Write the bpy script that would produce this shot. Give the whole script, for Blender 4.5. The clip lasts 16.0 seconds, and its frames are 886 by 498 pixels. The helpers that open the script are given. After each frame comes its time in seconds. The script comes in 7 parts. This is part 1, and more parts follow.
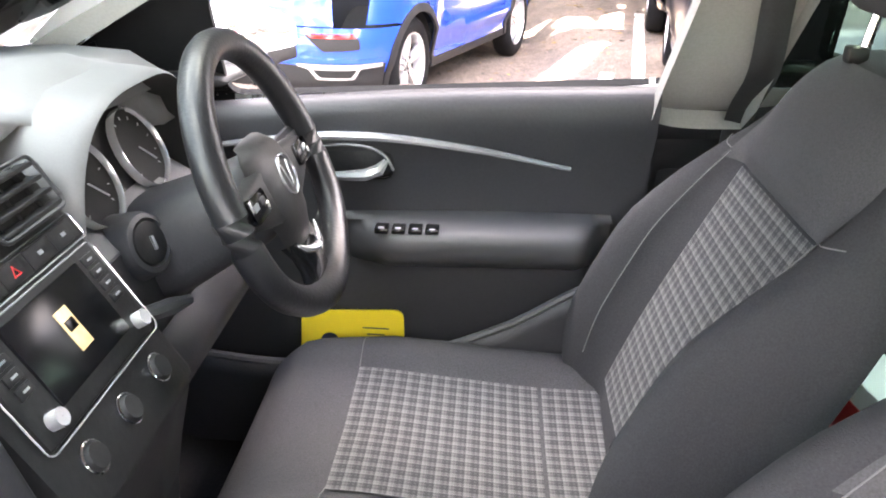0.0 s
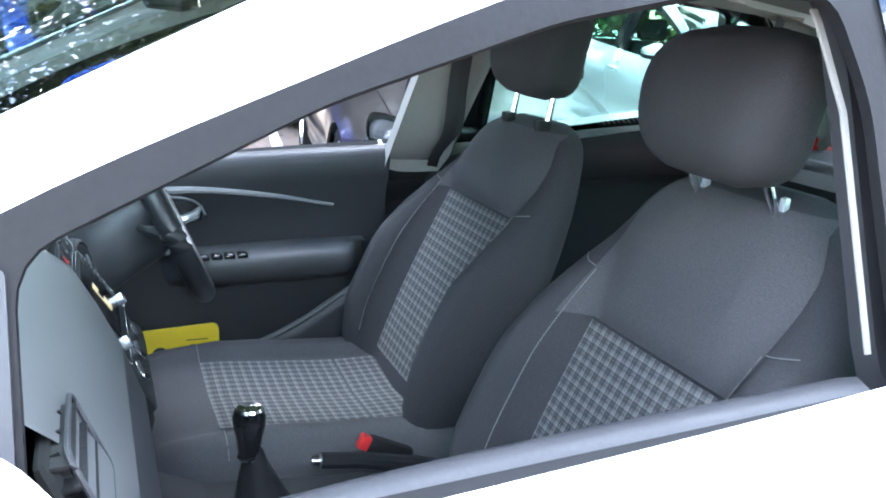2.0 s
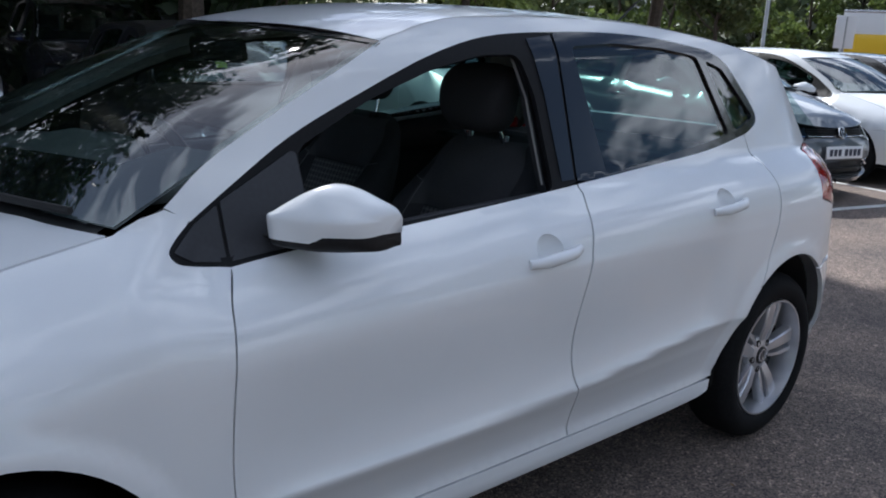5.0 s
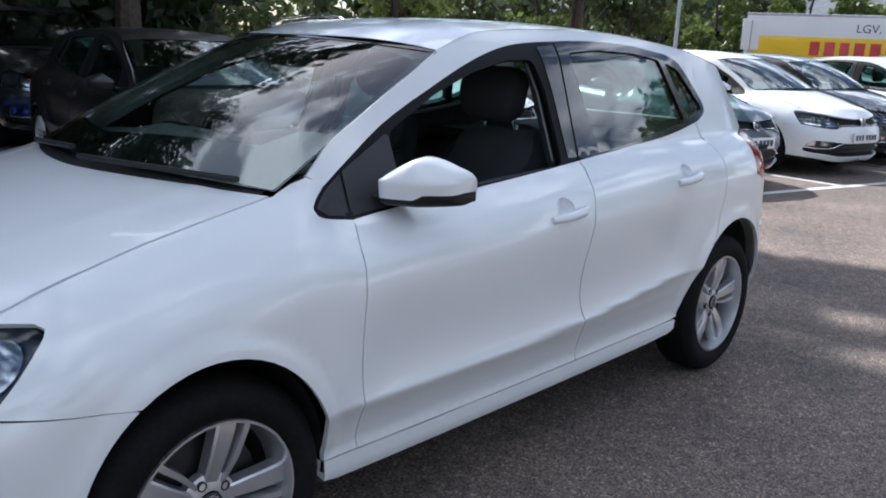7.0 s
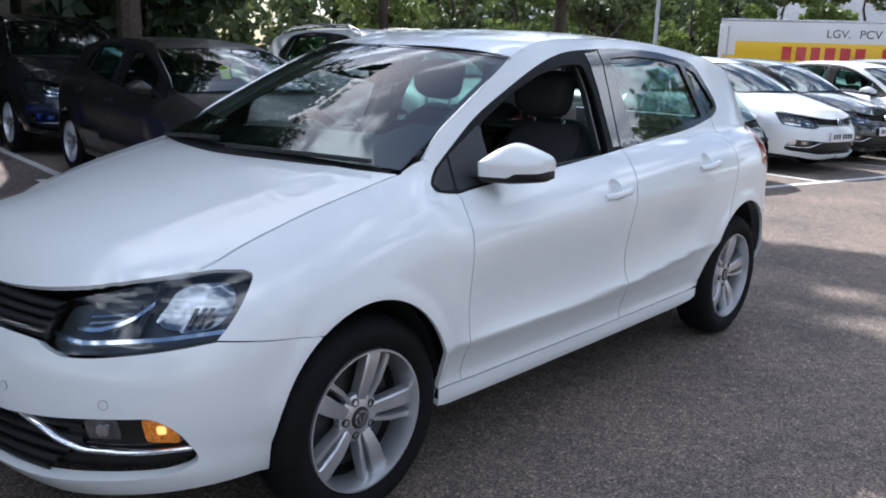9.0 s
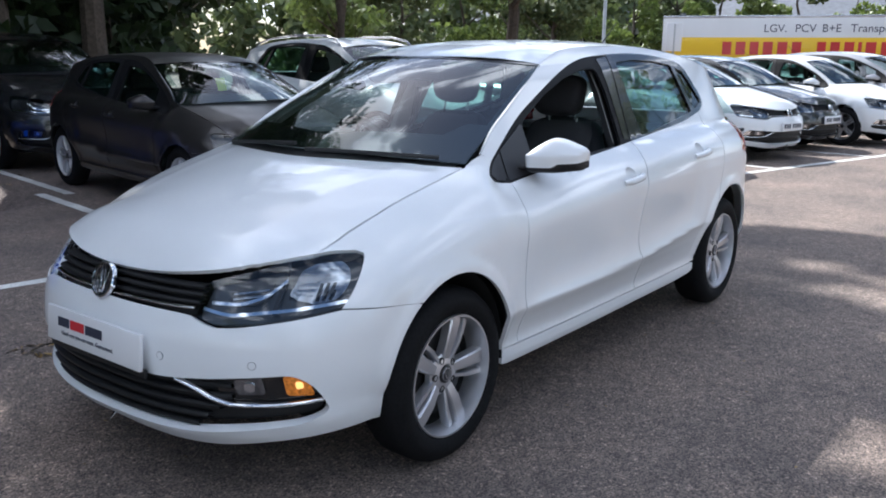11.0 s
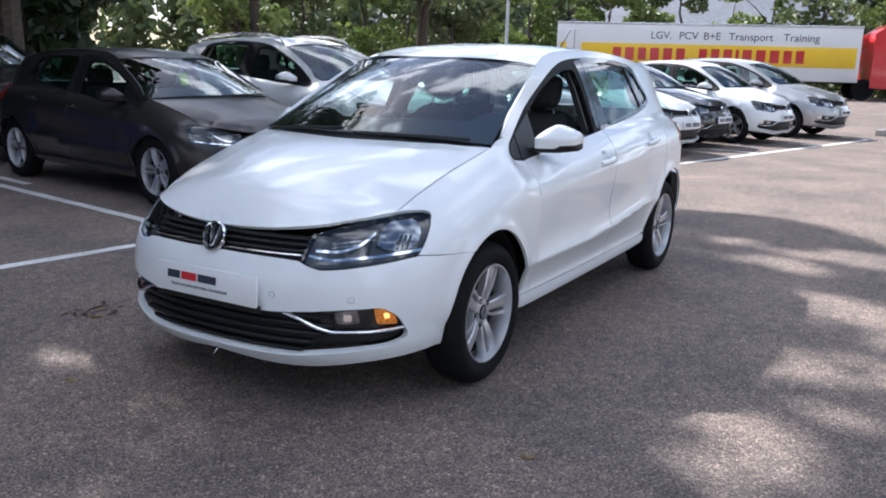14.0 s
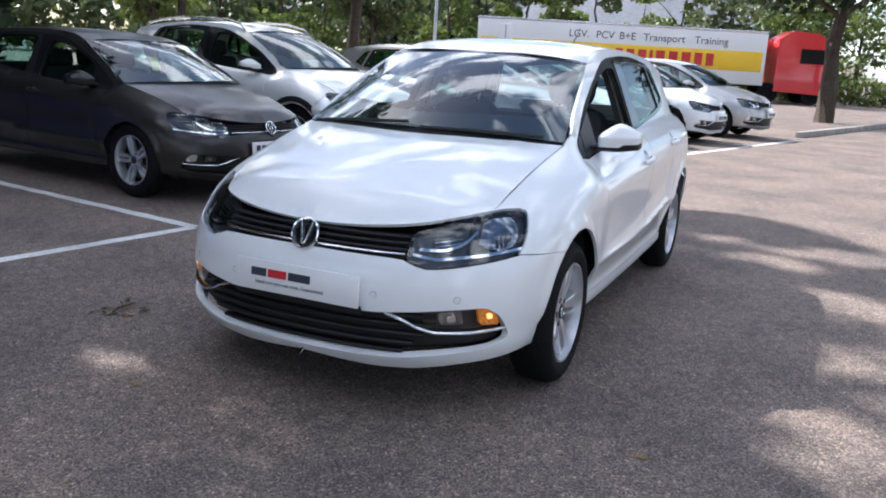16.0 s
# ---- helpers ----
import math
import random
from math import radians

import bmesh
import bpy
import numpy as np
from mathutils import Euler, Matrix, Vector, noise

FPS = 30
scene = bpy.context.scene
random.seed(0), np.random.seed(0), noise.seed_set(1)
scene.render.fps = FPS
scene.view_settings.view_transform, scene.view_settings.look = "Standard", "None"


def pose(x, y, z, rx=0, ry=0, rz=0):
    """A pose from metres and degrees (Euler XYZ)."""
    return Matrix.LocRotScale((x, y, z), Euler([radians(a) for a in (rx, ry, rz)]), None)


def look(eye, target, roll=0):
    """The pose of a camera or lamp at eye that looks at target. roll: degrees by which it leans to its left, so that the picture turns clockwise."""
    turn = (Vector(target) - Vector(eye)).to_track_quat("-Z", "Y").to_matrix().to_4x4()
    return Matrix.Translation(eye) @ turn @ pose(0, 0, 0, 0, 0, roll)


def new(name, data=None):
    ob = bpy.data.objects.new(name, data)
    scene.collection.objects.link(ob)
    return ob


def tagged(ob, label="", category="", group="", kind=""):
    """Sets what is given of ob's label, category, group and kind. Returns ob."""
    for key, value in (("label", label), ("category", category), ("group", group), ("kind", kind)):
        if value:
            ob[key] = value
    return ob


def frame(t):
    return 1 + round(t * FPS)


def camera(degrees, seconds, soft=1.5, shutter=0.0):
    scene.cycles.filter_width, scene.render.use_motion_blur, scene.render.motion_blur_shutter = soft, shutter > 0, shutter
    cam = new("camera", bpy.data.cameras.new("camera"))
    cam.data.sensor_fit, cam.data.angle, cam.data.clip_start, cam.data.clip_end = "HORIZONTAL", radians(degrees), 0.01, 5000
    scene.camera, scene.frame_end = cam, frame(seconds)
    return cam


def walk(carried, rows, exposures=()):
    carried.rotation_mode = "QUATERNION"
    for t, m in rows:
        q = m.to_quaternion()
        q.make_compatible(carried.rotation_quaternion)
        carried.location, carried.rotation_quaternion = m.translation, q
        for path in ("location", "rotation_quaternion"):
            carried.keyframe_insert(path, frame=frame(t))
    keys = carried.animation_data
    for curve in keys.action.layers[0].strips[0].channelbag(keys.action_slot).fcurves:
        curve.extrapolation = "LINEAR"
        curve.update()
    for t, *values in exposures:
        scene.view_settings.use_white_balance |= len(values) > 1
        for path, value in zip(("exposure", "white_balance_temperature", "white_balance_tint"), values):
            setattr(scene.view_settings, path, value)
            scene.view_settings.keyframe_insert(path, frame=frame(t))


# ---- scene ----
cam = camera(55.0, 16.0, soft=1.9)
PATH = [
    (0, (1.076, -0.663, 1.231), (0.99, 1.176, 0.45), 1.8),
    (0.5, (1.048, -0.777, 1.242), (1.16, 1.081, 0.512), 5.9),
    (1, (0.996, -0.923, 1.264), (1.287, 0.948, 0.621), 8.6),
    (1.5, (0.855, -1.052, 1.249), (1.432, 0.784, 0.705), 6.7),
    (2, (0.699, -1.194, 1.254), (1.461, 0.577, 0.725), 3.7),
    (2.5, (0.569, -1.405, 1.261), (1.421, 0.332, 0.753), 2.5),
    (3, (0.405, -1.566, 1.277), (1.371, 0.111, 0.773), 1.9),
    (3.5, (0.189, -1.688, 1.284), (1.297, -0.102, 0.779), 2.2),
    (4, (0.014, -1.841, 1.303), (1.208, -0.317, 0.8), 2.2),
    (4.5, (-0.135, -1.996, 1.323), (1.117, -0.515, 0.834), 2.6),
    (7, (-0.932, -2.304, 1.326), (0.5, -0.988, 0.862), 2.6),
    (7.5, (-1.146, -2.253, 1.308), (0.317, -0.966, 0.855), 2.3),
    (8, (-1.297, -2.268, 1.31), (0.187, -1.005, 0.862), 2.1),
    (8.5, (-1.446, -2.376, 1.311), (0.037, -1.109, 0.868), 2.1),
    (9, (-1.553, -2.405, 1.316), (-0.081, -1.127, 0.868), 2.3),
    (11.5, (-2.331, -2.407, 1.335), (-0.742, -1.27, 0.907), 0.1),
    (12, (-2.512, -2.321, 1.318), (-0.877, -1.249, 0.897), -0.1),
    (12.5, (-2.643, -2.335, 1.328), (-0.983, -1.305, 0.902), 0.2),
    (13, (-2.775, -2.413, 1.324), (-1.107, -1.395, 0.898), 1.0),
    (13.5, (-2.875, -2.411, 1.323), (-1.2, -1.406, 0.897), 1.6),
    (14, (-3.044, -2.341, 1.322), (-1.356, -1.359, 0.89), 1.6),
    (14.5, (-3.175, -2.214, 1.323), (-1.473, -1.264, 0.874), 1.6),
    (15, (-3.187, -2.036, 1.307), (-1.466, -1.124, 0.853), 1.8),
    (15.5, (-3.189, -1.851, 1.319), (-1.442, -0.989, 0.866), 2.6),
    (16, (-3.319, -1.672, 1.303), (-1.531, -0.89, 0.862), 3.5),
]
EXPOSURES = [(0, 5.11, 7700, 21), (0.5, 5.24, 7300, 19), (1.0, 5.21, 6800, 17), (1.5, 4.91, 6250, 12), (2.1, 4.30, 5850, 8), (2.6, 2.95, 5850, 9), (3.1, 1.44, 5900, 10), (3.5, 0.72, 5800, 10), (4.0, 0.38, 5700, 10),
             (4.5, 0.15, 5700, 10), (7.0, 0.61, 5780, 10), (9.0, 0.81, 5800, 10), (11.5, 0.91, 5800, 10), (13.0, 0.96, 5820, 11), (16, 1.01, 5900, 12)]
walk(cam, [(t, look(eye, target, roll)) for t, eye, target, roll in PATH], EXPOSURES)

# ---- light ----
SUN = Vector((0.24, 0.66, 0.71)).normalized()
world = bpy.data.worlds.new("sky")
scene.world = world
world.use_nodes = True
wt = world.node_tree
wt.nodes.clear()
w_out, w_bg = wt.nodes.new("ShaderNodeOutputWorld"), wt.nodes.new("ShaderNodeBackground")
w_sky = wt.nodes.new("ShaderNodeTexSky")
w_sky.sky_type, w_sky.sun_disc = "NISHITA", False
w_sky.sun_elevation = math.asin(SUN.z)
w_sky.sun_rotation = math.atan2(SUN.x, SUN.y)
w_sky.air_density, w_sky.dust_density, w_sky.ozone_density = 1.0, 1.2, 1.0
# broken cloud
w_co, w_map = wt.nodes.new("ShaderNodeTexCoord"), wt.nodes.new("ShaderNodeMapping")
w_map.inputs["Scale"].default_value = (1.6, 1.6, 4.0)
w_noise, w_ramp, w_mix = wt.nodes.new("ShaderNodeTexNoise"), wt.nodes.new("ShaderNodeValToRGB"), wt.nodes.new("ShaderNodeMixRGB")
w_noise.inputs["Scale"].default_value, w_noise.inputs["Detail"].default_value = 2.6, 7.0
w_noise.inputs["Roughness"].default_value = 0.62
w_ramp.color_ramp.elements[0].position, w_ramp.color_ramp.elements[1].position = 0.50, 0.60
w_mix.inputs[2].default_value = (19.0, 19.3, 20.0, 1)
wt.links.new(w_co.outputs["Generated"], w_map.inputs["Vector"])
wt.links.new(w_map.outputs[0], w_noise.inputs["Vector"])
wt.links.new(w_noise.outputs[0], w_ramp.inputs[0])
wt.links.new(w_ramp.outputs[0], w_mix.inputs[0])
wt.links.new(w_sky.outputs[0], w_mix.inputs[1])
wt.links.new(w_mix.outputs[0], w_bg.inputs[0])
w_bg.inputs[1].default_value = 0.084
wt.links.new(w_bg.outputs[0], w_out.inputs[0])
sun_data = bpy.data.lights.new("sun", "SUN")
sun_data.energy, sun_data.angle, sun_data.color = 5.0, radians(0.55), (1.0, 0.935, 0.845)
sun = new("sun", sun_data)
sun.matrix_world = look(SUN * 50, (0, 0, 0))

# ---- materials ----
def mat(name, color, rough=0.5, metal=0.0, grain=0.0, scale=40.0, bump=0.0, coat=0.0, stain=0.0, stain_scale=2.0, spread=0.0, emit=None, spec=0.5):
    """A surface with fine grain, larger stains and a little relief, in metres."""
    m = bpy.data.materials.new(name)
    m.use_nodes = True
    t = m.node_tree
    b = t.nodes["Principled BSDF"]
    b.inputs["Roughness"].default_value, b.inputs["Metallic"].default_value = rough, metal
    b.inputs["Coat Weight"].default_value, b.inputs["Coat Roughness"].default_value = coat, 0.03
    b.inputs["Specular IOR Level"].default_value = spec
    b.inputs["Base Color"].default_value = (*color, 1)
    if emit:
        b.inputs["Emission Color"].default_value, b.inputs["Emission Strength"].default_value = (*emit[:3], 1), emit[3]
    co = t.nodes.new("ShaderNodeTexCoord")
    last = None
    for amount, size in ((grain, scale), (stain, stain_scale)):
        if not amount:
            continue
        n = t.nodes.new("ShaderNodeTexNoise")
        n.inputs["Scale"].default_value, n.inputs["Detail"].default_value = size, 5
        t.links.new(co.outputs["Object"], n.inputs["Vector"])
        r = t.nodes.new("ShaderNodeMapRange")
        r.inputs["From Min"].default_value, r.inputs["From Max"].default_value = 0.3, 0.7
        r.inputs["To Min"].default_value, r.inputs["To Max"].default_value = 1 - amount, 1 + amount
        t.links.new(n.outputs[0], r.inputs[0])
        k = t.nodes.new("ShaderNodeMixRGB")
        k.blend_type = "MULTIPLY"
        k.inputs[0].default_value, k.inputs[1].default_value = 1, (*color, 1)
        if last:
            t.links.new(last.outputs[0], k.inputs[1])
        t.links.new(r.outputs[0], k.inputs[2])
        last = k
    if spread:
        info, r = t.nodes.new("ShaderNodeObjectInfo"), t.nodes.new("ShaderNodeMapRange")
        r.inputs["To Min"].default_value, r.inputs["To Max"].default_value = 1 - spread, 1 + spread
        t.links.new(info.outputs["Random"], r.inputs[0])
        k = t.nodes.new("ShaderNodeMixRGB")
        k.blend_type = "MULTIPLY"
        k.inputs[0].default_value, k.inputs[1].default_value = 1, (*color, 1)
        if last:
            t.links.new(last.outputs[0], k.inputs[1])
        t.links.new(r.outputs[0], k.inputs[2])
        last = k
    if last:
        t.links.new(last.outputs[0], b.inputs["Base Color"])
    if bump:
        n, u = t.nodes.new("ShaderNodeTexNoise"), t.nodes.new("ShaderNodeBump")
        n.inputs["Scale"].default_value, n.inputs["Detail"].default_value = scale * 1.3, 4
        u.inputs["Strength"].default_value, u.inputs["Distance"].default_value = bump, 0.003
        t.links.new(co.outputs["Object"], n.inputs["Vector"])
        t.links.new(n.outputs[0], u.inputs["Height"])
        t.links.new(u.outputs[0], b.inputs["Normal"])
    return m


def glass(name, tint, r0=0.09):
    """Clear or tinted pane: see-through, with a mirror gloss that grows towards grazing."""
    m = bpy.data.materials.new(name)
    m.use_nodes = True
    t = m.node_tree
    t.nodes.clear()
    o, x = t.nodes.new("ShaderNodeOutputMaterial"), t.nodes.new("ShaderNodeMixShader")
    c, g, f = t.nodes.new("ShaderNodeBsdfTransparent"), t.nodes.new("ShaderNodeBsdfGlossy"), t.nodes.new("ShaderNodeLayerWeight")
    p, s = t.nodes.new("ShaderNodeMath"), t.nodes.new("ShaderNodeMapRange")
    c.inputs[0].default_value = (*tint, 1)
    g.inputs["Roughness"].default_value = 0.015
    f.inputs["Blend"].default_value = 0.5
    p.operation = "POWER"
    p.inputs[1].default_value = 4.0
    s.inputs["To Min"].default_value = r0
    t.links.new(f.outputs["Facing"], p.inputs[0])
    t.links.new(p.outputs[0], s.inputs[0])
    t.links.new(s.outputs[0], x.inputs[0])
    t.links.new(c.outputs[0], x.inputs[1])
    t.links.new(g.outputs[0], x.inputs[2])
    t.links.new(x.outputs[0], o.inputs[0])
    return m


WHITE = mat("white paint", (0.80, 0.815, 0.83), 0.28, coat=0.8, stain=0.015, stain_scale=3)
GREY_PAINT = mat("dark grey metallic paint", (0.042, 0.038, 0.037), 0.30, 0.55, coat=0.15, grain=0.06, scale=300)
SILVER_PAINT = mat("pearl white paint", (0.78, 0.78, 0.77), 0.3, 0.0, coat=1.0, stain=0.02)
STEEL_PAINT = mat("steel grey paint", (0.11, 0.12, 0.13), 0.3, 0.6, coat=1.0, stain=0.02)
BLACK_PAINT = mat("black paint", (0.012, 0.012, 0.014), 0.25, coat=1.0, stain=0.1)
BLUE_PAINT = mat("bright blue paint", (0.012, 0.075, 0.52), 0.25, 0.25, coat=1.0, stain=0.03)
PLASTIC = mat("black plastic", (0.014, 0.014, 0.015), 0.5, grain=0.15, scale=120, bump=0.15, spec=0.3)
GLOSS_BLACK = mat("gloss black trim", (0.01, 0.01, 0.011), 0.12, coat=0.6, stain=0.1)
RUBBER = mat("rubber seal", (0.012, 0.012, 0.012), 0.6, grain=0.2, scale=60)
TYRE = mat("tyre rubber", (0.009, 0.009, 0.010), 0.75, grain=0.25, scale=90, bump=0.2, stain=0.2, stain_scale=6, spec=0.12)
ALLOY = mat("silver alloy", (0.625, 0.625, 0.65), 0.32, 0.8, stain=0.06, stain_scale=9)
DARK_METAL = mat("dark metal", (0.05, 0.05, 0.052), 0.45, 0.7, stain=0.2, stain_scale=8)
FRAME = mat("matt black window frame", (0.008, 0.008, 0.009), 0.6, grain=0.12, scale=120, bump=0.1, spec=0.18)
SAIL = mat("matt dark trim", (0.025, 0.026, 0.031), 0.5, grain=0.1, scale=120, stain=0.05)
LAMP_GREY = mat("lamp housing", (0.05, 0.052, 0.056), 0.3, 0.4, stain=0.15, stain_scale=20)
CHROME = mat("chrome", (0.82, 0.83, 0.85), 0.08, 1.0, stain=0.03)
REFLECTOR = mat("lamp reflector", (0.27, 0.285, 0.31), 0.12, 0.95, stain=0.35, stain_scale=45)
LINER = mat("arch liner", (0.008, 0.008, 0.008), 0.95, grain=0.2, scale=30)
GLASS = glass("clear glass", (0.58, 0.70, 0.68), 0.14)
TINT = glass("green tinted glass", (0.36, 0.60, 0.53), 0.10)
LENS = glass("lamp lens", (0.90, 0.93, 0.95), 0.07)
RED_LENS = mat("red lamp lens", (0.35, 0.008, 0.012), 0.12, coat=1.0, stain=0.15, stain_scale=12)
AMBER = mat("lit amber lamp", (0.42, 0.12, 0.012), 0.15, coat=1.0, emit=(1.0, 0.34, 0.04, 0.10), stain=0.7, stain_scale=110)
BULB = mat("lit amber bulb", (0.9, 0.5, 0.12), 0.2, coat=1.0, emit=(1.0, 0.55, 0.16, 0.75), stain=0.3, stain_scale=90)
PLATE_WHITE = mat("white plate", (0.78, 0.78, 0.79), 0.3, coat=0.5, stain=0.02)
PLATE_YELLOW = mat("yellow sheet", (0.90, 0.68, 0.04), 0.4, coat=0.3, stain=0.03)
INK = mat("dark print", (0.03, 0.035, 0.06), 0.5, grain=0.1)
RED_INK = mat("red print", (0.55, 0.02, 0.03), 0.5, grain=0.05)
GREY_INK = mat("grey print", (0.25, 0.26, 0.27), 0.5, grain=0.05)
DASH = mat("soft grey dash plastic", (0.080, 0.080, 0.084), 0.5, grain=0.05, scale=400, bump=0.03, stain=0.04)
# same dash plastic, with windscreen light and sheen put into a lighter colour
DASH_SHEEN = mat("grey dash plastic lightened for sheen", (0.11, 0.11, 0.112), 0.48, grain=0.05, scale=400, bump=0.03, stain=0.04)
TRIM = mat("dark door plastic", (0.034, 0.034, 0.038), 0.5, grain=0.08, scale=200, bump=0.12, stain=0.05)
LEATHER = mat("black leather", (0.013, 0.013, 0.015), 0.34, grain=0.1, scale=150, bump=0.2)
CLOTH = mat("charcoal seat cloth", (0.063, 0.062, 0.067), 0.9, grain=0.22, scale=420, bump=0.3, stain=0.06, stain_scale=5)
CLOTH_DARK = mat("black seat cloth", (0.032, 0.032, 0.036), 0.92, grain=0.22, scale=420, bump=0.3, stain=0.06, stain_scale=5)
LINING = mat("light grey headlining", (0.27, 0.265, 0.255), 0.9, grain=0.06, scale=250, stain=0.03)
CARPET = mat("black carpet", (0.012, 0.012, 0.013), 1.0, grain=0.4, scale=200, bump=0.4)
BELT = mat("seat belt webbing", (0.02, 0.02, 0.022), 0.7, grain=0.2, scale=300)
STITCH = mat("pale stitching", (0.17, 0.17, 0.17), 0.8, grain=0.1)
SILVER_TRIM = mat("satin silver trim", (0.62, 0.62, 0.63), 0.25, 0.7, stain=0.03)
RED_PLASTIC = mat("red plastic", (0.55, 0.03, 0.03), 0.4, coat=0.3, stain=0.05)
SCREEN = mat("glossy screen", (0.006, 0.006, 0.007), 0.22, spec=0.22, stain=0.1)


def check_cloth():
    """Woven check: pale fine lines over dark cloth, about 14 mm apart, in pairs."""
    m = mat("checked seat cloth", (0.11, 0.11, 0.115), 0.92, grain=0.15, scale=400, bump=0.3)
    t = m.node_tree
    b = t.nodes["Principled BSDF"]
    co, sep = t.nodes.new("ShaderNodeTexCoord"), t.nodes.new("ShaderNodeSeparateXYZ")
    t.links.new(co.outputs["UV"], sep.inputs[0])
    base = t.nodes.new("ShaderNodeMixRGB")
    base.inputs[1].default_value, base.inputs[2].default_value = (0.050, 0.050, 0.054, 1), (0.205, 0.203, 0.202, 1)
    parts = []
    for axis, lo in ((0, 0.36), (1, 0.40)):
        for freq, width, gain in ((1 / 0.0195, lo, 0.55), (1 / 0.0065, 0.5, 0.28)):
            mul = t.nodes.new("ShaderNodeMath")
            mul.operation = "MULTIPLY"
            mul.inputs[1].default_value = freq
            t.links.new(sep.outputs[axis], mul.inputs[0])
            fr = t.nodes.new("ShaderNodeMath")
            fr.operation = "FRACT"
            t.links.new(mul.outputs[0], fr.inputs[0])
            lt = t.nodes.new("ShaderNodeMath")
            lt.operation = "LESS_THAN"
            lt.inputs[1].default_value = width
            t.links.new(fr.outputs[0], lt.inputs[0])
            g = t.nodes.new("ShaderNodeMath")
            g.operation = "MULTIPLY"
            g.inputs[1].default_value = gain
            t.links.new(lt.outputs[0], g.inputs[0])
            parts.append(g)
    total = parts[0]
    for g in parts[1:]:
        a = t.nodes.new("ShaderNodeMath")
        a.operation = "ADD"
        t.links.new(total.outputs[0], a.inputs[0])
        t.links.new(g.outputs[0], a.inputs[1])
        total = a
    r = t.nodes.new("ShaderNodeMapRange")
    r.inputs["From Min"].default_value, r.inputs["From Max"].default_value = 0.3, 1.6
    t.links.new(total.outputs[0], r.inputs[0])
    t.links.new(r.outputs[0], base.inputs[0])
    t.links.new(base.outputs[0], b.inputs["Base Color"])
    return m


CHECK = check_cloth()


def asphalt():
    m = mat("worn asphalt", (0.1, 0.1, 0.1), 0.85, bump=0.0)
    t = m.node_tree
    b = t.nodes["Principled BSDF"]
    co = t.nodes.new("ShaderNodeTexCoord")
    cols = []
    for size, a, c, lo, hi, det in ((185, (0.060, 0.051, 0.047, 1), (0.345, 0.276, 0.236, 1), 0.05, 1.0, 3), (1.1, (0.62, 0.62, 0.64, 1), (1.18, 1.12, 1.06, 1), 0.3, 0.7, 6), (14, (0.78, 0.78, 0.78, 1), (1.2, 1.2, 1.2, 1), 0.3, 0.7, 4), (120, (0.86, 0.86, 0.86, 1), (1.9, 1.85, 1.75, 1), 0.82, 1.0, 1)):
        n, r = t.nodes.new("ShaderNodeTexNoise" if size < 100 else "ShaderNodeTexVoronoi"), t.nodes.new("ShaderNodeValToRGB")
        n.inputs["Scale"].default_value, n.inputs["Detail"].default_value = size, det if size < 100 else 0
        r.color_ramp.elements[0].position, r.color_ramp.elements[1].position = lo, hi
        r.color_ramp.elements[0].color, r.color_ramp.elements[1].color = a, c
        t.links.new(co.outputs["Object"], n.inputs["Vector"])
        if size < 100:
            t.links.new(n.outputs[0], r.inputs[0])
        else:
            sep = t.nodes.new("ShaderNodeSeparateColor")
            t.links.new(n.outputs["Color"], sep.inputs[0])
            t.links.new(sep.outputs[0], r.inputs[0])
        cols.append((r, n))
    last = cols[0][0]
    for r, _ in cols[1:]:
        k = t.nodes.new("ShaderNodeMixRGB")
        k.blend_type = "MULTIPLY"
        k.inputs[0].default_value = 1
        t.links.new(last.outputs[0], k.inputs[1])
        t.links.new(r.outputs[0], k.inputs[2])
        last = k
    t.links.new(last.outputs[0], b.inputs["Base Color"])
    u = t.nodes.new("ShaderNodeBump")
    u.inputs["Strength"].default_value, u.inputs["Distance"].default_value = 0.55, -0.006
    t.links.new(cols[0][1].outputs[0], u.inputs["Height"])
    t.links.new(u.outputs[0], b.inputs["Normal"])
    return m


ASPHALT = asphalt()
LINE = mat("white road paint", (0.66, 0.65, 0.62), 0.75, grain=0.25, scale=60, stain=0.18, stain_scale=3)
BARK = mat("bark", (0.075, 0.058, 0.043), 0.95, grain=0.35, scale=18, bump=0.8, stain=0.2)
KERB = mat("concrete kerb", (0.32, 0.30, 0.27), 0.9, grain=0.15, scale=50, stain=0.2)
SOIL = mat("soil and leaf litter", (0.10, 0.075, 0.05), 1.0, grain=0.5, scale=25, bump=0.5, stain=0.3)


def leaf(name, dark, light):
    """Leaves that differ one from another and let some light through."""
    m = bpy.data.materials.new(name)
    m.use_nodes = True
    t = m.node_tree
    b = t.nodes["Principled BSDF"]
    g, r = t.nodes.new("ShaderNodeNewGeometry"), t.nodes.new("ShaderNodeValToRGB")
    r.color_ramp.elements[0].color, r.color_ramp.elements[1].color = (*dark, 1), (*light, 1)
    t.links.new(g.outputs["Random Per Island"], r.inputs[0])
    t.links.new(r.outputs[0], b.inputs["Base Color"])
    b.inputs["Roughness"].default_value = 0.5
    tr, x = t.nodes.new("ShaderNodeBsdfTranslucent"), t.nodes.new("ShaderNodeMixShader")
    t.links.new(r.outputs[0], tr.inputs[0])
    x.inputs[0].default_value = 0.35
    o = t.nodes["Material Output"]
    t.links.new(b.outputs[0], x.inputs[1])
    t.links.new(tr.outputs[0], x.inputs[2])
    t.links.new(x.outputs[0], o.inputs[0])
    return m


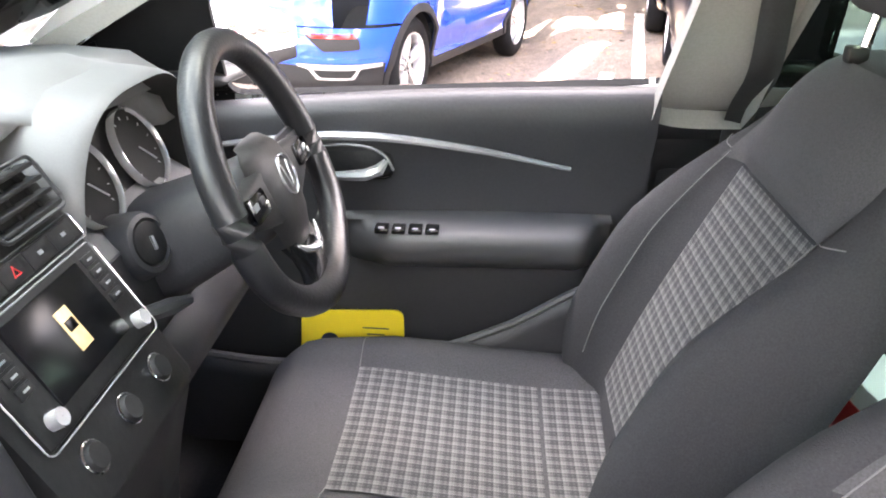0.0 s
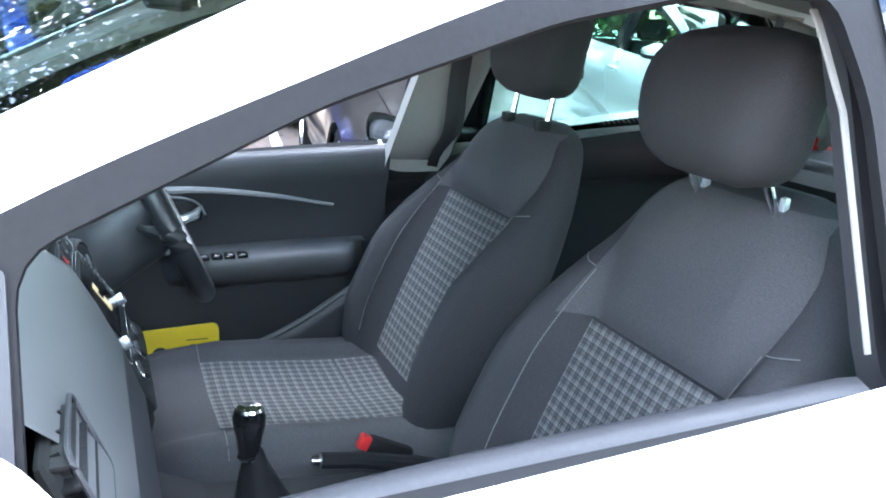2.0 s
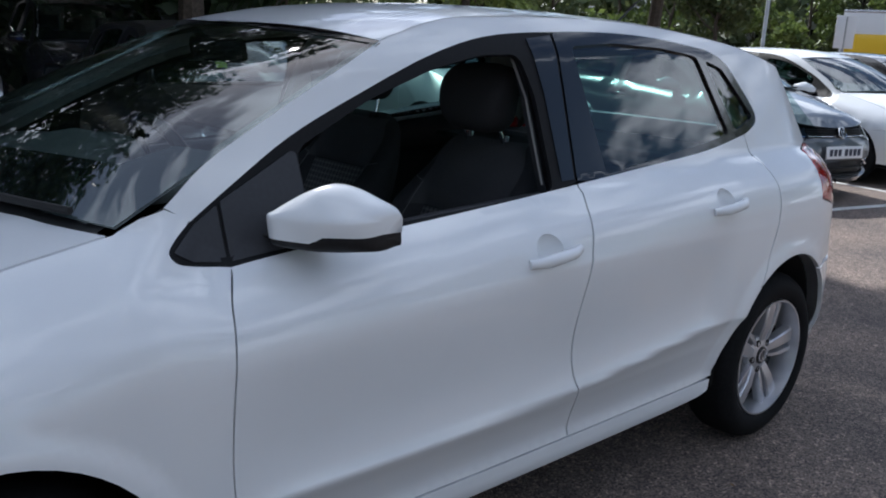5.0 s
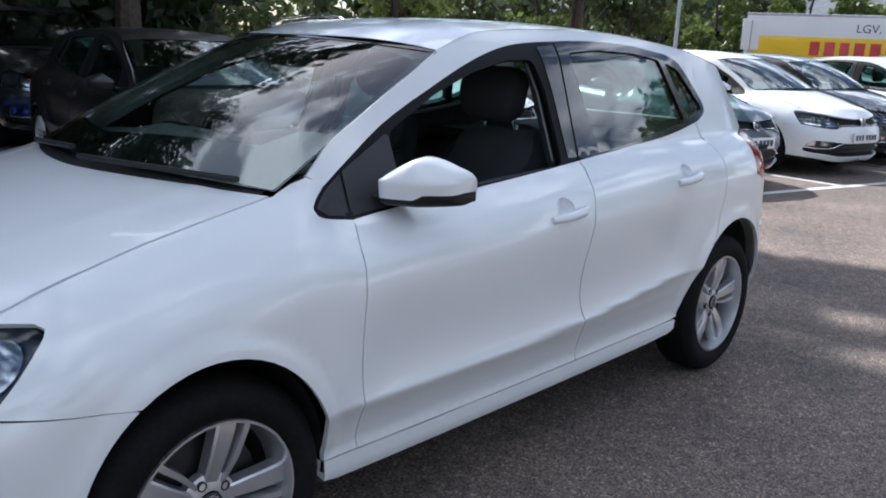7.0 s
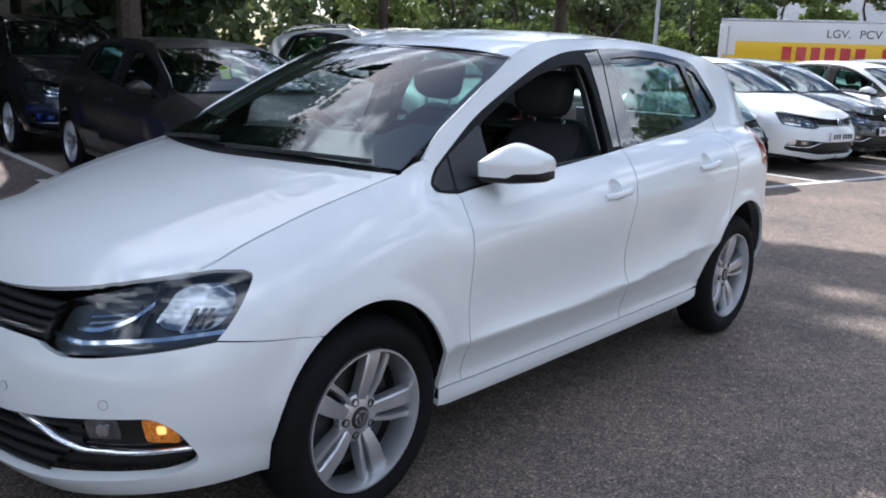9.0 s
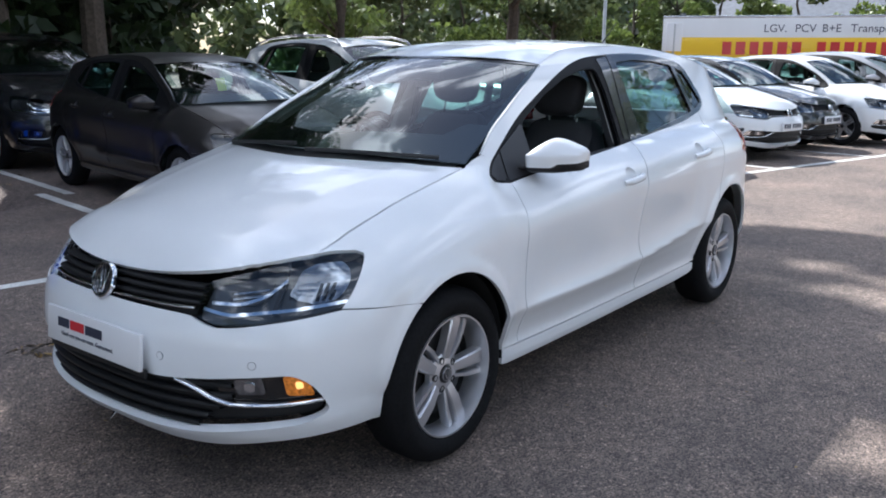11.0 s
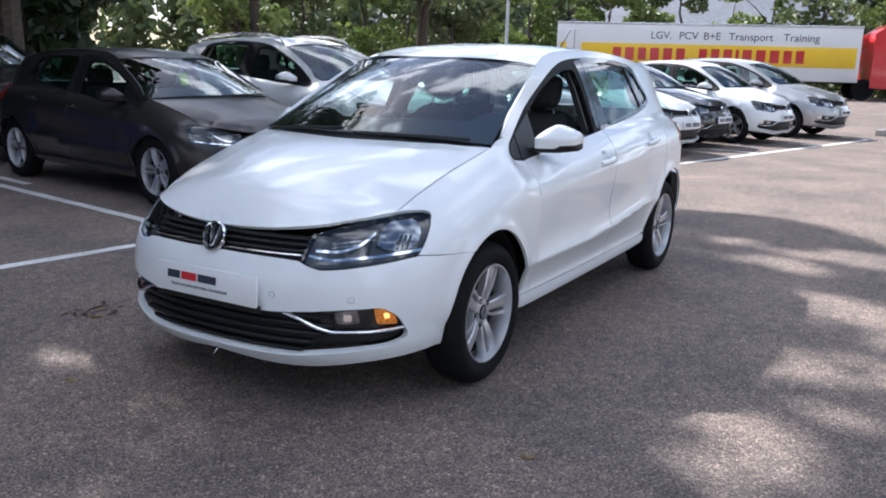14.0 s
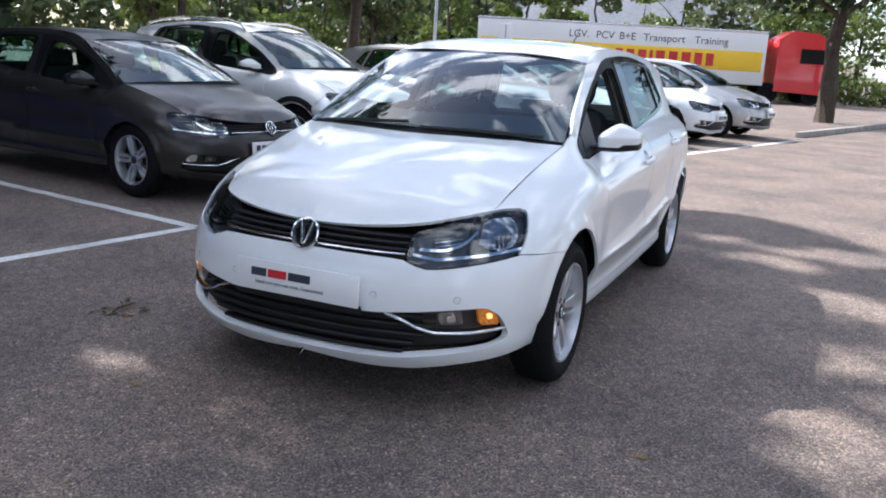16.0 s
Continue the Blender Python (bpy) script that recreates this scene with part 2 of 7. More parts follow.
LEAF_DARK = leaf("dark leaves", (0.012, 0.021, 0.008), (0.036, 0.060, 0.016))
LEAF_LIGHT = leaf("light leaves", (0.085, 0.125, 0.03), (0.21, 0.27, 0.07))
LEAF_OLIVE = leaf("olive leaves", (0.06, 0.088, 0.03), (0.16, 0.19, 0.075))

# ---- shape of the white car: plan curve, side offsets, bonnet, roof ----
def curve(pts):
    """A smooth function through the points (monotone cubic)."""
    p = np.array(pts, float)
    x, y = p[:, 0], p[:, 1]
    h, d = np.diff(x), np.diff(y) / np.diff(x)
    m = np.zeros(len(x))
    m[0], m[-1] = d[0], d[-1]
    for i in range(1, len(x) - 1):
        if d[i - 1] * d[i] > 0:
            w1, w2 = 2 * h[i] + h[i - 1], h[i] + 2 * h[i - 1]
            m[i] = (w1 + w2) / (w1 / d[i - 1] + w2 / d[i])

    def f(v):
        v = np.clip(np.asarray(v, float), x[0], x[-1])
        i = np.clip(np.searchsorted(x, v) - 1, 0, len(h) - 1)
        t = (v - x[i]) / h[i]
        return ((1 + 2 * t) * (1 - t) ** 2 * y[i] + t * (1 - t) ** 2 * h[i] * m[i]
                + t * t * (3 - 2 * t) * y[i + 1] + t * t * (t - 1) * h[i] * m[i + 1])
    return f


def ease(v, a, b):
    t = np.clip((np.asarray(v, float) - a) / (b - a), 0, 1)
    return t * t * (3 - 2 * t)


def rounded(pts, n=12):
    """A dense smooth line through plan points (centripetal spline)."""
    p = np.array(pts, float)
    p = np.vstack([2 * p[0] - p[1], p, 2 * p[-1] - p[-2]])
    out = []
    for i in range(1, len(p) - 2):
        a, b, c, d = p[i - 1:i + 3]
        t = [0.0]
        for u, v in ((a, b), (b, c), (c, d)):
            t.append(t[-1] + max(np.linalg.norm(v - u), 1e-6) ** 0.5)
        for k in range(n):
            s = t[1] + (t[2] - t[1]) * k / n
            A1 = (t[1] - s) / (t[1] - t[0]) * a + (s - t[0]) / (t[1] - t[0]) * b
            A2 = (t[2] - s) / (t[2] - t[1]) * b + (s - t[1]) / (t[2] - t[1]) * c
            A3 = (t[3] - s) / (t[3] - t[2]) * c + (s - t[2]) / (t[3] - t[2]) * d
            B1 = (t[2] - s) / (t[2] - t[0]) * A1 + (s - t[0]) / (t[2] - t[0]) * A2
            B2 = (t[3] - s) / (t[3] - t[1]) * A2 + (s - t[1]) / (t[3] - t[1]) * A3
            out.append((t[2] - s) / (t[2] - t[1]) * B1 + (s - t[1]) / (t[2] - t[1]) * B2)
    out.append(p[-2])
    return np.array(out)


class Shell:
    """The lower and upper flank of a car: a plan line run round one half, moved inwards with height."""
    def __init__(self, plan, belt, belt_in, slope, front, rear, low, xf, xr, hood_z, hood_y, cowl):
        q = rounded(plan)
        self.s = np.r_[0, np.cumsum(np.linalg.norm(np.diff(q, axis=0), axis=1))]
        self.q, self.half = q, q[:, 1].max()
        g = np.gradient(q, self.s, axis=0)
        g /= np.linalg.norm(g, axis=1)[:, None]
        self.n = np.stack([-g[:, 1], g[:, 0]], 1)
        self.belt, self.belt_in, self.slope = belt, belt_in, slope
        self.front, self.rear, self.low = front, rear, low
        self.xf, self.xr, self.hood_z, self.hood_y, self.cowl = xf, xr, hood_z, hood_y, cowl
        mid = len(q) // 2
        self.side = slice(int(np.argmax(q[:, 1] > 0.62 * self.half)), len(q) - int(np.argmax(q[::-1, 1] > 0.62 * self.half)))

    def at_x(self, x):
        """Place along the plan line of a station on the flank."""
        return np.interp(x, self.q[self.side, 0], self.s[self.side])

    def at_y(self, y):
        """Place along the plan line of a width across the front."""
        k = int(np.argmax(self.q[:, 1] > 0.97 * self.half))
        return np.interp(y, self.q[:k, 1], self.s[:k])

    def back_y(self, y):
        k = len(self.q) - int(np.argmax(self.q[::-1, 1] > 0.97 * self.half))
        return np.interp(-np.asarray(y, float), -self.q[k:, 1], self.s[k:])

    def inward(self, s, z):
        x = np.interp(s, self.s, self.q[:, 0])
        yp = np.interp(s, self.s, self.q[:, 1])
        low = self.low(z)
        r = z - self.belt(x)
        cab = self.belt_in(r) + np.clip(r, 0, None) * self.slope + 0.9 * np.clip(r - 0.33, 0, None) ** 1.5
        ze, ye = self.hood_z(x), self.hood_y(x)
        zs = ze - 0.25
        fend = np.clip(yp - ye, 0.005, None) * np.clip((z - zs) / (ze - zs), 0, 1.0) ** 2.6 + 0.45 * np.clip(z - ze, 0, None)
        a = ease(x, self.cowl[0], self.cowl[1])
        low = low + 0.045 * (1 - ease(z, 0.20, 0.40)) * (1 - ease(x, -0.15, 0.2) * (1 - ease(x, 2.3, 2.7)))
        d = z - np.interp(x, [0.4, 1.0, 1.4, 2.0], [0.445, 0.452, 0.462, 0.515])
        run = ease(x, 0.28, 0.55) * (1 - ease(x, 1.96, 2.12))
        soft = 0.5 * (d + np.sqrt(d * d + 0.00002))
        crease = 0.024 * (1 - np.exp(-soft / 0.035)) * (1 - ease(d, 0.08, 0.34))
        tuck = 0.050 * (1 - np.exp(-(soft - d) / 0.085))
        low = low + run * crease + ease(x, 0.12, 0.36) * (1 - ease(x, 2.2, 2.4)) * tuck
        for cx, wa, wb in ((0.0, 0.312, 0.358), (2.47, 0.348, 0.382)):
            low = low - 0.011 * (1 - ease(np.hypot((x - cx) / wa, (z - 0.30) / wb), 1.02, 1.17)) * ease(z, 0.3, 0.36)
        side = low + (1 - a) * fend + a * cab
        wf = ease(-x, -self.xf[1], -self.xf[0])
        wr = ease(x, self.xr[0], self.xr[1])
        return wf * self.front(z) + wr * self.rear(z) + (1 - wf - wr) * side

    def at(self, s, z, sign=-1):
        p = np.stack([np.interp(s, self.s, self.q[:, k]) for k in (0, 1)], -1)
        n = np.stack([np.interp(s, self.s, self.n[:, k]) for k in (0, 1)], -1)
        n /= np.linalg.norm(n, axis=-1)[..., None]
        p = p - n * self.inward(s, z)[..., None]
        return np.stack([p[..., 0], sign * p[..., 1], np.asarray(z, float) + 0 * p[..., 0]], -1)


PLAN = [(-0.795, 0), (-0.79, 0.15), (-0.765, 0.32), (-0.715, 0.47), (-0.63, 0.60), (-0.52, 0.70), (-0.38, 0.77), (-0.2, 0.805), (0, 0.82),
        (0.4, 0.835), (1.0, 0.841), (1.6, 0.841), (2.1, 0.838), (2.47, 0.834), (2.75, 0.812), (2.95, 0.745), (3.08, 0.63), (3.15, 0.45), (3.17, 0.2), (3.175, 0)]
POLO = Shell(
    PLAN,
    belt=curve([(0.2, 0.868), (0.46, 0.882), (0.6, 0.895), (0.95, 0.921), (1.35, 0.951), (2.2, 0.99), (3, 1.0)]),
    belt_in=curve([(-0.30, 0), (-0.16, 0.003), (-0.10, 0.015), (-0.06, 0.036), (-0.03, 0.066), (0, 0.105), (0.012, 0.125), (0.03, 0.13), (1, 0.13)]),
    slope=0.42,
    front=curve([(0.15, 0.10), (0.19, 0.06), (0.24, 0.02), (0.30, 0.0), (0.42, 0.0), (0.52, 0.008), (0.58, 0.025), (0.64, 0.06), (0.70, 0.10), (0.76, 0.17), (0.85, 0.32)]),
    rear=curve([(0.15, 0.10), (0.22, 0.05), (0.30, 0.01), (0.5, 0.0), (0.62, 0.02), (0.75, 0.06), (0.95, 0.10), (1.1, 0.19), (1.4, 0.42)]),
    low=curve([(0.15, 0.07), (0.20, 0.03), (0.26, 0.004), (0.30, 0.006), (0.33, 0.014), (0.40, 0.006), (0.44, 0.001), (0.55, 0.0), (0.8, 0.0), (0.83, 0.003), (1.5, 0.003)]),
    xf=(-0.62, -0.25), xr=(2.75, 3.12),
    hood_z=curve([(-0.8, 0.70), (-0.52, 0.751), (-0.2, 0.845), (0.0, 0.90), (0.26, 0.962), (0.5, 1.02)]),
    hood_y=curve([(-0.8, 0.52), (-0.50, 0.588), (-0.2, 0.612), (0.26, 0.642), (0.5, 0.65)]),
    cowl=(0.22, 0.42))

# ---- mesh tools ----
from mathutils.geometry import delaunay_2d_cdt


def mesh_part(name, verts, faces, material, parent=None, label="", smooth=True, normals=None):
    me = bpy.data.meshes.new(name)
    me.from_pydata([tuple(map(float, v)) for v in verts], [], [tuple(map(int, f)) for f in faces])
    me.materials.append(material)
    if smooth:
        me.shade_smooth()
    if normals is not None:
        me.normals_split_custom_set_from_vertices([tuple(map(float, n)) for n in normals])
    ob = new(name, me)
    if parent:
        ob.parent = parent
    return tagged(ob, label)


def part(name, bm, material, parent=None, label="", smooth=True, sharp=35):
    bmesh.ops.recalc_face_normals(bm, faces=bm.faces)
    me = bpy.data.meshes.new(name)
    bm.to_mesh(me)
    bm.free()
    me.materials.append(material)
    if smooth:
        me.shade_smooth()
        me.set_sharp_from_angle(angle=radians(sharp))
    ob = new(name, me)
    if parent:
        ob.parent = parent
    return tagged(ob, label)


def thing(name, label, category, group="", kind="", at=None):
    ob = new(name)
    ob.empty_display_size = 0.1
    if at is not None:
        ob.matrix_world = at
    return tagged(ob, label, category, group, kind)


def box(bm, size, at=(0, 0, 0), bevel=0.0, turn=(0, 0, 0), seg=2):
    m = pose(*at, *turn) @ Matrix.Diagonal((*size, 1))
    g = bmesh.ops.create_cube(bm, size=1.0, matrix=m)
    if bevel:
        es = list({e for v in g["verts"] for e in v.link_edges})
        bmesh.ops.bevel(bm, geom=es, offset=bevel, segments=seg, profile=0.5, affect="EDGES")
    return bm


def rod(bm, a, b, r, r2=None, n=12):
    a, b = Vector(a), Vector(b)
    m = Matrix.Translation((a + b) / 2) @ (b - a).to_track_quat("Z", "Y").to_matrix().to_4x4()
    bmesh.ops.create_cone(bm, cap_ends=True, segments=n, radius1=r, radius2=r if r2 is None else r2, depth=(b - a).length, matrix=m)
    return bm


def tube(bm, pts, r, n=8, closed=False):
    """A round bar along points; r a number or one for each point."""
    pts = [Vector(p) for p in pts]
    rs = r if hasattr(r, "__len__") else [r] * len(pts)
    rings, up = [], Vector((0.02, 0.03, 1))
    k = len(pts)
    for i, p in enumerate(pts):
        a, b = (pts[i - 1], pts[(i + 1) % k]) if closed else (pts[max(i - 1, 0)], pts[min(i + 1, k - 1)])
        d = (b - a).normalized()
        u = d.cross(up)
        if u.length < 0.05:
            u = d.cross(Vector((1, 0, 0.1)))
        u.normalize()
        v = d.cross(u)
        rings.append([bm.verts.new(p + rs[i] * (math.cos(q) * u + math.sin(q) * v)) for q in np.linspace(0, 2 * math.pi, n, endpoint=False)])
    for i in range(k if closed else k - 1):
        A, B = rings[i], rings[(i + 1) % k]
        for j in range(n):
            bm.faces.new((A[j], A[(j + 1) % n], B[(j + 1) % n], B[j]))
    if not closed:
        bm.faces.new(rings[0])
        bm.faces.new(rings[-1][::-1])
    return bm


def lathe(bm, profile, n=40, m=Matrix.Identity(4), closed=False):
    """Turns (radius, along) round the y axis."""
    rings = []
    for r, y in profile:
        rings.append([bm.verts.new(m @ Vector((r * math.cos(a), y, r * math.sin(a)))) for a in np.linspace(0, 2 * math.pi, n, endpoint=False)])
    k = len(rings)
    for i in range(k if closed else k - 1):
        A, B = rings[i], rings[(i + 1) % k]
        for j in range(n):
            bm.faces.new((A[j], A[(j + 1) % n], B[(j + 1) % n], B[j]))
    return bm


def loft(name, rows, material, parent=None, label="", wrap=False, caps=False, uv=None):
    """A skin over rows of points. uv: size in metres laid along rows and columns."""
    rows = np.array(rows, float)
    a, b = rows.shape[:2]
    verts = rows.reshape(-1, 3)
    faces = []
    for i in range(a - 1):
        for j in range(b if wrap else b - 1):
            k = (j + 1) % b
            faces.append((i * b + j, i * b + k, (i + 1) * b + k, (i + 1) * b + j))
    if caps:
        faces += [tuple(range(b))[::-1], tuple((a - 1) * b + j for j in range(b))]
    ob = mesh_part(name, verts, faces, material, parent, label)
    bm = bmesh.new()
    bm.from_mesh(ob.data)
    bmesh.ops.recalc_face_normals(bm, faces=bm.faces)
    bm.to_mesh(ob.data)
    bm.free()
    if uv:
        layer = ob.data.uv_layers.new(name="UVMap")
        for lp in ob.data.loops:
            i, j = divmod(lp.vertex_index, b)
            layer.data[lp.index].uv = (uv[0] * i / (a - 1), uv[1] * j / (b - 1))
    return ob


def fillet(pts, r=0.02, n=4):
    """A closed outline with its corners rounded."""
    p = [np.array(q, float) for q in pts]
    out = []
    for i, c in enumerate(p):
        a, b = p[i - 1], p[(i + 1) % len(p)]
        la, lb = np.linalg.norm(a - c), np.linalg.norm(b - c)
        u, v = c + (a - c) * min(r / la, 0.45), c + (b - c) * min(r / lb, 0.45)
        for t in np.linspace(0, 1, n + 1):
            out.append((1 - t) ** 2 * u + 2 * t * (1 - t) * c + t * t * v)
    return out


def line(pts, n=6):
    """Points of a smooth open line."""
    return [tuple(q) for q in rounded(pts, n)]


def inside(poly, pts):
    poly = np.asarray(poly)
    x, y = pts[:, 0], pts[:, 1]
    r = np.zeros(len(pts), bool)
    j = len(poly) - 1
    for i in range(len(poly)):
        a, b = poly[i], poly[j]
        c = ((a[1] > y) != (b[1] > y)) & (x < (b[0] - a[0]) * (y - a[1]) / (b[1] - a[1] + 1e-12) + a[0])
        r ^= c
        j = i
    return r


def panel(name, outline, F, material, parent=None, label="", depth=0.014, res=0.03, holes=(), core=(1.2, 0, 0.6), inset=0.0, step=0.6):
    """A sheet cut to an outline on the surface F(a, b), with its edges turned in."""
    loops = []
    for lp in (outline, *holes):
        lp = [np.array(q, float) for q in lp]
        out = []
        for i, a in enumerate(lp):
            b = lp[(i + 1) % len(lp)]
            k = max(1, int(math.ceil(np.linalg.norm(b - a) / (res * step))))
            out += [a + (b - a) * t / k for t in range(k)]
        loops.append(np.array(out))
    lo, hi = loops[0].min(0), loops[0].max(0)
    gx, gy = np.meshgrid(np.arange(lo[0] + res * 0.37, hi[0], res), np.arange(lo[1] + res * 0.41, hi[1], res))
    gx = gx + 0.25 * res * (np.arange(gx.shape[0]) % 2)[:, None]
    g = np.stack([gx.ravel(), gy.ravel()], 1)
    keep = inside(loops[0], g)
    for h in loops[1:]:
        keep &= ~inside(h, g)
    g = g[keep]
    rim = np.concatenate(loops)
    if len(g):
        near = np.array([((rim - q) ** 2).sum(1).min() for q in g])
        g = g[near > (res * 0.42) ** 2]
    pts = np.concatenate([rim, g]) if len(g) else rim
    edges, k = [], 0
    for lp in loops:
        n = len(lp)
        edges += [(k + i, k + (i + 1) % n) for i in range(n)]
        k += n
    v2, _, tri, *_ = delaunay_2d_cdt([Vector(q) for q in pts], edges, [], 1, 1e-6)
    v2 = np.array([tuple(q) for q in v2])
    tri = [tuple(t) for t in tri]
    if len(loops) > 1:
        c = np.array([v2[list(t)].mean(0) for t in tri])
        bad = np.zeros(len(c), bool)
        for h in loops[1:]:
            bad |= inside(h, c)
        tri = [t for t, q in zip(tri, bad) if not q]
    e = 1e-3
    P = F(v2[:, 0], v2[:, 1])
    N = np.cross(F(v2[:, 0] + e, v2[:, 1]) - F(v2[:, 0] - e, v2[:, 1]), F(v2[:, 0], v2[:, 1] + e) - F(v2[:, 0], v2[:, 1] - e))
    N /= np.linalg.norm(N, axis=1)[:, None] + 1e-12
    sgn = np.sign(((P - np.array(core)) * N).sum(1).sum())
    N *= sgn
    P = P - inset * N
    ar = np.cross(P[[t[1] for t in tri]] - P[[t[0] for t in tri]], P[[t[2] for t in tri]] - P[[t[0] for t in tri]])
    fl = (ar * N[[t[0] for t in tri]]).sum(1) < 0
    tri = [t[::-1] if q else t for t, q in zip(tri, fl)]
    verts, norms, faces = list(P), list(N), list(tri)
    if depth:
        seen = {}
        for t in tri:
            for a, b in ((t[0], t[1]), (t[1], t[2]), (t[2], t[0])):
                seen[(a, b)] = seen.get((a, b), 0) + 1
        for a, b in [q for q in seen if (q[1], q[0]) not in seen]:
            out = np.cross(P[b] - P[a], N[a])
            out /= np.linalg.norm(out) + 1e-12
            k = len(verts)
            verts += [P[a], P[b], P[b] - depth * N[b], P[a] - depth * N[a]]
            norms += [out] * 4
            faces.append((k + 1, k, k + 3, k + 2))
    return mesh_part(name, verts, faces, material, parent, label, normals=norms)


def words(name, text, size, material, parent, at, label=""):
    """Letters in the built-in font, as a mesh."""
    c = bpy.data.curves.new(name, "FONT")
    c.body, c.size, c.extrude, c.align_x, c.align_y = text, size, 0.0006, "CENTER", "CENTER"
    tmp = bpy.data.objects.new(name + "_curve", c)
    scene.collection.objects.link(tmp)
    me = bpy.data.meshes.new_from_object(tmp.evaluated_get(bpy.context.evaluated_depsgraph_get()))
    bpy.data.objects.remove(tmp)
    me.materials.clear()
    me.materials.append(material)
    ob = new(name, me)
    ob.parent = parent
    ob.matrix_local = at
    return tagged(ob, label)

# ---- cars ----
def arch(cx, a, b, z0, z1, cz=0.30, n=20):
    """Wheel-arch edge from height z0 behind the wheel over the top to z1 before it."""
    t0, t1 = math.asin(max(-1, min(1, (z0 - cz) / b))), math.pi - math.asin(max(-1, min(1, (z1 - cz) / b)))
    return [(cx + a * math.cos(t), cz + b * math.sin(t)) for t in np.linspace(t0, t1, n)]


DLO_TOP = line([(0.400, 0.973), (0.493, 1.030), (0.641, 1.116), (0.847, 1.205), (1.05, 1.283), (1.253, 1.335), (1.5, 1.357), (1.75, 1.365), (1.98, 1.358), (2.22, 1.332)], 5)
DLO_BACK = line([(2.22, 1.332), (2.31, 1.30), (2.375, 1.23), (2.44, 1.135), (2.432, 1.108), (2.36, 1.075)], 5)
DLO_NOSE = line([(0.458, 0.889), (0.39, 0.897), (0.352, 0.910), (0.343, 0.926), (0.360, 0.944), (0.400, 0.973)], 4)
SEAM_A = line([(0.458, 0.889), (0.425, 0.83), (0.408, 0.7), (0.406, 0.5), (0.424, 0.305)], 5)
SEAM_B = line([(1.458, 0.972), (1.415, 0.912), (1.375, 0.77), (1.352, 0.62), (1.362, 0.5), (1.392, 0.40), (1.402, 0.305)], 5)
SEAM_C = line([(2.33, 1.068), (2.345, 0.93), (2.335, 0.82), (2.295, 0.70), (2.252, 0.607)], 5)


_e = POLO.at(POLO.at_x(np.linspace(-0.47, 0.30, 30)), POLO.hood_z(np.linspace(-0.47, 0.30, 30)) - 0.003, 1)
_k = np.argsort(_e[:, 0])
EDGE_Y, EDGE_Z = curve(np.stack([_e[_k, 0], _e[_k, 1]], 1)), curve(np.stack([_e[_k, 0], _e[_k, 2]], 1))
EDGE_X0 = float(_e[_k, 0][0])


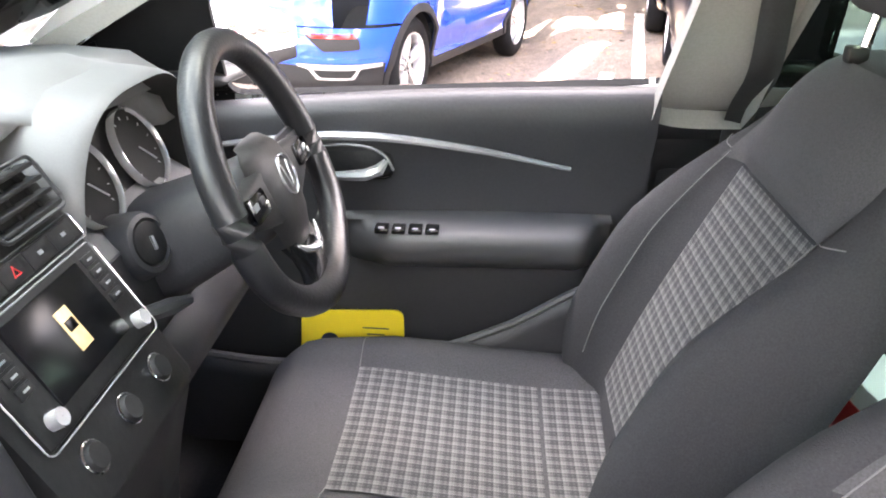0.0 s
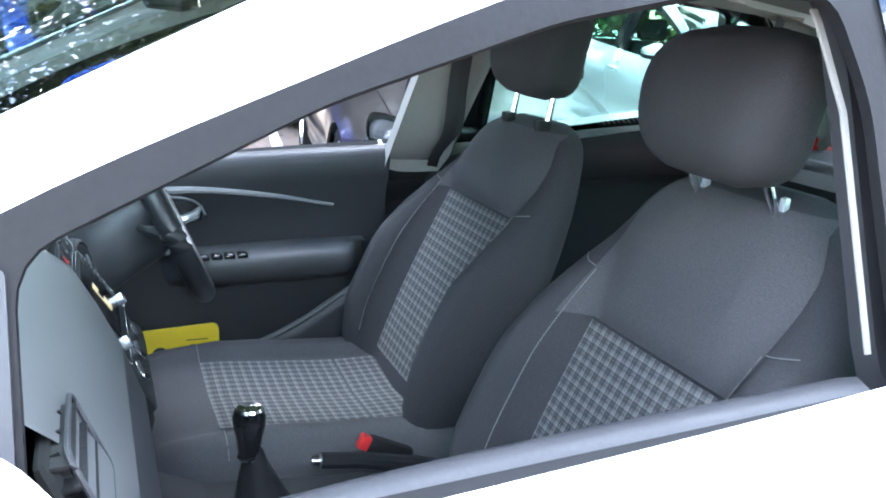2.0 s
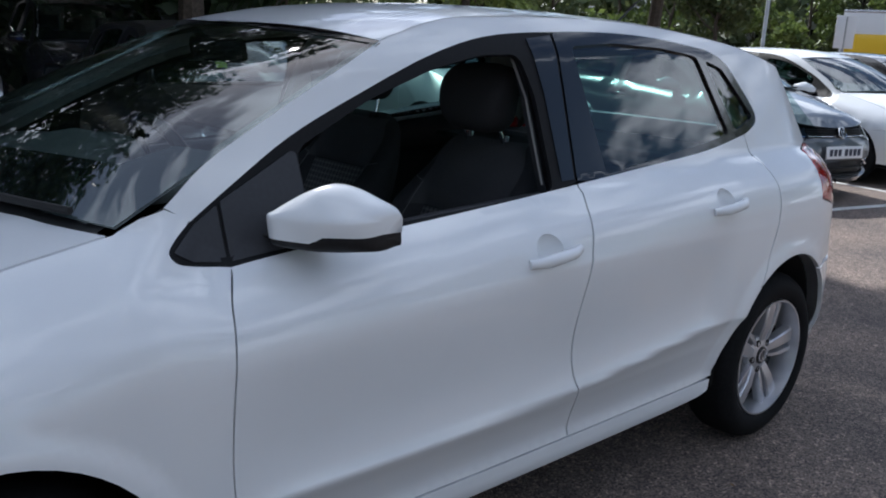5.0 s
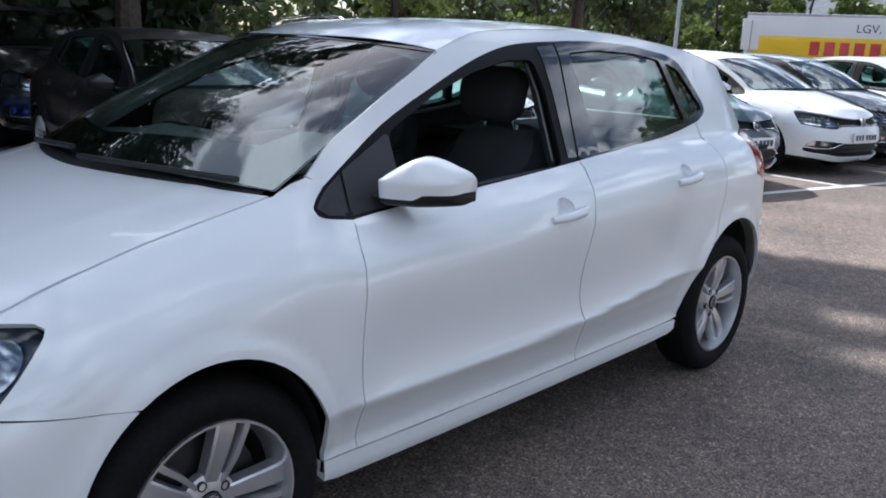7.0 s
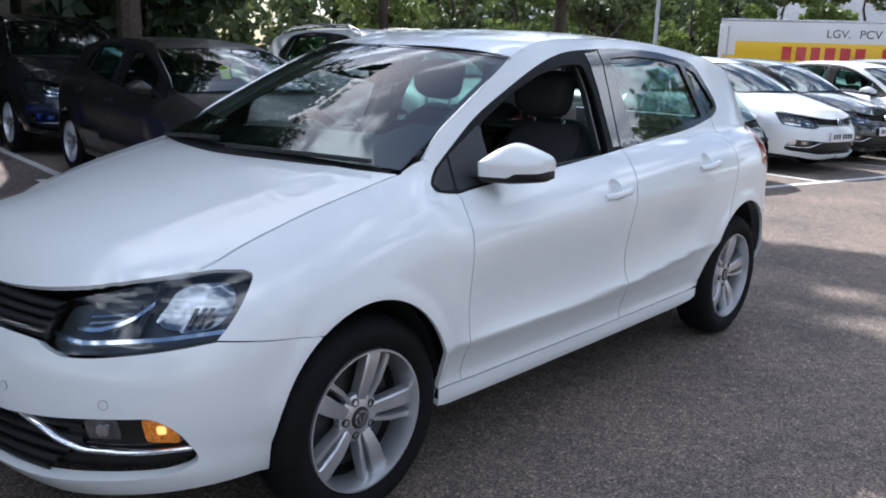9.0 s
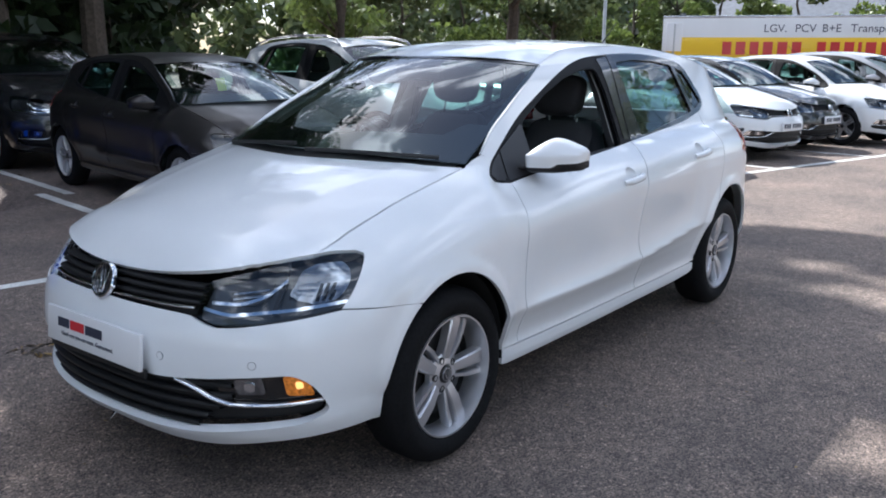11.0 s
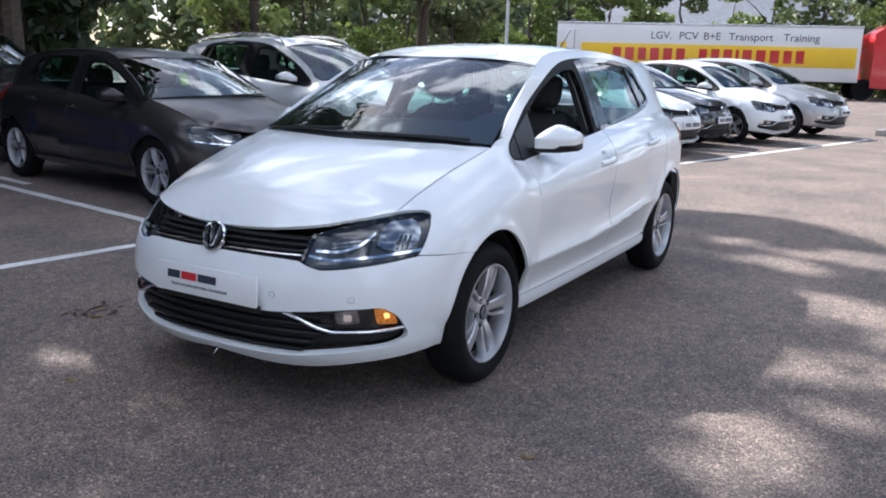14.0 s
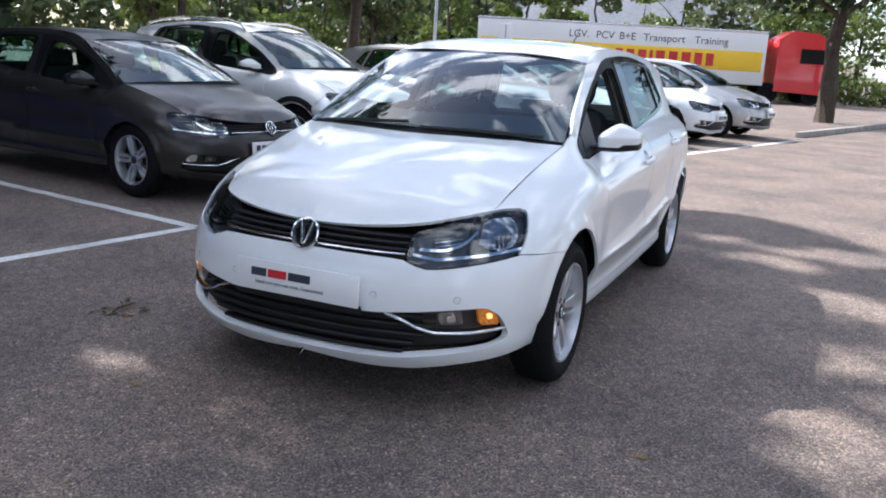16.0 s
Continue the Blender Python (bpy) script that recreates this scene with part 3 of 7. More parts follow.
def wheel(parent, x, y, side, r, rim, style, res=1.0, turn=0.25):
    """A tyre on a cast alloy rim; its face looks along side * y."""
    root = new("wheel")
    root.parent = parent
    root.location = (x, y, r)
    tagged(root, "black tyre on a silver multi-spoke alloy wheel")
    n = int(48 * res)
    f = side
    w = 0.092
    bm = bmesh.new()
    prof = [(rim + 0.002, f * (w - 0.018)), (rim + 0.012, f * (w - 0.006)), (rim + 0.045, f * w), (r - 0.035, f * (w - 0.004)), (r - 0.014, f * (w - 0.018)), (r - 0.002, f * (w - 0.04)), (r, 0.02 * f),
            (r, -0.02 * f), (r - 0.002, -f * (w - 0.04)), (r - 0.014, -f * (w - 0.018)), (r - 0.045, -f * w), (rim, -f * (w - 0.01)), (rim - 0.006, 0)]
    lathe(bm, prof, n, closed=True)
    part("tyre", bm, TYRE, root, sharp=60)
    bm = bmesh.new()
    lathe(bm, [(rim + 0.004, f * (w - 0.016)), (rim + 0.002, f * (w - 0.008)), (rim - 0.004, f * (w - 0.008)), (rim - 0.007, f * (w - 0.020)), (rim - 0.013, f * 0.04), (rim - 0.017, f * 0.0)], n)
    rim_ob = part("rim", bm, ALLOY, root, sharp=40)
    # inner part of the rim, its shade behind the spokes given as dark metal
    bm = bmesh.new()
    lathe(bm, [(rim - 0.017, f * 0.0), (rim - 0.024, -f * 0.02), (rim - 0.03, -f * 0.05), (rim - 0.004, -f * (w - 0.012))], n)
    part("barrel", bm, DARK_METAL, rim_ob, "inner barrel darkened for shade between spokes")
    bm = bmesh.new()
    lathe(bm, [(0.001, f * 0.004), (rim * 0.74, f * 0.004), (rim * 0.74, -f * 0.012), (0.001, -f * 0.012)], 32)
    part("brake_disc", bm, DARK_METAL, root, "dull steel brake disc")
    face = w - 0.026
    spokes = 5
    for k in range(spokes):
        a = 2 * math.pi * (k + turn) / spokes
        if style == "pair":
            blades = ((0.012, 0.0235, 0.0), (-0.0335, 0.0085, -0.003))
        elif style == "twin":
            blades = ((-0.022, 0.014, 0.0), (0.022, 0.014, 0.0))
        else:
            blades = ((0.0, 0.06, 0.0),)
        bm = bmesh.new()
        for off, half, lift in blades:
            rows = []
            skew = -0.10 if off < -0.02 and style == "pair" else 0.0
            for rr, ww, yy in ((0.030, half * 0.55, face - 0.026), (0.062, half * 0.78, face - 0.016), (rim * 0.55, half * 0.95, face - 0.006 + lift), (rim * 0.86, half * 1.10, face - 0.003 + lift), (rim - 0.004, half * 1.20, face - 0.008 + lift)):
                c, s = math.cos(a), math.sin(a)
                shift = off * min(1.0, rr / 0.085) + skew * max(0.0, rr - 0.085)
                ring = []
                for q, d in ((-1.12, -0.034), (-1, -0.005), (-0.80, 0.0), (0.80, 0.0), (1, -0.005), (1.12, -0.034)):
                    ring.append(bm.verts.new((rr * c - (q * ww + shift) * s, f * (yy + d), rr * s + (q * ww + shift) * c)))
                rows.append(ring)
            for A, B in zip(rows, rows[1:]):
                for j in range(5):
                    bm.faces.new((A[j], A[j + 1], B[j + 1], B[j]))
        part("spoke", bm, ALLOY, root, sharp=25)
    bm = bmesh.new()
    lathe(bm, [(0.075, f * (face - 0.045)), (0.072, f * (face - 0.026)), (0.05, f * (face - 0.018)), (0.033, f * (face - 0.016))], 30)
    part("hub", bm, ALLOY, root, sharp=30)
    bm = bmesh.new()
    lathe(bm, [(0.030, f * (face - 0.02)), (0.030, f * (face - 0.012)), (0.026, f * (face - 0.010)), (0.0005, f * (face - 0.009))], 28)
    part("centre_cap", bm, DARK_METAL, root, "dark round cap with a silver ring emblem")
    bm = bmesh.new()
    lathe(bm, [(0.024, f * (face - 0.0095)), (0.0235, f * (face - 0.0075)), (0.0205, f * (face - 0.0075)), (0.020, f * (face - 0.0095))], 28)
    for q in (-1, 1):
        box(bm, (0.004, 0.003, 0.034), (q * 0.008, f * (face - 0.0085), 0), turn=(0, q * 18, 0))
    part("emblem", bm, CHROME, root)
    for k in range(5):
        a = 2 * math.pi * (k + turn + 0.5) / 5
        bm = bmesh.new()
        lathe(bm, [(0.0125, f * (face - 0.04)), (0.0125, f * (face - 0.0165)), (0.009, f * (face - 0.0155)), (0.0085, f * (face - 0.026)), (0.0005, f * (face - 0.026))], 10,
              Matrix.Translation((0.052 * math.cos(a), 0, 0.052 * math.sin(a))))
        part("wheel_bolt", bm, DARK_METAL, root)
    return root


def mirror(parent, side, shell_scale, paint, c=(0.624, 0.806, 0.983), res=1.0):
    """Door mirror: painted cap, black lower shell, arm, glass."""
    sx, sy, sz = shell_scale
    root = new("door_mirror")
    root.parent = parent
    root.location = (c[0] * sx, side * c[1] * sy, c[2] * sz)
    tagged(root, "body-coloured door mirror with a black lower shell")
    up = curve([(-1, 0.014), (-0.75, 0.032), (-0.30, 0.060), (-0.12, 0.066), (0.1, 0.063), (0.6, 0.044), (0.9, 0.030), (1, 0.020)])
    edge = curve([(-1, -0.040), (0.12, -0.040), (0.30, -0.027), (1, -0.024)])
    deep = curve([(-1, 0.058), (-0.6, 0.078), (0.0, 0.082), (0.6, 0.070), (1, 0.050)])

    def ring(t, k, low):
        """A section across the housing: crowned top, front crease, straight lower front."""
        h, f, e = float(up(t)) * (0.72 + 0.28 * k), float(deep(t)) * (0.25 + 0.75 * k), float(edge(t)) * (0.8 + 0.2 * k)
        b = 0.059 - 0.011 * max(0.0, t)
        if low:
            pts = [(-f * 0.90, e), (-f * 0.86, e - 0.010), (-f * 0.62, -b * (0.85 + 0.15 * k)), (-f * 0.1, -(b + 0.005) * (0.85 + 0.15 * k)), (0.026, -b * (0.85 + 0.15 * k)), (0.034, -0.045), (0.034, e)]
        else:
            pts = [(0.034, e), (0.034, h * 0.55), (0.030, h * 0.9), (0.012, h), (-f * 0.40, h * 0.88), (-f * 0.80, h * 0.45), (-f * 0.985, 0.006), (-f * 0.995, -0.006), (-f * 0.92, e)]
        return [(x + 0.055 * t + 0.012, side * 0.084 * t, z) for x, z in rounded(pts, 3)]
    ts = [(-1, 0.0), (-0.99, 0.4), (-0.965, 0.7), (-0.92, 0.9), (-0.85, 1)] + [(t, 1) for t in np.linspace(-0.75, 0.8, 14)] + [(0.88, 0.97), (0.94, 0.88), (0.975, 0.68), (0.993, 0.4), (1, 0.0)]
    loft("mirror_cap", [ring(t, k, False) for t, k in ts], paint, root, caps=True)
    loft("lower_shell", [ring(t * 0.985, k, True) for t, k in ts], PLASTIC, root, "black plastic lower shell", caps=True)
    rows = [[(x + 0.055 * t + 0.012, side * 0.084 * t, z) for x, z in ((0.035, float(edge(t)) + 0.002), (0.038, float(edge(t)) + 0.006), (0.038, float(up(t)) * 0.62), (0.035, float(up(t)) * 0.70))] for t in np.linspace(-0.86, 0.86, 12)]
    loft("mirror_glass", rows, CHROME, root, "silvered mirror glass")
    rows = []
    for t in np.linspace(0, 1, 8):
        y = -0.15 + 0.13 * t
        rows.append([(-0.055 * (1 - t) + (0.03 + 0.045 * (1 - t)) * math.cos(q) + 0.02, side * y, -0.046 - 0.002 * t + 0.013 * math.sin(q)) for q in np.linspace(0, 2 * math.pi, 12, endpoint=False)])
    loft("mirror_arm", rows, PLASTIC, root, "black plastic arm", wrap=True, caps=True)
    return root


def cup_outline(x, z):
    return [(x - 0.006 + 0.045 * math.cos(a), z + 0.010 + 0.038 * math.sin(a)) for a in np.linspace(0, 2 * math.pi, 24, endpoint=False)]


def door_handle(parent, F, x, z, paint):
    """Pull bar over a scooped cup."""
    root = new("door_handle")
    root.parent = parent
    tagged(root, "body-coloured pull handle over a cup")
    p = F(np.array([x - 0.085, x - 0.045, x, x + 0.045, x + 0.092]), np.array([z - 0.012, z - 0.006, z, z + 0.004, z + 0.006]))
    side = np.sign(p[0, 1])
    bm = bmesh.new()
    pts, off = [], (0.004, 0.024, 0.030, 0.028, 0.006)
    tube(bm, [p[i] + (0, side * off[i], 0) for i in range(5)], [0.011, 0.0145, 0.0145, 0.0145, 0.011], 10)
    part("pull_bar", bm, paint, root, sharp=70)
    rows = []
    hole = np.array(cup_outline(x, z))
    mid = hole.mean(0)
    for k in (1.0, 0.9, 0.75, 0.5, 0.2, 0.01):
        e = mid + (hole - mid) * k
        rows.append(F(e[:, 0], e[:, 1]) - np.array((0, side * (0.002 + 0.026 * (1 - k ** 2.5)), 0)))
    loft("handle_cup", rows, paint, root, "scooped oval cup", wrap=True)
    return root


def headlamp(parent, out, F, res, sgn, bowl_paint):
    """Clear lens over black housing with bright reflectors."""
    root = new("headlamp")
    root.parent = parent
    tagged(root, "clear headlamp with chrome reflectors in a black housing")
    panel("housing", out, F, LAMP_GREY, root, depth=0.03, res=res, inset=0.045)
    panel("lens", out, F, LENS, root, depth=0.012, res=res, inset=0.003)
    q = -sgn
    poly = [(0.712, 0.668), (0.742, 0.722), (0.80, 0.738), (0.895, 0.738), (0.908, 0.720), (0.880, 0.676), (0.855, 0.652), (0.79, 0.642), (0.735, 0.648)]
    bowl = panel("reflector_bowl", fillet([(q * a, b) for a, b in poly][::q], 0.018), lambda u, z: F(u, z) + np.stack([0.045 * np.clip(1 - ((np.abs(u) - 0.83) / 0.14) ** 2 - ((np.asarray(z) - 0.70) / 0.06) ** 2, 0, 1), 0 * np.asarray(u), 0 * np.asarray(u)], -1), bowl_paint, root, "bright main reflector", depth=0.03, res=res, inset=0.022, core=(1.2, 0, 0.6))
    for k in range(3):
        a0 = 0.800 + 0.022 * k
        panel("reflector_rib", [(q * a, b) for a, b in ((a0, 0.656 + 0.003 * k), (a0 + 0.012, 0.657 + 0.003 * k), (a0 + 0.036, 0.692), (a0 + 0.024, 0.692))][::q], F, LAMP_GREY, bowl, depth=0.006, res=res, inset=0.017)
    poly = [(0.50, 0.640), (0.515, 0.688), (0.60, 0.708), (0.665, 0.712), (0.655, 0.668), (0.60, 0.640)]
    inner = panel("side_reflector", fillet([(q * a, b) for a, b in poly][::q], 0.012), F, DARK_METAL, root, "dark inner reflector", depth=0.02, res=res, inset=0.032)
    for k in range(2):
        panel("reflector_rib", [(q * a, b) for a, b in ((0.52, 0.650 + 0.014 * k), (0.645, 0.664 + 0.014 * k), (0.645, 0.669 + 0.014 * k), (0.52, 0.655 + 0.014 * k))][::q], F, REFLECTOR, inner, depth=0.006, res=res, inset=0.027)
    panel("lamp_fin", [(q * a, b) for a, b in ((0.655, 0.618), (0.692, 0.70), (0.712, 0.745), (0.722, 0.745), (0.704, 0.695), (0.672, 0.618))][::q], F, PLASTIC, root, "black lamp divider", depth=0.03, res=res, inset=0.012)
    rows = [F(np.linspace(0.43, 0.93, 16), np.interp(np.linspace(0.43, 0.93, 16), [0.43, 0.52, 0.62, 0.72, 0.93], [0.612, 0.598, 0.606, 0.612, 0.632]) + d) for d in (0.0, 0.009)]
    for r in rows:
        r[:, 0] += 0.010
        r[:, 1] *= 0.99
    loft("light_guide", rows, CHROME, root, "thin chrome light strip")
    u = np.linspace(0.45, 0.70, 10)
    rows = [F(u, np.interp(u, [0.45, 0.55, 0.63, 0.70], [0.628, 0.627, 0.648, 0.69]) + d) for d in (0.0, 0.009)]
    for r in rows:
        r[:, 0] += 0.012
    loft("light_guide", rows, CHROME, root, "thin chrome light strip")
    return root


def emblem(parent, at, r):
    """Round front emblem: chrome ring and slanted bars on black."""
    root = new("front_emblem")
    root.parent = parent
    root.matrix_local = at
    tagged(root, "round chrome ring emblem on black")
    bm = bmesh.new()
    lathe(bm, [(r, -0.006), (r, 0.004), (r * 0.94, 0.007), (r * 0.86, 0.006), (r * 0.84, -0.002)], 40)
    part("ring", bm, CHROME, root)
    bm = bmesh.new()
    lathe(bm, [(r * 0.86, -0.004), (0.0005, -0.003)], 40)
    part("disc", bm, GLOSS_BLACK, root)
    bm = bmesh.new()
    for q in (-1, 1):
        box(bm, (r * 0.16, 0.007, r * 1.45), (q * r * 0.24, 0.001, 0), turn=(0, q * 14, 0), bevel=0.002)
    part("bar", bm, CHROME, root)


def build_car(name, label, at, paint, scale=(1, 1, 1), wheel_r=0.30, rim=0.206, style="pair", res=0.03, hero=False, base=2.47, track=0.722, rails=False,
              clad=False, arch_a=0.312, arch_b=0.358, plate=PLATE_WHITE, cabin=True, lower=True, group="cars in the car park"):
    car = thing(name, label, "car", group, at=at)
    S = np.array(scale, float)

    def flank(sign):
        return lambda x, z: POLO.at(POLO.at_x(x), np.asarray(z, float), sign) * S

    def nose(u, z):
        p = POLO.at(np.abs(u), np.asarray(z, float), -1)
        p[:, 1] *= np.where(np.asarray(u) >= 0, 1, -1)
        return p * S

    end = POLO.s[-1]

    def tail(u, z):
        p = POLO.at(end - np.abs(u), np.asarray(z, float), -1)
        p[:, 1] *= np.where(np.asarray(u) >= 0, 1, -1)
        return p * S
    core = tuple(np.array((1.2, 0, 0.6)) * S)
    kw = dict(res=res, core=core)
    ax = base / S[0]
    fr = arch(0.0, arch_a, arch_b, 0.305, 0.597)
    seam_top = [(float(np.interp(0.875, POLO.s, POLO.q[:, 0])), 0.617)]
    lamp_back = [(float(np.interp(v, POLO.s, POLO.q[:, 0])), z) for v, z in ((0.90, 0.640), (0.955, 0.70), (0.998, 0.745), (1.004, 0.757), (0.985, 0.764), (0.90, 0.763), (0.815, 0.757))]
    hood_side = [(x, float(POLO.hood_z(x)) - 0.003) for x in np.linspace(-0.46, 0.26, 10)]
    for sign in (-1, 1):
        F = flank(sign)
        near = sign < 0
        out = hood_side + [(0.31, 0.983), (0.357, 0.9965), (0.400, 0.977)] + DLO_NOSE[::-1][1:] + [(x - 0.004, z) for x, z in SEAM_A[1:]] + [(0.405, 0.305)] + fr + seam_top + lamp_back
        panel("front_wing", out, F, paint, car, res=0.018 if hero else res, core=core)
        top = [(x, z) for x, z in line([(0.458, 0.889), (0.6, 0.904), (0.95, 0.930), (1.458, 0.972)], 5)]
        door = panel("front_door", top + SEAM_B[1:] + [(x, z) for x, z in SEAM_A[::-1]][:-1], F, paint, car, holes=[cup_outline(1.245, 0.836)], res=0.016 if hero else res, core=core)
        ra = [q for q in arch(ax, arch_a + 0.036, arch_b + 0.024, 0.40, 0.31, n=60) if q[0] < ax - 0.1 and q[1] < 0.606]
        low_edge = [(x, 0.305) for x in (1.41, 1.7, 2.0)]
        top2 = line([(1.464, 0.973), (1.8, 1.002), (2.1, 1.03), (2.33, 1.068)], 5)
        rdoor = panel("rear_door", top2 + SEAM_C[1:] + ra + low_edge[::-1] + [(x + 0.006, z) for x, z in SEAM_B[::-1]][1:-1], F, paint, car, holes=[cup_outline(2.03, 0.885)], res=0.016 if hero else res, core=core)
        # pillar, roof side and rear quarter in one pressing
        ws = line([(0.357, 1.0), (0.45, 1.072), (0.6, 1.152), (0.78, 1.242), (0.93, 1.314)], 4)
        rail = line([(0.93, 1.314), (1.05, 1.352), (1.2, 1.380), (1.6, 1.398), (2.0, 1.39), (2.4, 1.35), (2.72, 1.285)], 4)
        back = [(2.80, 1.16), (2.84, 1.03), (2.72, 1.005), (2.665, 0.93), (2.66, 0.85), (2.80, 0.815), (2.93, 0.80), (2.97, 0.63)]
        ra2 = [q for q in arch(ax, arch_a + 0.036, arch_b + 0.024, 0.605, 0.606, n=20)]
        out = ws + rail[1:] + back + [(2.74, 0.622)] + ra2 + [(x + 0.006, z) for x, z in SEAM_C[::-1]] + DLO_BACK[::-1] + DLO_TOP[::-1][1:]
        panel("side_pressing", out, F, paint, car, **kw)
        panel("tail_lamp", fillet([(2.845, 1.025), (2.725, 1.0), (2.67, 0.93), (2.665, 0.855), (2.80, 0.82), (2.93, 0.805), (2.95, 0.9)], 0.02), F, RED_LENS, car, "red tail lamp", **kw)
        # black window surround with real openings
        hole = fillet([(0.655, 0.917), (0.651, 1.091), (0.86, 1.188), (1.06, 1.256), (1.22, 1.290), (1.35, 1.296), (1.378, 1.20), (1.370, 0.964)], 0.03)
        bt = (1.505, 1.353)
        mid = [(1.462, 0.978), (1.49, 1.2), bt]
        tops = [q for q in DLO_TOP if q[0] < 1.48]
        panel("front_door_frame", DLO_NOSE[:-1] + tops + [bt, (1.487, 1.2), (1.459, 0.977)] + top[::-1][1:], F, FRAME, car, "black window frame", holes=[hole], depth=0.012 if hero else 0.03, **kw)
        if hero:
            panel("mirror_sail", fillet([(0.464, 0.896), (0.464, 1.003), (0.636, 1.088), (0.647, 1.084), (0.650, 0.915)], 0.004), F, SAIL, car, "matt dark mirror base panel", inset=-0.004, depth=0.004, **kw)
            panel("nose_trim", fillet([(0.352, 0.925), (0.388, 0.904), (0.456, 0.896), (0.456, 0.997), (0.405, 0.967)], 0.004), F, SAIL, car, "matt dark corner trim", inset=-0.003, depth=0.004, **kw)
            panel("pillar_cover", [(1.405, 0.982), (1.412, 1.2), (1.40, 1.335), (1.497, 1.347), (1.481, 1.2), (1.453, 0.984)], F, GLOSS_BLACK, car, "gloss black pillar cover", inset=-0.003, depth=0.004, **kw)
        tops2 = [q for q in DLO_TOP if q[0] > 1.53]
        hole2 = fillet([(1.592, 0.988), (1.566, 1.322), (1.75, 1.336), (1.98, 1.330), (2.16, 1.310), (2.245, 1.073)], 0.02)
        hole3 = fillet([(2.20, 1.30), (2.29, 1.275), (2.42, 1.122), (2.285, 1.082)], 0.02)
        panel("rear_door_frame", [(1.467, 0.98), (1.495, 1.2), (1.513, 1.354)] + tops2 + DLO_BACK[1:] + top2[::-1][1:-1], F, GLOSS_BLACK if hero else PLASTIC, car, "black window frame", holes=[hole2, hole3], depth=0.03, **kw)
        if not hero:
            panel("front_side_window", hole, F, GLASS, car, "clear side window", inset=0.012, depth=0.004, **kw)
        panel("rear_side_window", hole2, F, TINT, car, "tinted rear side window", inset=0.008, depth=0.004, **kw)
        panel("quarter_window", hole3, F, TINT, car, "small tinted quarter window", inset=0.008, depth=0.004, **kw)
        sill = [(0.314, 0.300), (0.6, 0.299), (2.06, 0.301), (2.115, 0.298), (2.108, 0.262), (2.06, 0.250), (1.9, 0.243), (0.5, 0.236), (0.36, 0.236), (0.316, 0.246)]
        panel("sill", sill, F, PLASTIC if clad else paint, car, depth=0.03, **kw)
        for hx, hz, d in ((1.245, 0.836, door), (2.03, 0.885, rdoor)):
            door_handle(car, F, hx, hz, paint)
        mirror(car, sign, S, paint)
        out = [(0.40, 0.60), (0.430, 0.689), (0.55, 0.714), (0.70, 0.742), (0.80, 0.753), (0.90, 0.758), (0.985, 0.758), (1.002, 0.748), (0.955, 0.695), (0.905, 0.640), (0.877, 0.620), (0.70, 0.597), (0.485, 0.577)]
        out = fillet([(u * -sign, z) for u, z in out], 0.02)
        headlamp(car, out if sign < 0 else out[::-1], (lambda u, z: nose(u, z)) if near else (lambda u, z: nose(-np.abs(u), z)), min(res, 0.03), sign, REFLECTOR if hero else DARK_METAL)
        if clad:
            for cxx in (0.0, ax):
                aa = arch(cxx, arch_a + 0.02, arch_b + 0.016, 0.25, 0.25, n=24)
                bb = arch(cxx, arch_a + 0.075, arch_b + 0.07, 0.25, 0.25, n=24)
                panel("arch_trim", aa + bb[::-1], lambda x, z: flank(sign)(x, z) + np.array((0, sign * 0.012, 0)), PLASTIC, car, "black plastic wheel-arch trim", depth=0.02, **kw)
        for cxx in (0.0, ax):
            rows = []
            for x, z in arch(cxx, arch_a + (0.003 if cxx == 0 else 0.036), arch_b + (0.003 if cxx == 0 else 0.024), 0.27, 0.27, n=18):
                yl = float(np.interp(POLO.at_x(x), POLO.s, POLO.q[:, 1])) - 0.045
                rows.append([(x * S[0], sign * yl * S[1], z * S[2]), (x * S[0], sign * 0.42 * S[1], z * S[2])])
            loft("arch_liner", rows, LINER, car, "black wheel-arch liner")
            wheel(car, cxx * S[0], sign * track * S[1], sign, wheel_r, rim, style, 1.0 if hero else 0.6, 0.02 if cxx == 0 else 0.14)

    # front end
    def curved(u, pts):
        return float(curve(pts)(abs(u)))
    us = np.linspace(-0.877, 0.877, 41)
    top = [(u, curved(u, [(0, 0.606), (0.38, 0.600), (0.48, 0.571), (0.70, 0.590), (0.877, 0.613)])) for u in us]
    s1 = float(POLO.at_x(-0.19))
    fa = [(float(POLO.at_x(x)), z) for x, z in arch(0.0, arch_a, arch_b, 0.597, 0.24, n=30) if x < -0.1 and z < 0.597]
    lip = [(u, curved(u, [(0, 0.205), (0.30, 0.185), (0.42, 0.19), (0.70, 0.225), (0.98, 0.245)])) for u in np.linspace(0.98, -0.98, 41)]
    outer = top + [(s1, 0.597)] + fa + lip + [(-a, b) for a, b in fa[::-1]] + [(-s1, 0.597)]
    mouth = fillet([(0.30, 0.408), (0.55, 0.430), (0.715, 0.438), (0.775, 0.402), (0.832, 0.318), (0.75, 0.286), (0.55, 0.262), (0.375, 0.240), (0.2, 0.236), (-0.2, 0.236),
                    (-0.375, 0.240), (-0.55, 0.262), (-0.75, 0.286), (-0.832, 0.318), (-0.775, 0.402), (-0.715, 0.438), (-0.55, 0.430), (-0.30, 0.408)], 0.03)
    panel("front_bumper", outer, nose, paint, car, holes=[mouth], depth=0.03, **kw)
    panel("lower_grille", mouth, nose, PLASTIC, car, "black honeycomb lower grille", inset=0.05, depth=0, **kw)
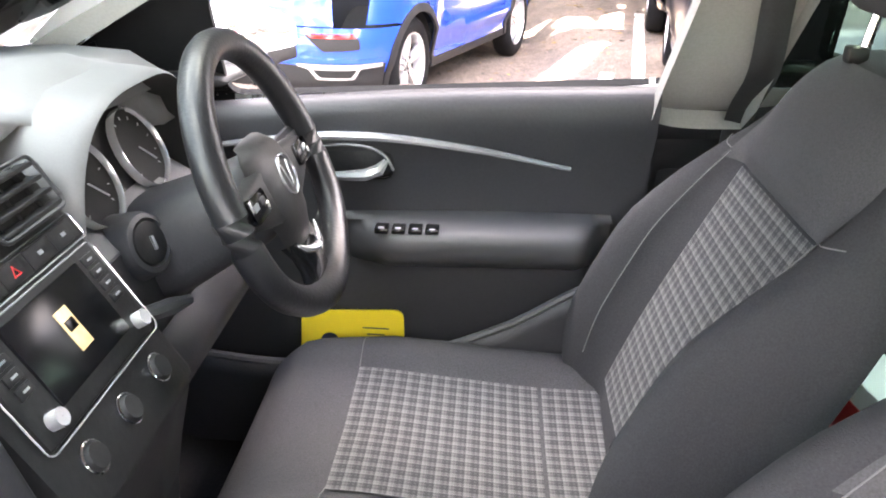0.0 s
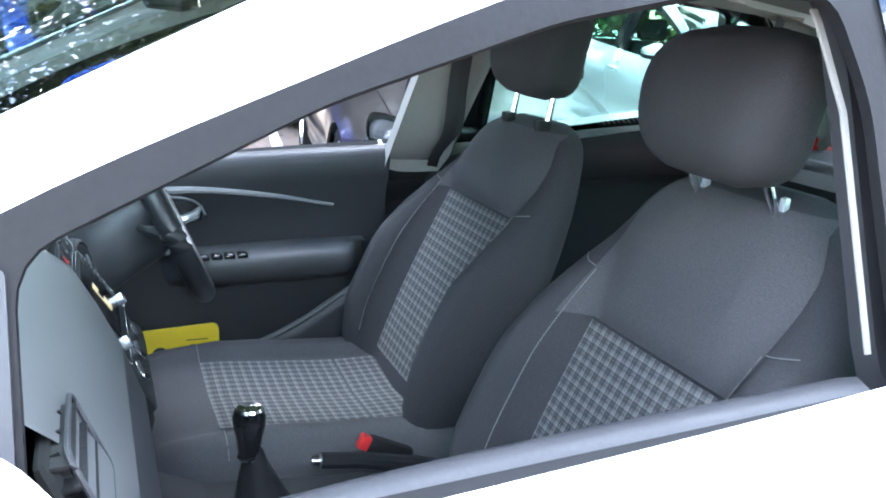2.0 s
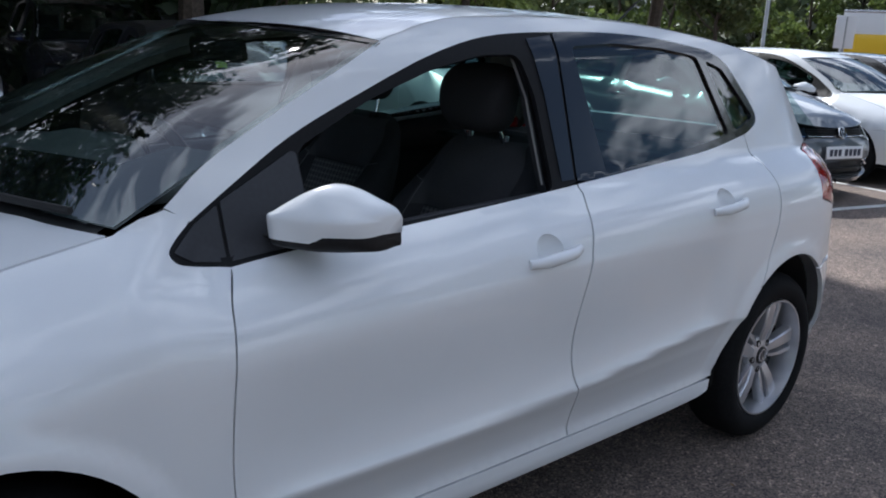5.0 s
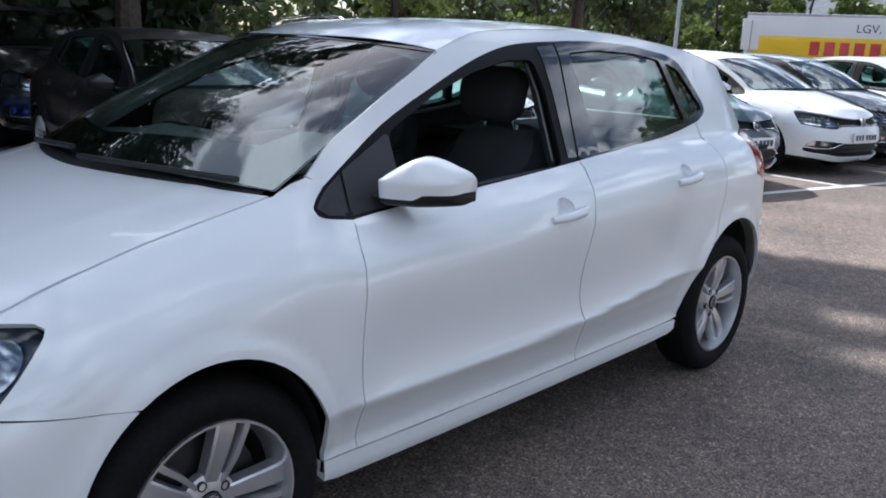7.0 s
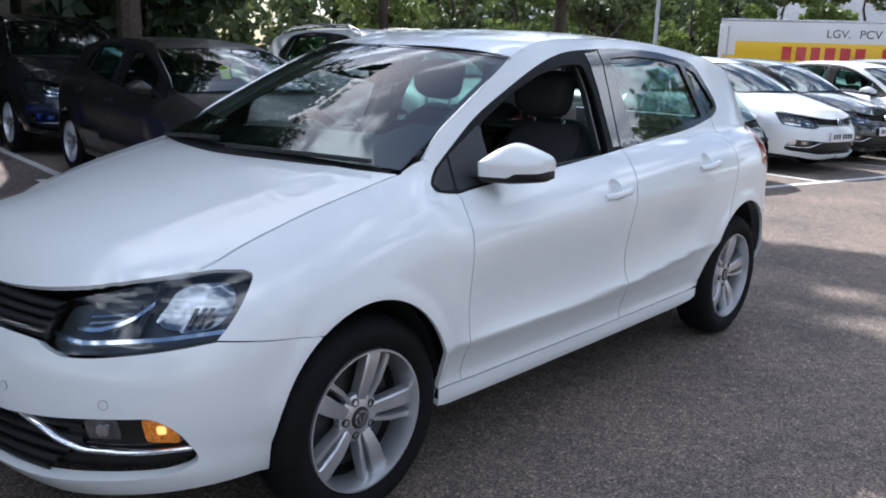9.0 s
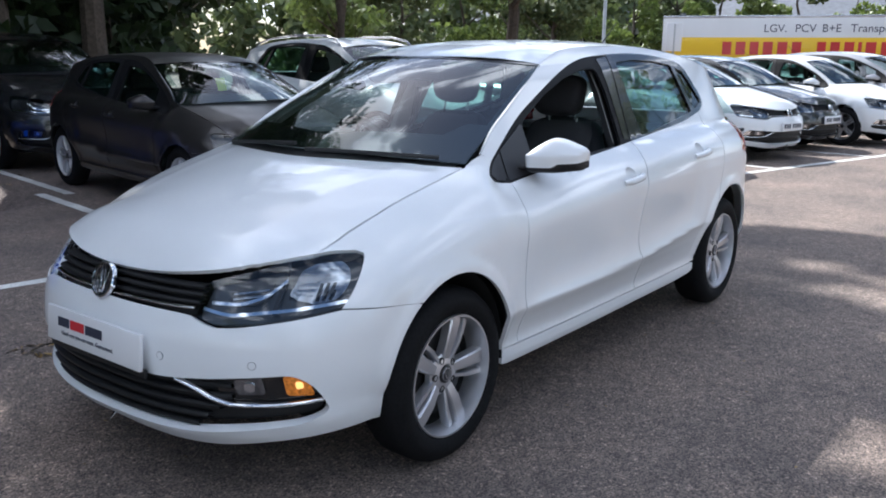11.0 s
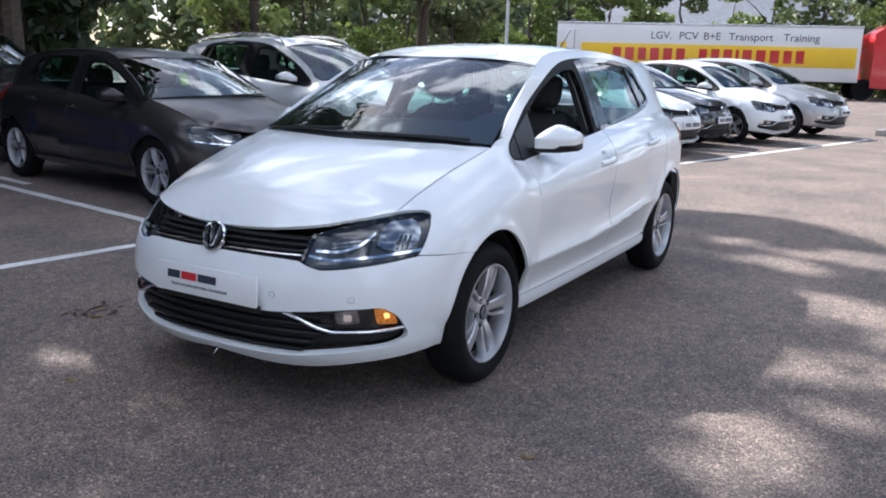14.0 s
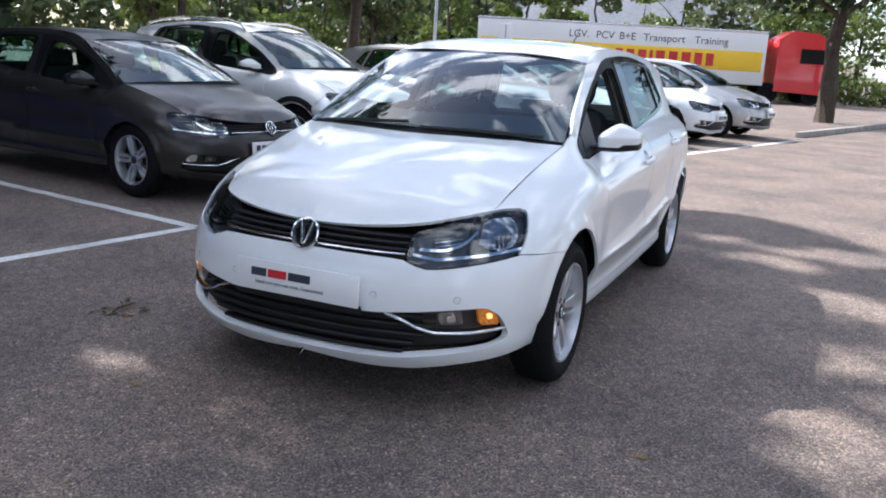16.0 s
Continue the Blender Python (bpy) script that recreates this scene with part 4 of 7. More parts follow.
    for k in range(5 if hero else 3):
        z = 0.262 + 0.135 * k / (4 if hero else 2)
        u = np.linspace(-1, 1, 31) * (0.40 + 0.04 * min(k, 3))
        rows = [nose(u, np.full(31, z + d)) + np.array((e, 0, 0)) for d, e in ((-0.008, 0.045), (-0.006, 0.022), (0.006, 0.022), (0.008, 0.045))]
        loft("grille_slat", rows, PLASTIC, car)
    for q in (-1, 1):
        un = lambda u, z, q=q: nose(q * np.abs(u), z)
        u = np.linspace(0.34, 0.80, 26)
        zz = np.interp(u, [0.34, 0.40, 0.46, 0.52, 0.65, 0.80], [0.404, 0.386, 0.358, 0.342, 0.342, 0.352])
        rows = [un(u, zz + d) + np.array((e, 0, 0)) for d, e in ((-0.006, 0.03), (-0.004, 0.008), (0.004, 0.008), (0.006, 0.03))]
        loft("chrome_strip", rows, CHROME, car, "chrome strip under the fog lamp")
        lamp_root = new("fog_lamp")
        lamp_root.parent = car
        tagged(lamp_root, "clear fog lamp beside a lit amber indicator")
        panel("fog_surround", fillet([(q * a, b) for a, b in ((0.46, 0.424), (0.715, 0.432), (0.772, 0.396), (0.80, 0.356), (0.50, 0.35))], 0.02), nose, GLOSS_BLACK, lamp_root, inset=0.032, depth=0.02, **kw)
        panel("fog_lens", fillet([(q * a, b) for a, b in ((0.535, 0.416), (0.625, 0.424), (0.635, 0.374), (0.548, 0.371))], 0.012), nose, REFLECTOR, lamp_root, "bright fog lamp", inset=0.020, depth=0.02, **kw)
        panel("fog_bulb", fillet([(q * a, b) for a, b in ((0.570, 0.408), (0.602, 0.410), (0.605, 0.384), (0.574, 0.382))], 0.010), nose, CHROME, lamp_root, inset=0.014, depth=0.006, **kw)
        panel("indicator", fillet([(q * a, b) for a, b in ((0.686, 0.432), (0.74, 0.430), (0.772, 0.395), (0.782, 0.366), (0.698, 0.372))], 0.012), nose, AMBER if hero else CHROME, lamp_root, "lit amber indicator" if hero else "clear indicator", inset=0.012, depth=0.02, **kw)
        if hero:
            panel("indicator_bulb", fillet([(q * a, b) for a, b in ((0.722, 0.414), (0.745, 0.412), (0.748, 0.392), (0.725, 0.391))], 0.008), nose, BULB, lamp_root, "bright indicator bulb", inset=0.009, depth=0.004, **kw)
        if hero:
            for u0, z0 in ((0.30, 0.47), (0.60, 0.468)):
                p = un(np.array([u0]), np.array([z0]))[0]
                n = p - un(np.array([u0]), np.array([z0]))[0] + np.array((-1, -0.3 * q if u0 > 0.5 else 0, 0))
                bm = bmesh.new()
                m = Matrix.Translation(p) @ Vector((-1, -0.75 * q if u0 > 0.5 else -0.15 * q, 0)).to_track_quat("Y", "Z").to_matrix().to_4x4()
                lathe(bm, [(0.0112, -0.004), (0.0112, 0.0012), (0.0005, 0.0016)], 20, m)
                sensor = part("parking_sensor", bm, paint, car, "round body-coloured parking sensor")
                bm = bmesh.new()
                lathe(bm, [(0.0128, -0.004), (0.0128, 0.0010), (0.0113, 0.0010), (0.0113, -0.004)], 20, m)
                part("sensor_ring", bm, GREY_INK, sensor, "thin grey ring")
    gr = [(0.425, 0.688), (0.395, 0.606), (0.2, 0.612), (-0.2, 0.612), (-0.395, 0.606), (-0.425, 0.688), (-0.2, 0.686), (0.2, 0.686)]
    panel("upper_grille", gr, nose, PLASTIC, car, "black slatted upper grille", inset=0.03, depth=0, **kw)
    for k in range(3):
        u = np.linspace(-0.41, 0.41, 31)
        z = 0.628 + 0.021 * k
        rows = [nose(u, np.full(31, z + d)) + np.array((e, 0, 0)) for d, e in ((-0.005, 0.035), (-0.003, 0.008), (0.004, 0.010), (0.006, 0.035))]
        loft("grille_slat", rows, PLASTIC, car)
    u = np.linspace(-0.40, 0.40, 31)
    rows = [nose(u, np.full(31, 0.616 + d)) + np.array((e, 0, 0)) for d, e in ((-0.0035, 0.02), (-0.0025, 0.002), (0.0025, 0.003), (0.0035, 0.02))]
    loft("chrome_strip", rows, CHROME, car, "thin chrome strip under the grille")
    emblem(car, Matrix.Translation(Vector((-0.752, 0, 0.650)) * 1) @ pose(0, 0, 0, 0, 0, 90) @ pose(0, 0, 0, 20, 0, 0) if hero else Matrix.Translation((-0.752 * S[0], 0, 0.65 * S[2])) @ pose(0, 0, 0, 0, 0, 90) @ pose(0, 0, 0, 20, 0, 0), 0.058)

    # number plate or its dealer cover, with a flat face
    px = -0.808 * S[0]
    bm = bmesh.new()
    box(bm, (0.014, 0.524, 0.114), (px + 0.004, 0, 0.478 * S[2]), 0.004, (0, 5, 0))
    pl = part("number_plate", bm, plate, car, "flat white plate")
    if hero:
        face = Matrix.Translation((px - 0.0042, 0, 0.478)) @ pose(0, 0, 0, 0, 5, 0) @ pose(0, 0, 0, 90, 0, -90)
        for w, o, z, h, m in ((0.066, -0.159, 0.014, 0.030, INK), (0.080, -0.079, 0.014, 0.030, RED_INK), (0.094, 0.016, 0.014, 0.030, INK)):
            bm = bmesh.new()
            box(bm, (w, h, 0.001), (o, z, 0))
            ob = part("plate_print", bm, m, pl, smooth=False)
            ob.matrix_local = face
        words("plate_slogan", "Used cars you can trust. Guaranteed.", 0.0195, INK, pl, face @ Matrix.Translation((-0.024, -0.022, 0)))
        bm = bmesh.new()
        box(bm, (0.012, 0.534, 0.03), (px + 0.012, 0, 0.412), 0.004)
        part("plate_holder", bm, PLASTIC, car)
    else:
        for k in range(7):
            bm = bmesh.new()
            box(bm, (0.004, 0.042, 0.062), (px - 0.0045, -0.2 + 0.062 * k + (0.03 if k > 3 else 0), 0.478 * S[2]))
            part("plate_mark", bm, INK, pl, smooth=False)

    # bonnet, roof, screens
    zc = curve([(-0.72, 0.735), (-0.66, 0.768), (-0.55, 0.815), (-0.4, 0.862), (-0.2, 0.915), (0, 0.958), (0.25, 1.005)])
    y0, z0 = float(EDGE_Y(EDGE_X0)), float(EDGE_Z(EDGE_X0))
    lead = curve([(0, -0.703), (0.2, -0.69), (0.35, -0.655), (0.46, -0.60), (y0 - 0.004, EDGE_X0)])
    ze_f = curve([(-0.75, z0 - 0.03), (EDGE_X0 - 0.02, z0 - 0.004), (EDGE_X0, z0)])

    def bonnet(x, y):
        x, y = np.asarray(x, float), np.asarray(y, float)
        a = np.abs(y)
        ez = lambda v: np.where(v < EDGE_X0, ze_f(v), EDGE_Z(v)) + 0.002
        ey = lambda v: np.where(v < EDGE_X0, y0, EDGE_Y(v))
        b = ez(x) + (zc(x) - ez(x)) * (1 - np.clip(a / ey(x), 0, 1.05) ** 2.4)
        xf = lead(a)
        zf = 0.690 + (z0 - 0.690) * np.clip(a / y0, 0, 1) ** 2
        bf = ez(xf) + (zc(xf) - ez(xf)) * (1 - np.clip(a / ey(xf), 0, 1.05) ** 2.4)
        k = 1 - np.clip((x - xf) / 0.16, 0, 1)
        crease = 0.0022 * np.exp(-((a - (0.36 + 0.12 * (x + 0.7))) / 0.035) ** 2)
        return np.stack([x, y, b - (bf - zf) * k ** 2.2 + crease * np.clip((x - xf) / 0.2, 0, 1)], -1) * S
    fe = [(float(lead(abs(y))), y) for y in np.linspace(y0 - 0.006, -y0 + 0.006, 41)]
    ed = [(x, -float(EDGE_Y(x)) + 0.0045) for x in np.linspace(EDGE_X0 + 0.02, 0.255, 16)]
    re_ = [(0.075 + 0.18 * (y / 0.642) ** 2, y) for y in np.linspace(-0.63, 0.63, 25)]
    panel("bonnet", fe + ed + re_ + [(x, -y) for x, y in ed[::-1]], bonnet, paint, car, res=res, core=tuple(np.array((0, 0, 0.3)) * S))

    rz = curve([(0.78, 1.336), (0.9, 1.366), (1.1, 1.400), (1.4, 1.424), (1.7, 1.429), (2.0, 1.422), (2.4, 1.392), (2.75, 1.342), (2.95, 1.31)])
    re = curve([(0.78, 1.285), (0.93, 1.314), (1.05, 1.352), (1.2, 1.380), (1.6, 1.398), (2.0, 1.39), (2.4, 1.35), (2.72, 1.285), (2.95, 1.25)])
    ry = curve([(0.78, 0.552)] + [(x, float(-POLO.at(POLO.at_x(x), np.array(float(re(x))), -1)[1])) for x in (0.93, 1.2, 1.6, 2.0, 2.4, 2.7)] + [(2.95, 0.43)])
    rows = []
    for v in np.linspace(0, 1, 34):
        row = []
        for u in np.linspace(-1, 1, 33):
            x0 = 0.80 + 0.13 * u * u
            x1 = 2.88 - 0.16 * u * u
            x = x0 + (x1 - x0) * v
            ye = float(ry(x))
            row.append(np.array((x, u * (ye + 0.002), float(re(x)) + (float(rz(x)) - float(re(x))) * (1 - abs(u) ** 2.6))) * S)
        rows.append(row)
    loft("roof", rows, paint, car)
    rows = []
    for v in np.linspace(0, 1, 18):
        row = []
        for u in np.linspace(-1, 1, 29):
            b = np.array((0.085 + 0.185 * u * u, 0.640 * u, 1.002 - 0.03 * u * u))
            t = np.array((0.80 + 0.125 * u * u, 0.535 * u, 1.338 - 0.026 * u * u))
            p = b + (t - b) * v + np.array((-0.5, 0, 0.85)) * 0.036 * (1 - u * u) * 4 * v * (1 - v)
            row.append(p * S)
        rows.append(row)
    loft("windscreen", rows, GLASS, car, "clear raked windscreen")
    band = [[(np.array(r[j]) + np.array((-0.001, 0, 0.002))) for j in range(29)] for r in (rows[-1], 0.65 * np.array(rows[-1]) + 0.35 * np.array(rows[-2]))]
    loft("screen_seal", band, GLOSS_BLACK, car)
    # black printed border of the screen
    glass_rows = np.array(rows)
    inner = np.array((0.004, 0, -0.004)) * S
    loft("screen_border", [[glass_rows[0, j] + (glass_rows[4 if abs(j - 14) < 12 else 6, j] - glass_rows[0, j]) * f * (0.55 + 0.45 * abs(j - 14) / 14) + inner for j in range(29)] for f in (0, 0.5, 1.0)], GLOSS_BLACK, car, "black printed screen border")
    for j in (0, -1):
        e = glass_rows[:, j]
        k = glass_rows[:, 1 if j == 0 else -2]
        loft("screen_border", [e + inner, 0.45 * e + 0.55 * k + inner], GLOSS_BLACK, car)
    rows = []
    for v in np.linspace(0, 1, 4):
        rows.append([np.array((0.055 + 0.18 * u * u + v * 0.05, 0.615 * u, 0.968 - 0.015 * u * u + 0.024 * v)) * S for u in np.linspace(-1, 1, 25)])
    loft("scuttle", rows, PLASTIC, car, "black plastic scuttle")
    for y0, y1 in (((-0.05, -0.56), (0.52, 0.02)) if hero else ((-0.05, -0.56),)):
        bm = bmesh.new()
        pts = []
        for t in np.linspace(0, 1, 9):
            y = y0 + (y1 - y0) * t
            u = y / 0.64
            pts.append(np.array((0.085 + 0.185 * u * u - 0.020 + 0.018 * t, y, 1.002 - 0.03 * u * u - 0.004 + 0.016 * t)) * S)
        tube(bm, pts, 0.008, 6)
        part("wiper", bm, RUBBER, car, "black wiper resting on the windscreen")
    # tail
    panel("tailgate", [(0.55, 1.03), (0.58, 0.62), (-0.58, 0.62), (-0.55, 1.03)], tail, paint, car, **kw)
    U = [(end - float(POLO.at_x(x)), z) for x, z in arch(ax, arch_a + 0.036, arch_b + 0.024, 0.27, 0.6, n=60) if x > ax + 0.1 and z < 0.606]
    panel("rear_bumper", U[::-1] + [(0.7, 0.22), (0.4, 0.2), (-0.4, 0.2), (-0.7, 0.22)] + [(-a, b) for a, b in U] + [(-0.6, 0.612), (0, 0.612), (0.6, 0.612)], tail, paint, car, **kw)
    if clad:
        for q in (-1, 1):
            P = lambda pts, q=q: [(q * a, b) for a, b in pts]
            trim = new("bumper_trim")
            trim.parent = car
            tagged(trim, "black lower bumper with silver trim and red reflector")
            panel("lower_bumper", P([(0.0, 0.395), (0.45, 0.395), (0.80, 0.40), (0.93, 0.40), (0.93, 0.24), (0.70, 0.205), (0.40, 0.19), (0.0, 0.19)]), tail, PLASTIC, trim, inset=-0.010, depth=0.014, **kw)
            panel("reflector_recess", fillet(P([(0.40, 0.575), (0.71, 0.575), (0.735, 0.545), (0.74, 0.49), (0.52, 0.48)]), 0.012), tail, PLASTIC, trim, inset=-0.006, depth=0.01, **kw)
            panel("red_reflector", fillet(P([(0.42, 0.580), (0.72, 0.580), (0.715, 0.555), (0.45, 0.555)]), 0.008), tail, RED_LENS, trim, "red reflector strip", inset=-0.016, depth=0.012, **kw)
            panel("bumper_ledge", fillet(P([(0.36, 0.445), (0.80, 0.435), (0.90, 0.435), (0.90, 0.415), (0.80, 0.412), (0.36, 0.415)]), 0.008), tail, paint, trim, inset=-0.022, depth=0.03, **kw)
            loop = fillet(P([(0.36, 0.408), (0.90, 0.408), (0.90, 0.386), (0.74, 0.380), (0.70, 0.318), (0.48, 0.318), (0.43, 0.380), (0.36, 0.392)]), 0.012)
            panel("silver_trim", loop, tail, SILVER_TRIM, trim, "satin silver bumper trim", inset=-0.016, depth=0.01, **kw)
            panel("exhaust_recess", fillet(P([(0.455, 0.376), (0.715, 0.376), (0.68, 0.332), (0.50, 0.332)]), 0.01), tail, LINER, trim, inset=-0.019, depth=0.01, **kw)
    rows = []
    for v in np.linspace(0, 1, 6):
        rows.append([np.array((2.99 - 0.05 * u * u - 0.11 * v, u * (0.66 - 0.19 * v), 1.03 + 0.32 * v - 0.07 * v * u * u)) * S for u in np.linspace(-1, 1, 15)])
    loft("rear_window", rows, GLASS, car, "clear rear window")
    bm = bmesh.new()
    rod(bm, np.array((2.45, 0.0, 1.40)) * S, np.array((2.66, 0.0, 1.40)) * S + np.array((0, 0, 0.15)), 0.005, 0.002, 8)
    part("aerial", bm, PLASTIC, car, "black roof aerial")
    bm = bmesh.new()
    box(bm, np.array((3.2, 1.3, 0.05)) * S, np.array((1.22, 0, 0.22)) * S, 0.01)
    part("underbody", bm, LINER, car, "black underbody")
    bm = bmesh.new()
    box(bm, np.array((0.5, 0.80, 0.50)) * S, np.array((-0.22, 0, 0.46)) * S, 0.01)
    part("engine_block", bm, LINER, car, "dark engine bay mass")
    if rails:
        for q in (-1, 1):
            bm = bmesh.new()
            tube(bm, [np.array((x, q * (float(ry(x)) - 0.0), float(re(x)) + h)) * S for x, h in ((0.98, 0.0), (1.06, 0.04), (1.3, 0.05), (1.8, 0.05), (2.3, 0.045), (2.5, 0.03), (2.56, 0.0))], 0.013, 8)
            part("roof_rail", bm, SILVER_TRIM, car, "silver roof rail")
    if not hero:
        # seats seen through the glass
        for y in (-0.34, 0.34):
            bm = bmesh.new()
            box(bm, np.array((0.16, 0.46, 0.62)) * S, np.array((1.5, y, 0.74)) * S, 0.06, (0, 18, 0))
            box(bm, np.array((0.10, 0.26, 0.17)) * S, np.array((1.62, y, 1.13)) * S, 0.04, (0, 12, 0))
            part("seat", bm, CLOTH_DARK, car, "black cloth seat")
        bm = bmesh.new()
        box(bm, np.array((0.45, 1.30, 0.22)) * S, np.array((0.55, 0, 0.85)) * S, 0.06)
        part("dashboard", bm, TRIM, car, "black dashboard")
        bm = bmesh.new()
        box(bm, np.array((0.2, 1.2, 0.62)) * S, np.array((2.35, 0, 0.72)) * S, 0.06, (0, 15, 0))
        part("rear_bench", bm, CLOTH_DARK, car)
        bm = bmesh.new()
        box(bm, np.array((1.9, 1.28, 0.02)) * S, np.array((1.4, 0, 0.34)) * S)
        part("cabin_floor", bm, CARPET, car)
    return car


hero_car = build_car("hatchback_car", "white five-door hatchback with an open passenger window on asphalt", None, WHITE, hero=True, res=0.026, group="")

# ---- inside the white car ----
def bump(d, a, b, c, e):
    d = abs(d)
    return float(ease(d, a, b)) * (1 - float(ease(d, c, e)))


def superring(cx, cy, z, w, t, n=36, p=0.5, q=0.6):
    out = []
    for k in range(n):
        f = 2 * math.pi * k / n
        c, s = math.cos(f), math.sin(f)
        out.append((cx + t * math.copysign(abs(s) ** q, s), cy + w * math.copysign(abs(c) ** p, c), z))
    return out


def car_seat(y0, label, lift=0.0, dx=0.0, yoke=0.886, lean=0.0):
    """Front seat: cushion with side bolsters, checked centre, reclined back and headrest."""
    root = thing("car_seat", label, "seat", "front seats", at=pose(dx, y0, 0))
    top = curve([(0.70, 0.47), (0.725, 0.490), (0.78, 0.517), (0.9, 0.521), (1.05, 0.510), (1.2, 0.500), (1.34, 0.50)])
    path = [(0.84, 0.33), (0.765, 0.36), (0.72, 0.40), (0.702, 0.44)] + [(x, float(top(x))) for x in (0.704, 0.715, 0.735, 0.765, 0.80, 0.86, 0.94, 1.02, 1.10, 1.2, 1.34)]
    dys = [-0.262, -0.268, -0.266, -0.255, -0.235, -0.21, -0.185, -0.165, -0.15, -0.12, -0.06, 0, 0.06, 0.12, 0.15, 0.165, 0.185, 0.21, 0.235, 0.255, 0.266, 0.268, 0.262]
    drop = {0: -0.17, 1: -0.09, 2: -0.045, 3: -0.018, 4: -0.004}
    path = [(x if x > 0.9 else 0.9 - (0.9 - x) * 0.80, z) for x, z in path]
    rows = []
    for i, (x, z) in enumerate(path):
        k = min(1.0, max(0.0, (i - 3) / 5))
        row = []
        for j, d in enumerate(dys):
            e = drop.get(min(j, len(dys) - 1 - j), 0.0)
            ww = 1 - 0.09 * (1 - min(1, (x - 0.70) / 0.12)) ** 2
            row.append((x, d * ww, max(0.30, z + k * (0.014 + 0.018 * float(ease(x, 0.80, 1.0))) * bump(d, 0.145, 0.20, 0.225, 0.26) + (e if i > 3 else e * 0.5) + 0.010 * k * -(1 - min(1, abs(d) / 0.15)) )))
        rows.append(row)
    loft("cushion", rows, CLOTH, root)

    def insert(name, x0, x1, m=CHECK):
        rr = []
        for x in np.linspace(x0, x1, 14):
            rr.append([(x, d, float(top(x)) + 0.0045 + (0.014 + 0.018 * float(ease(x, 0.80, 1.0))) * bump(d, 0.145, 0.20, 0.225, 0.26) - 0.010 * (1 - min(1, abs(d) / 0.15))) for d in np.linspace(-0.150, 0.150, 15)])
        loft(name, rr, m, root, "checked grey woven cloth", uv=(x1 - x0, 0.30))
    insert("cushion_centre", 0.895, 1.178)
    insert("cushion_rear_centre", 1.184, 1.275)
    for s in (-1, 1):
        bm = bmesh.new()
        tube(bm, [(0.895 + 0.0 * t, s * (0.15 + 0.11 * t), float(top(0.895)) + 0.006 + 0.022 * bump(0.15 + 0.11 * t, 0.145, 0.20, 0.225, 0.26) - (0.02 * t * t)) for t in np.linspace(0, 0.9, 8)], 0.0009, 5)
        part("seam", bm, STITCH, root, "pale stitched seam")
    xf = lambda z: 1.298 + 0.41 * (z - 0.56)
    w = curve([(0.46, 0.225), (0.55, 0.245), (0.65, 0.262), (0.80, 0.262), (0.90, 0.243), (0.97, 0.215), (1.02, 0.185), (1.05, 0.14), (1.062, 0.09)])
    t = curve([(0.46, 0.07), (0.65, 0.075), (0.9, 0.062), (1.0, 0.055), (1.04, 0.045), (1.062, 0.015)])
    b = curve([(0.46, 0.05), (0.56, 0.09), (0.65, 0.108), (0.76, 0.106), (0.85, 0.07), (0.91, 0.03), (0.96, 0.004), (1.07, 0)])

    def front(z, d):
        """The front face of the back."""
        base = xf(z) + 0.07 - float(t(z)) * max(0.0, 1 - (abs(d) / float(w(z))) ** 4.5) ** 0.3
        return base - float(b(z)) * bump(d, 0.145, 0.205, 0.232, 0.275)
    rows = []
    for z in np.r_[np.linspace(0.46, 1.0, 19), 1.02, 1.035, 1.048, 1.057, 1.062]:
        ring = []
        W, T = float(w(z)), float(t(z))
        ds = W * np.sin(np.linspace(-math.pi / 2, math.pi / 2, 31))
        ring += [(front(z, d), d, z) for d in ds]
        ring += [(xf(z) + 0.07 + T * 0.3 * max(0.0, 1 - (abs(d) / W) ** 3) ** 0.5, d, z) for d in ds[::-1][1:-1]]
        rows.append(ring)
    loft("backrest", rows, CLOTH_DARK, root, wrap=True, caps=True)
    rr = [[(front(z, d) - 0.004, d, z) for d in np.linspace(-0.148, 0.148, 15)] for z in np.linspace(0.53, yoke, 20)]
    loft("back_centre", rr, CHECK, root, "checked grey woven cloth", uv=(0.385, 0.296))
    narrow = curve([(0.80, 1), (0.98, 0.98), (1.05, 0.78)])
    rr = []
    for z in np.linspace(yoke + 0.004, 1.048, 14):
        puff = 0.020 * math.sin(math.pi * (z - yoke - 0.004) / (1.0485 - yoke)) ** 0.5
        rr.append([(front(z, d * float(narrow(z))) - 0.004 - puff * (1 - (abs(d) / 0.182) ** 4), d * float(narrow(z)), z) for d in np.linspace(-0.182, 0.182, 21)])
    loft("shoulder_panel", rr, CLOTH, root, "plain grey cloth yoke")
    for s in (-1, 1):
        bm = bmesh.new()
        pts = [(front(z, s * 0.176) - 0.0055, s * 0.176, z) for z in np.linspace(0.56, 0.90, 22)]
        tube(bm, pts, 0.0009, 5)
        part("seam", bm, STITCH, root, "pale stitched seam")
        bm = bmesh.new()
        tube(bm, [(front(0.90 + 0.012 * q, s * (0.17 + 0.05 * q)) - 0.003, s * (0.17 + 0.05 * q), 0.90 + 0.012 * q) for q in np.linspace(0, 1, 8)], 0.0009, 5)
        part("seam", bm, STITCH, root, "pale stitched seam")
    hr = new("headrest")
    hr.parent = root
    tagged(hr, "padded cloth headrest on two steel posts")
    rows = []
    zb, zt = 1.068 + lift, 1.265 + lift * 0.8
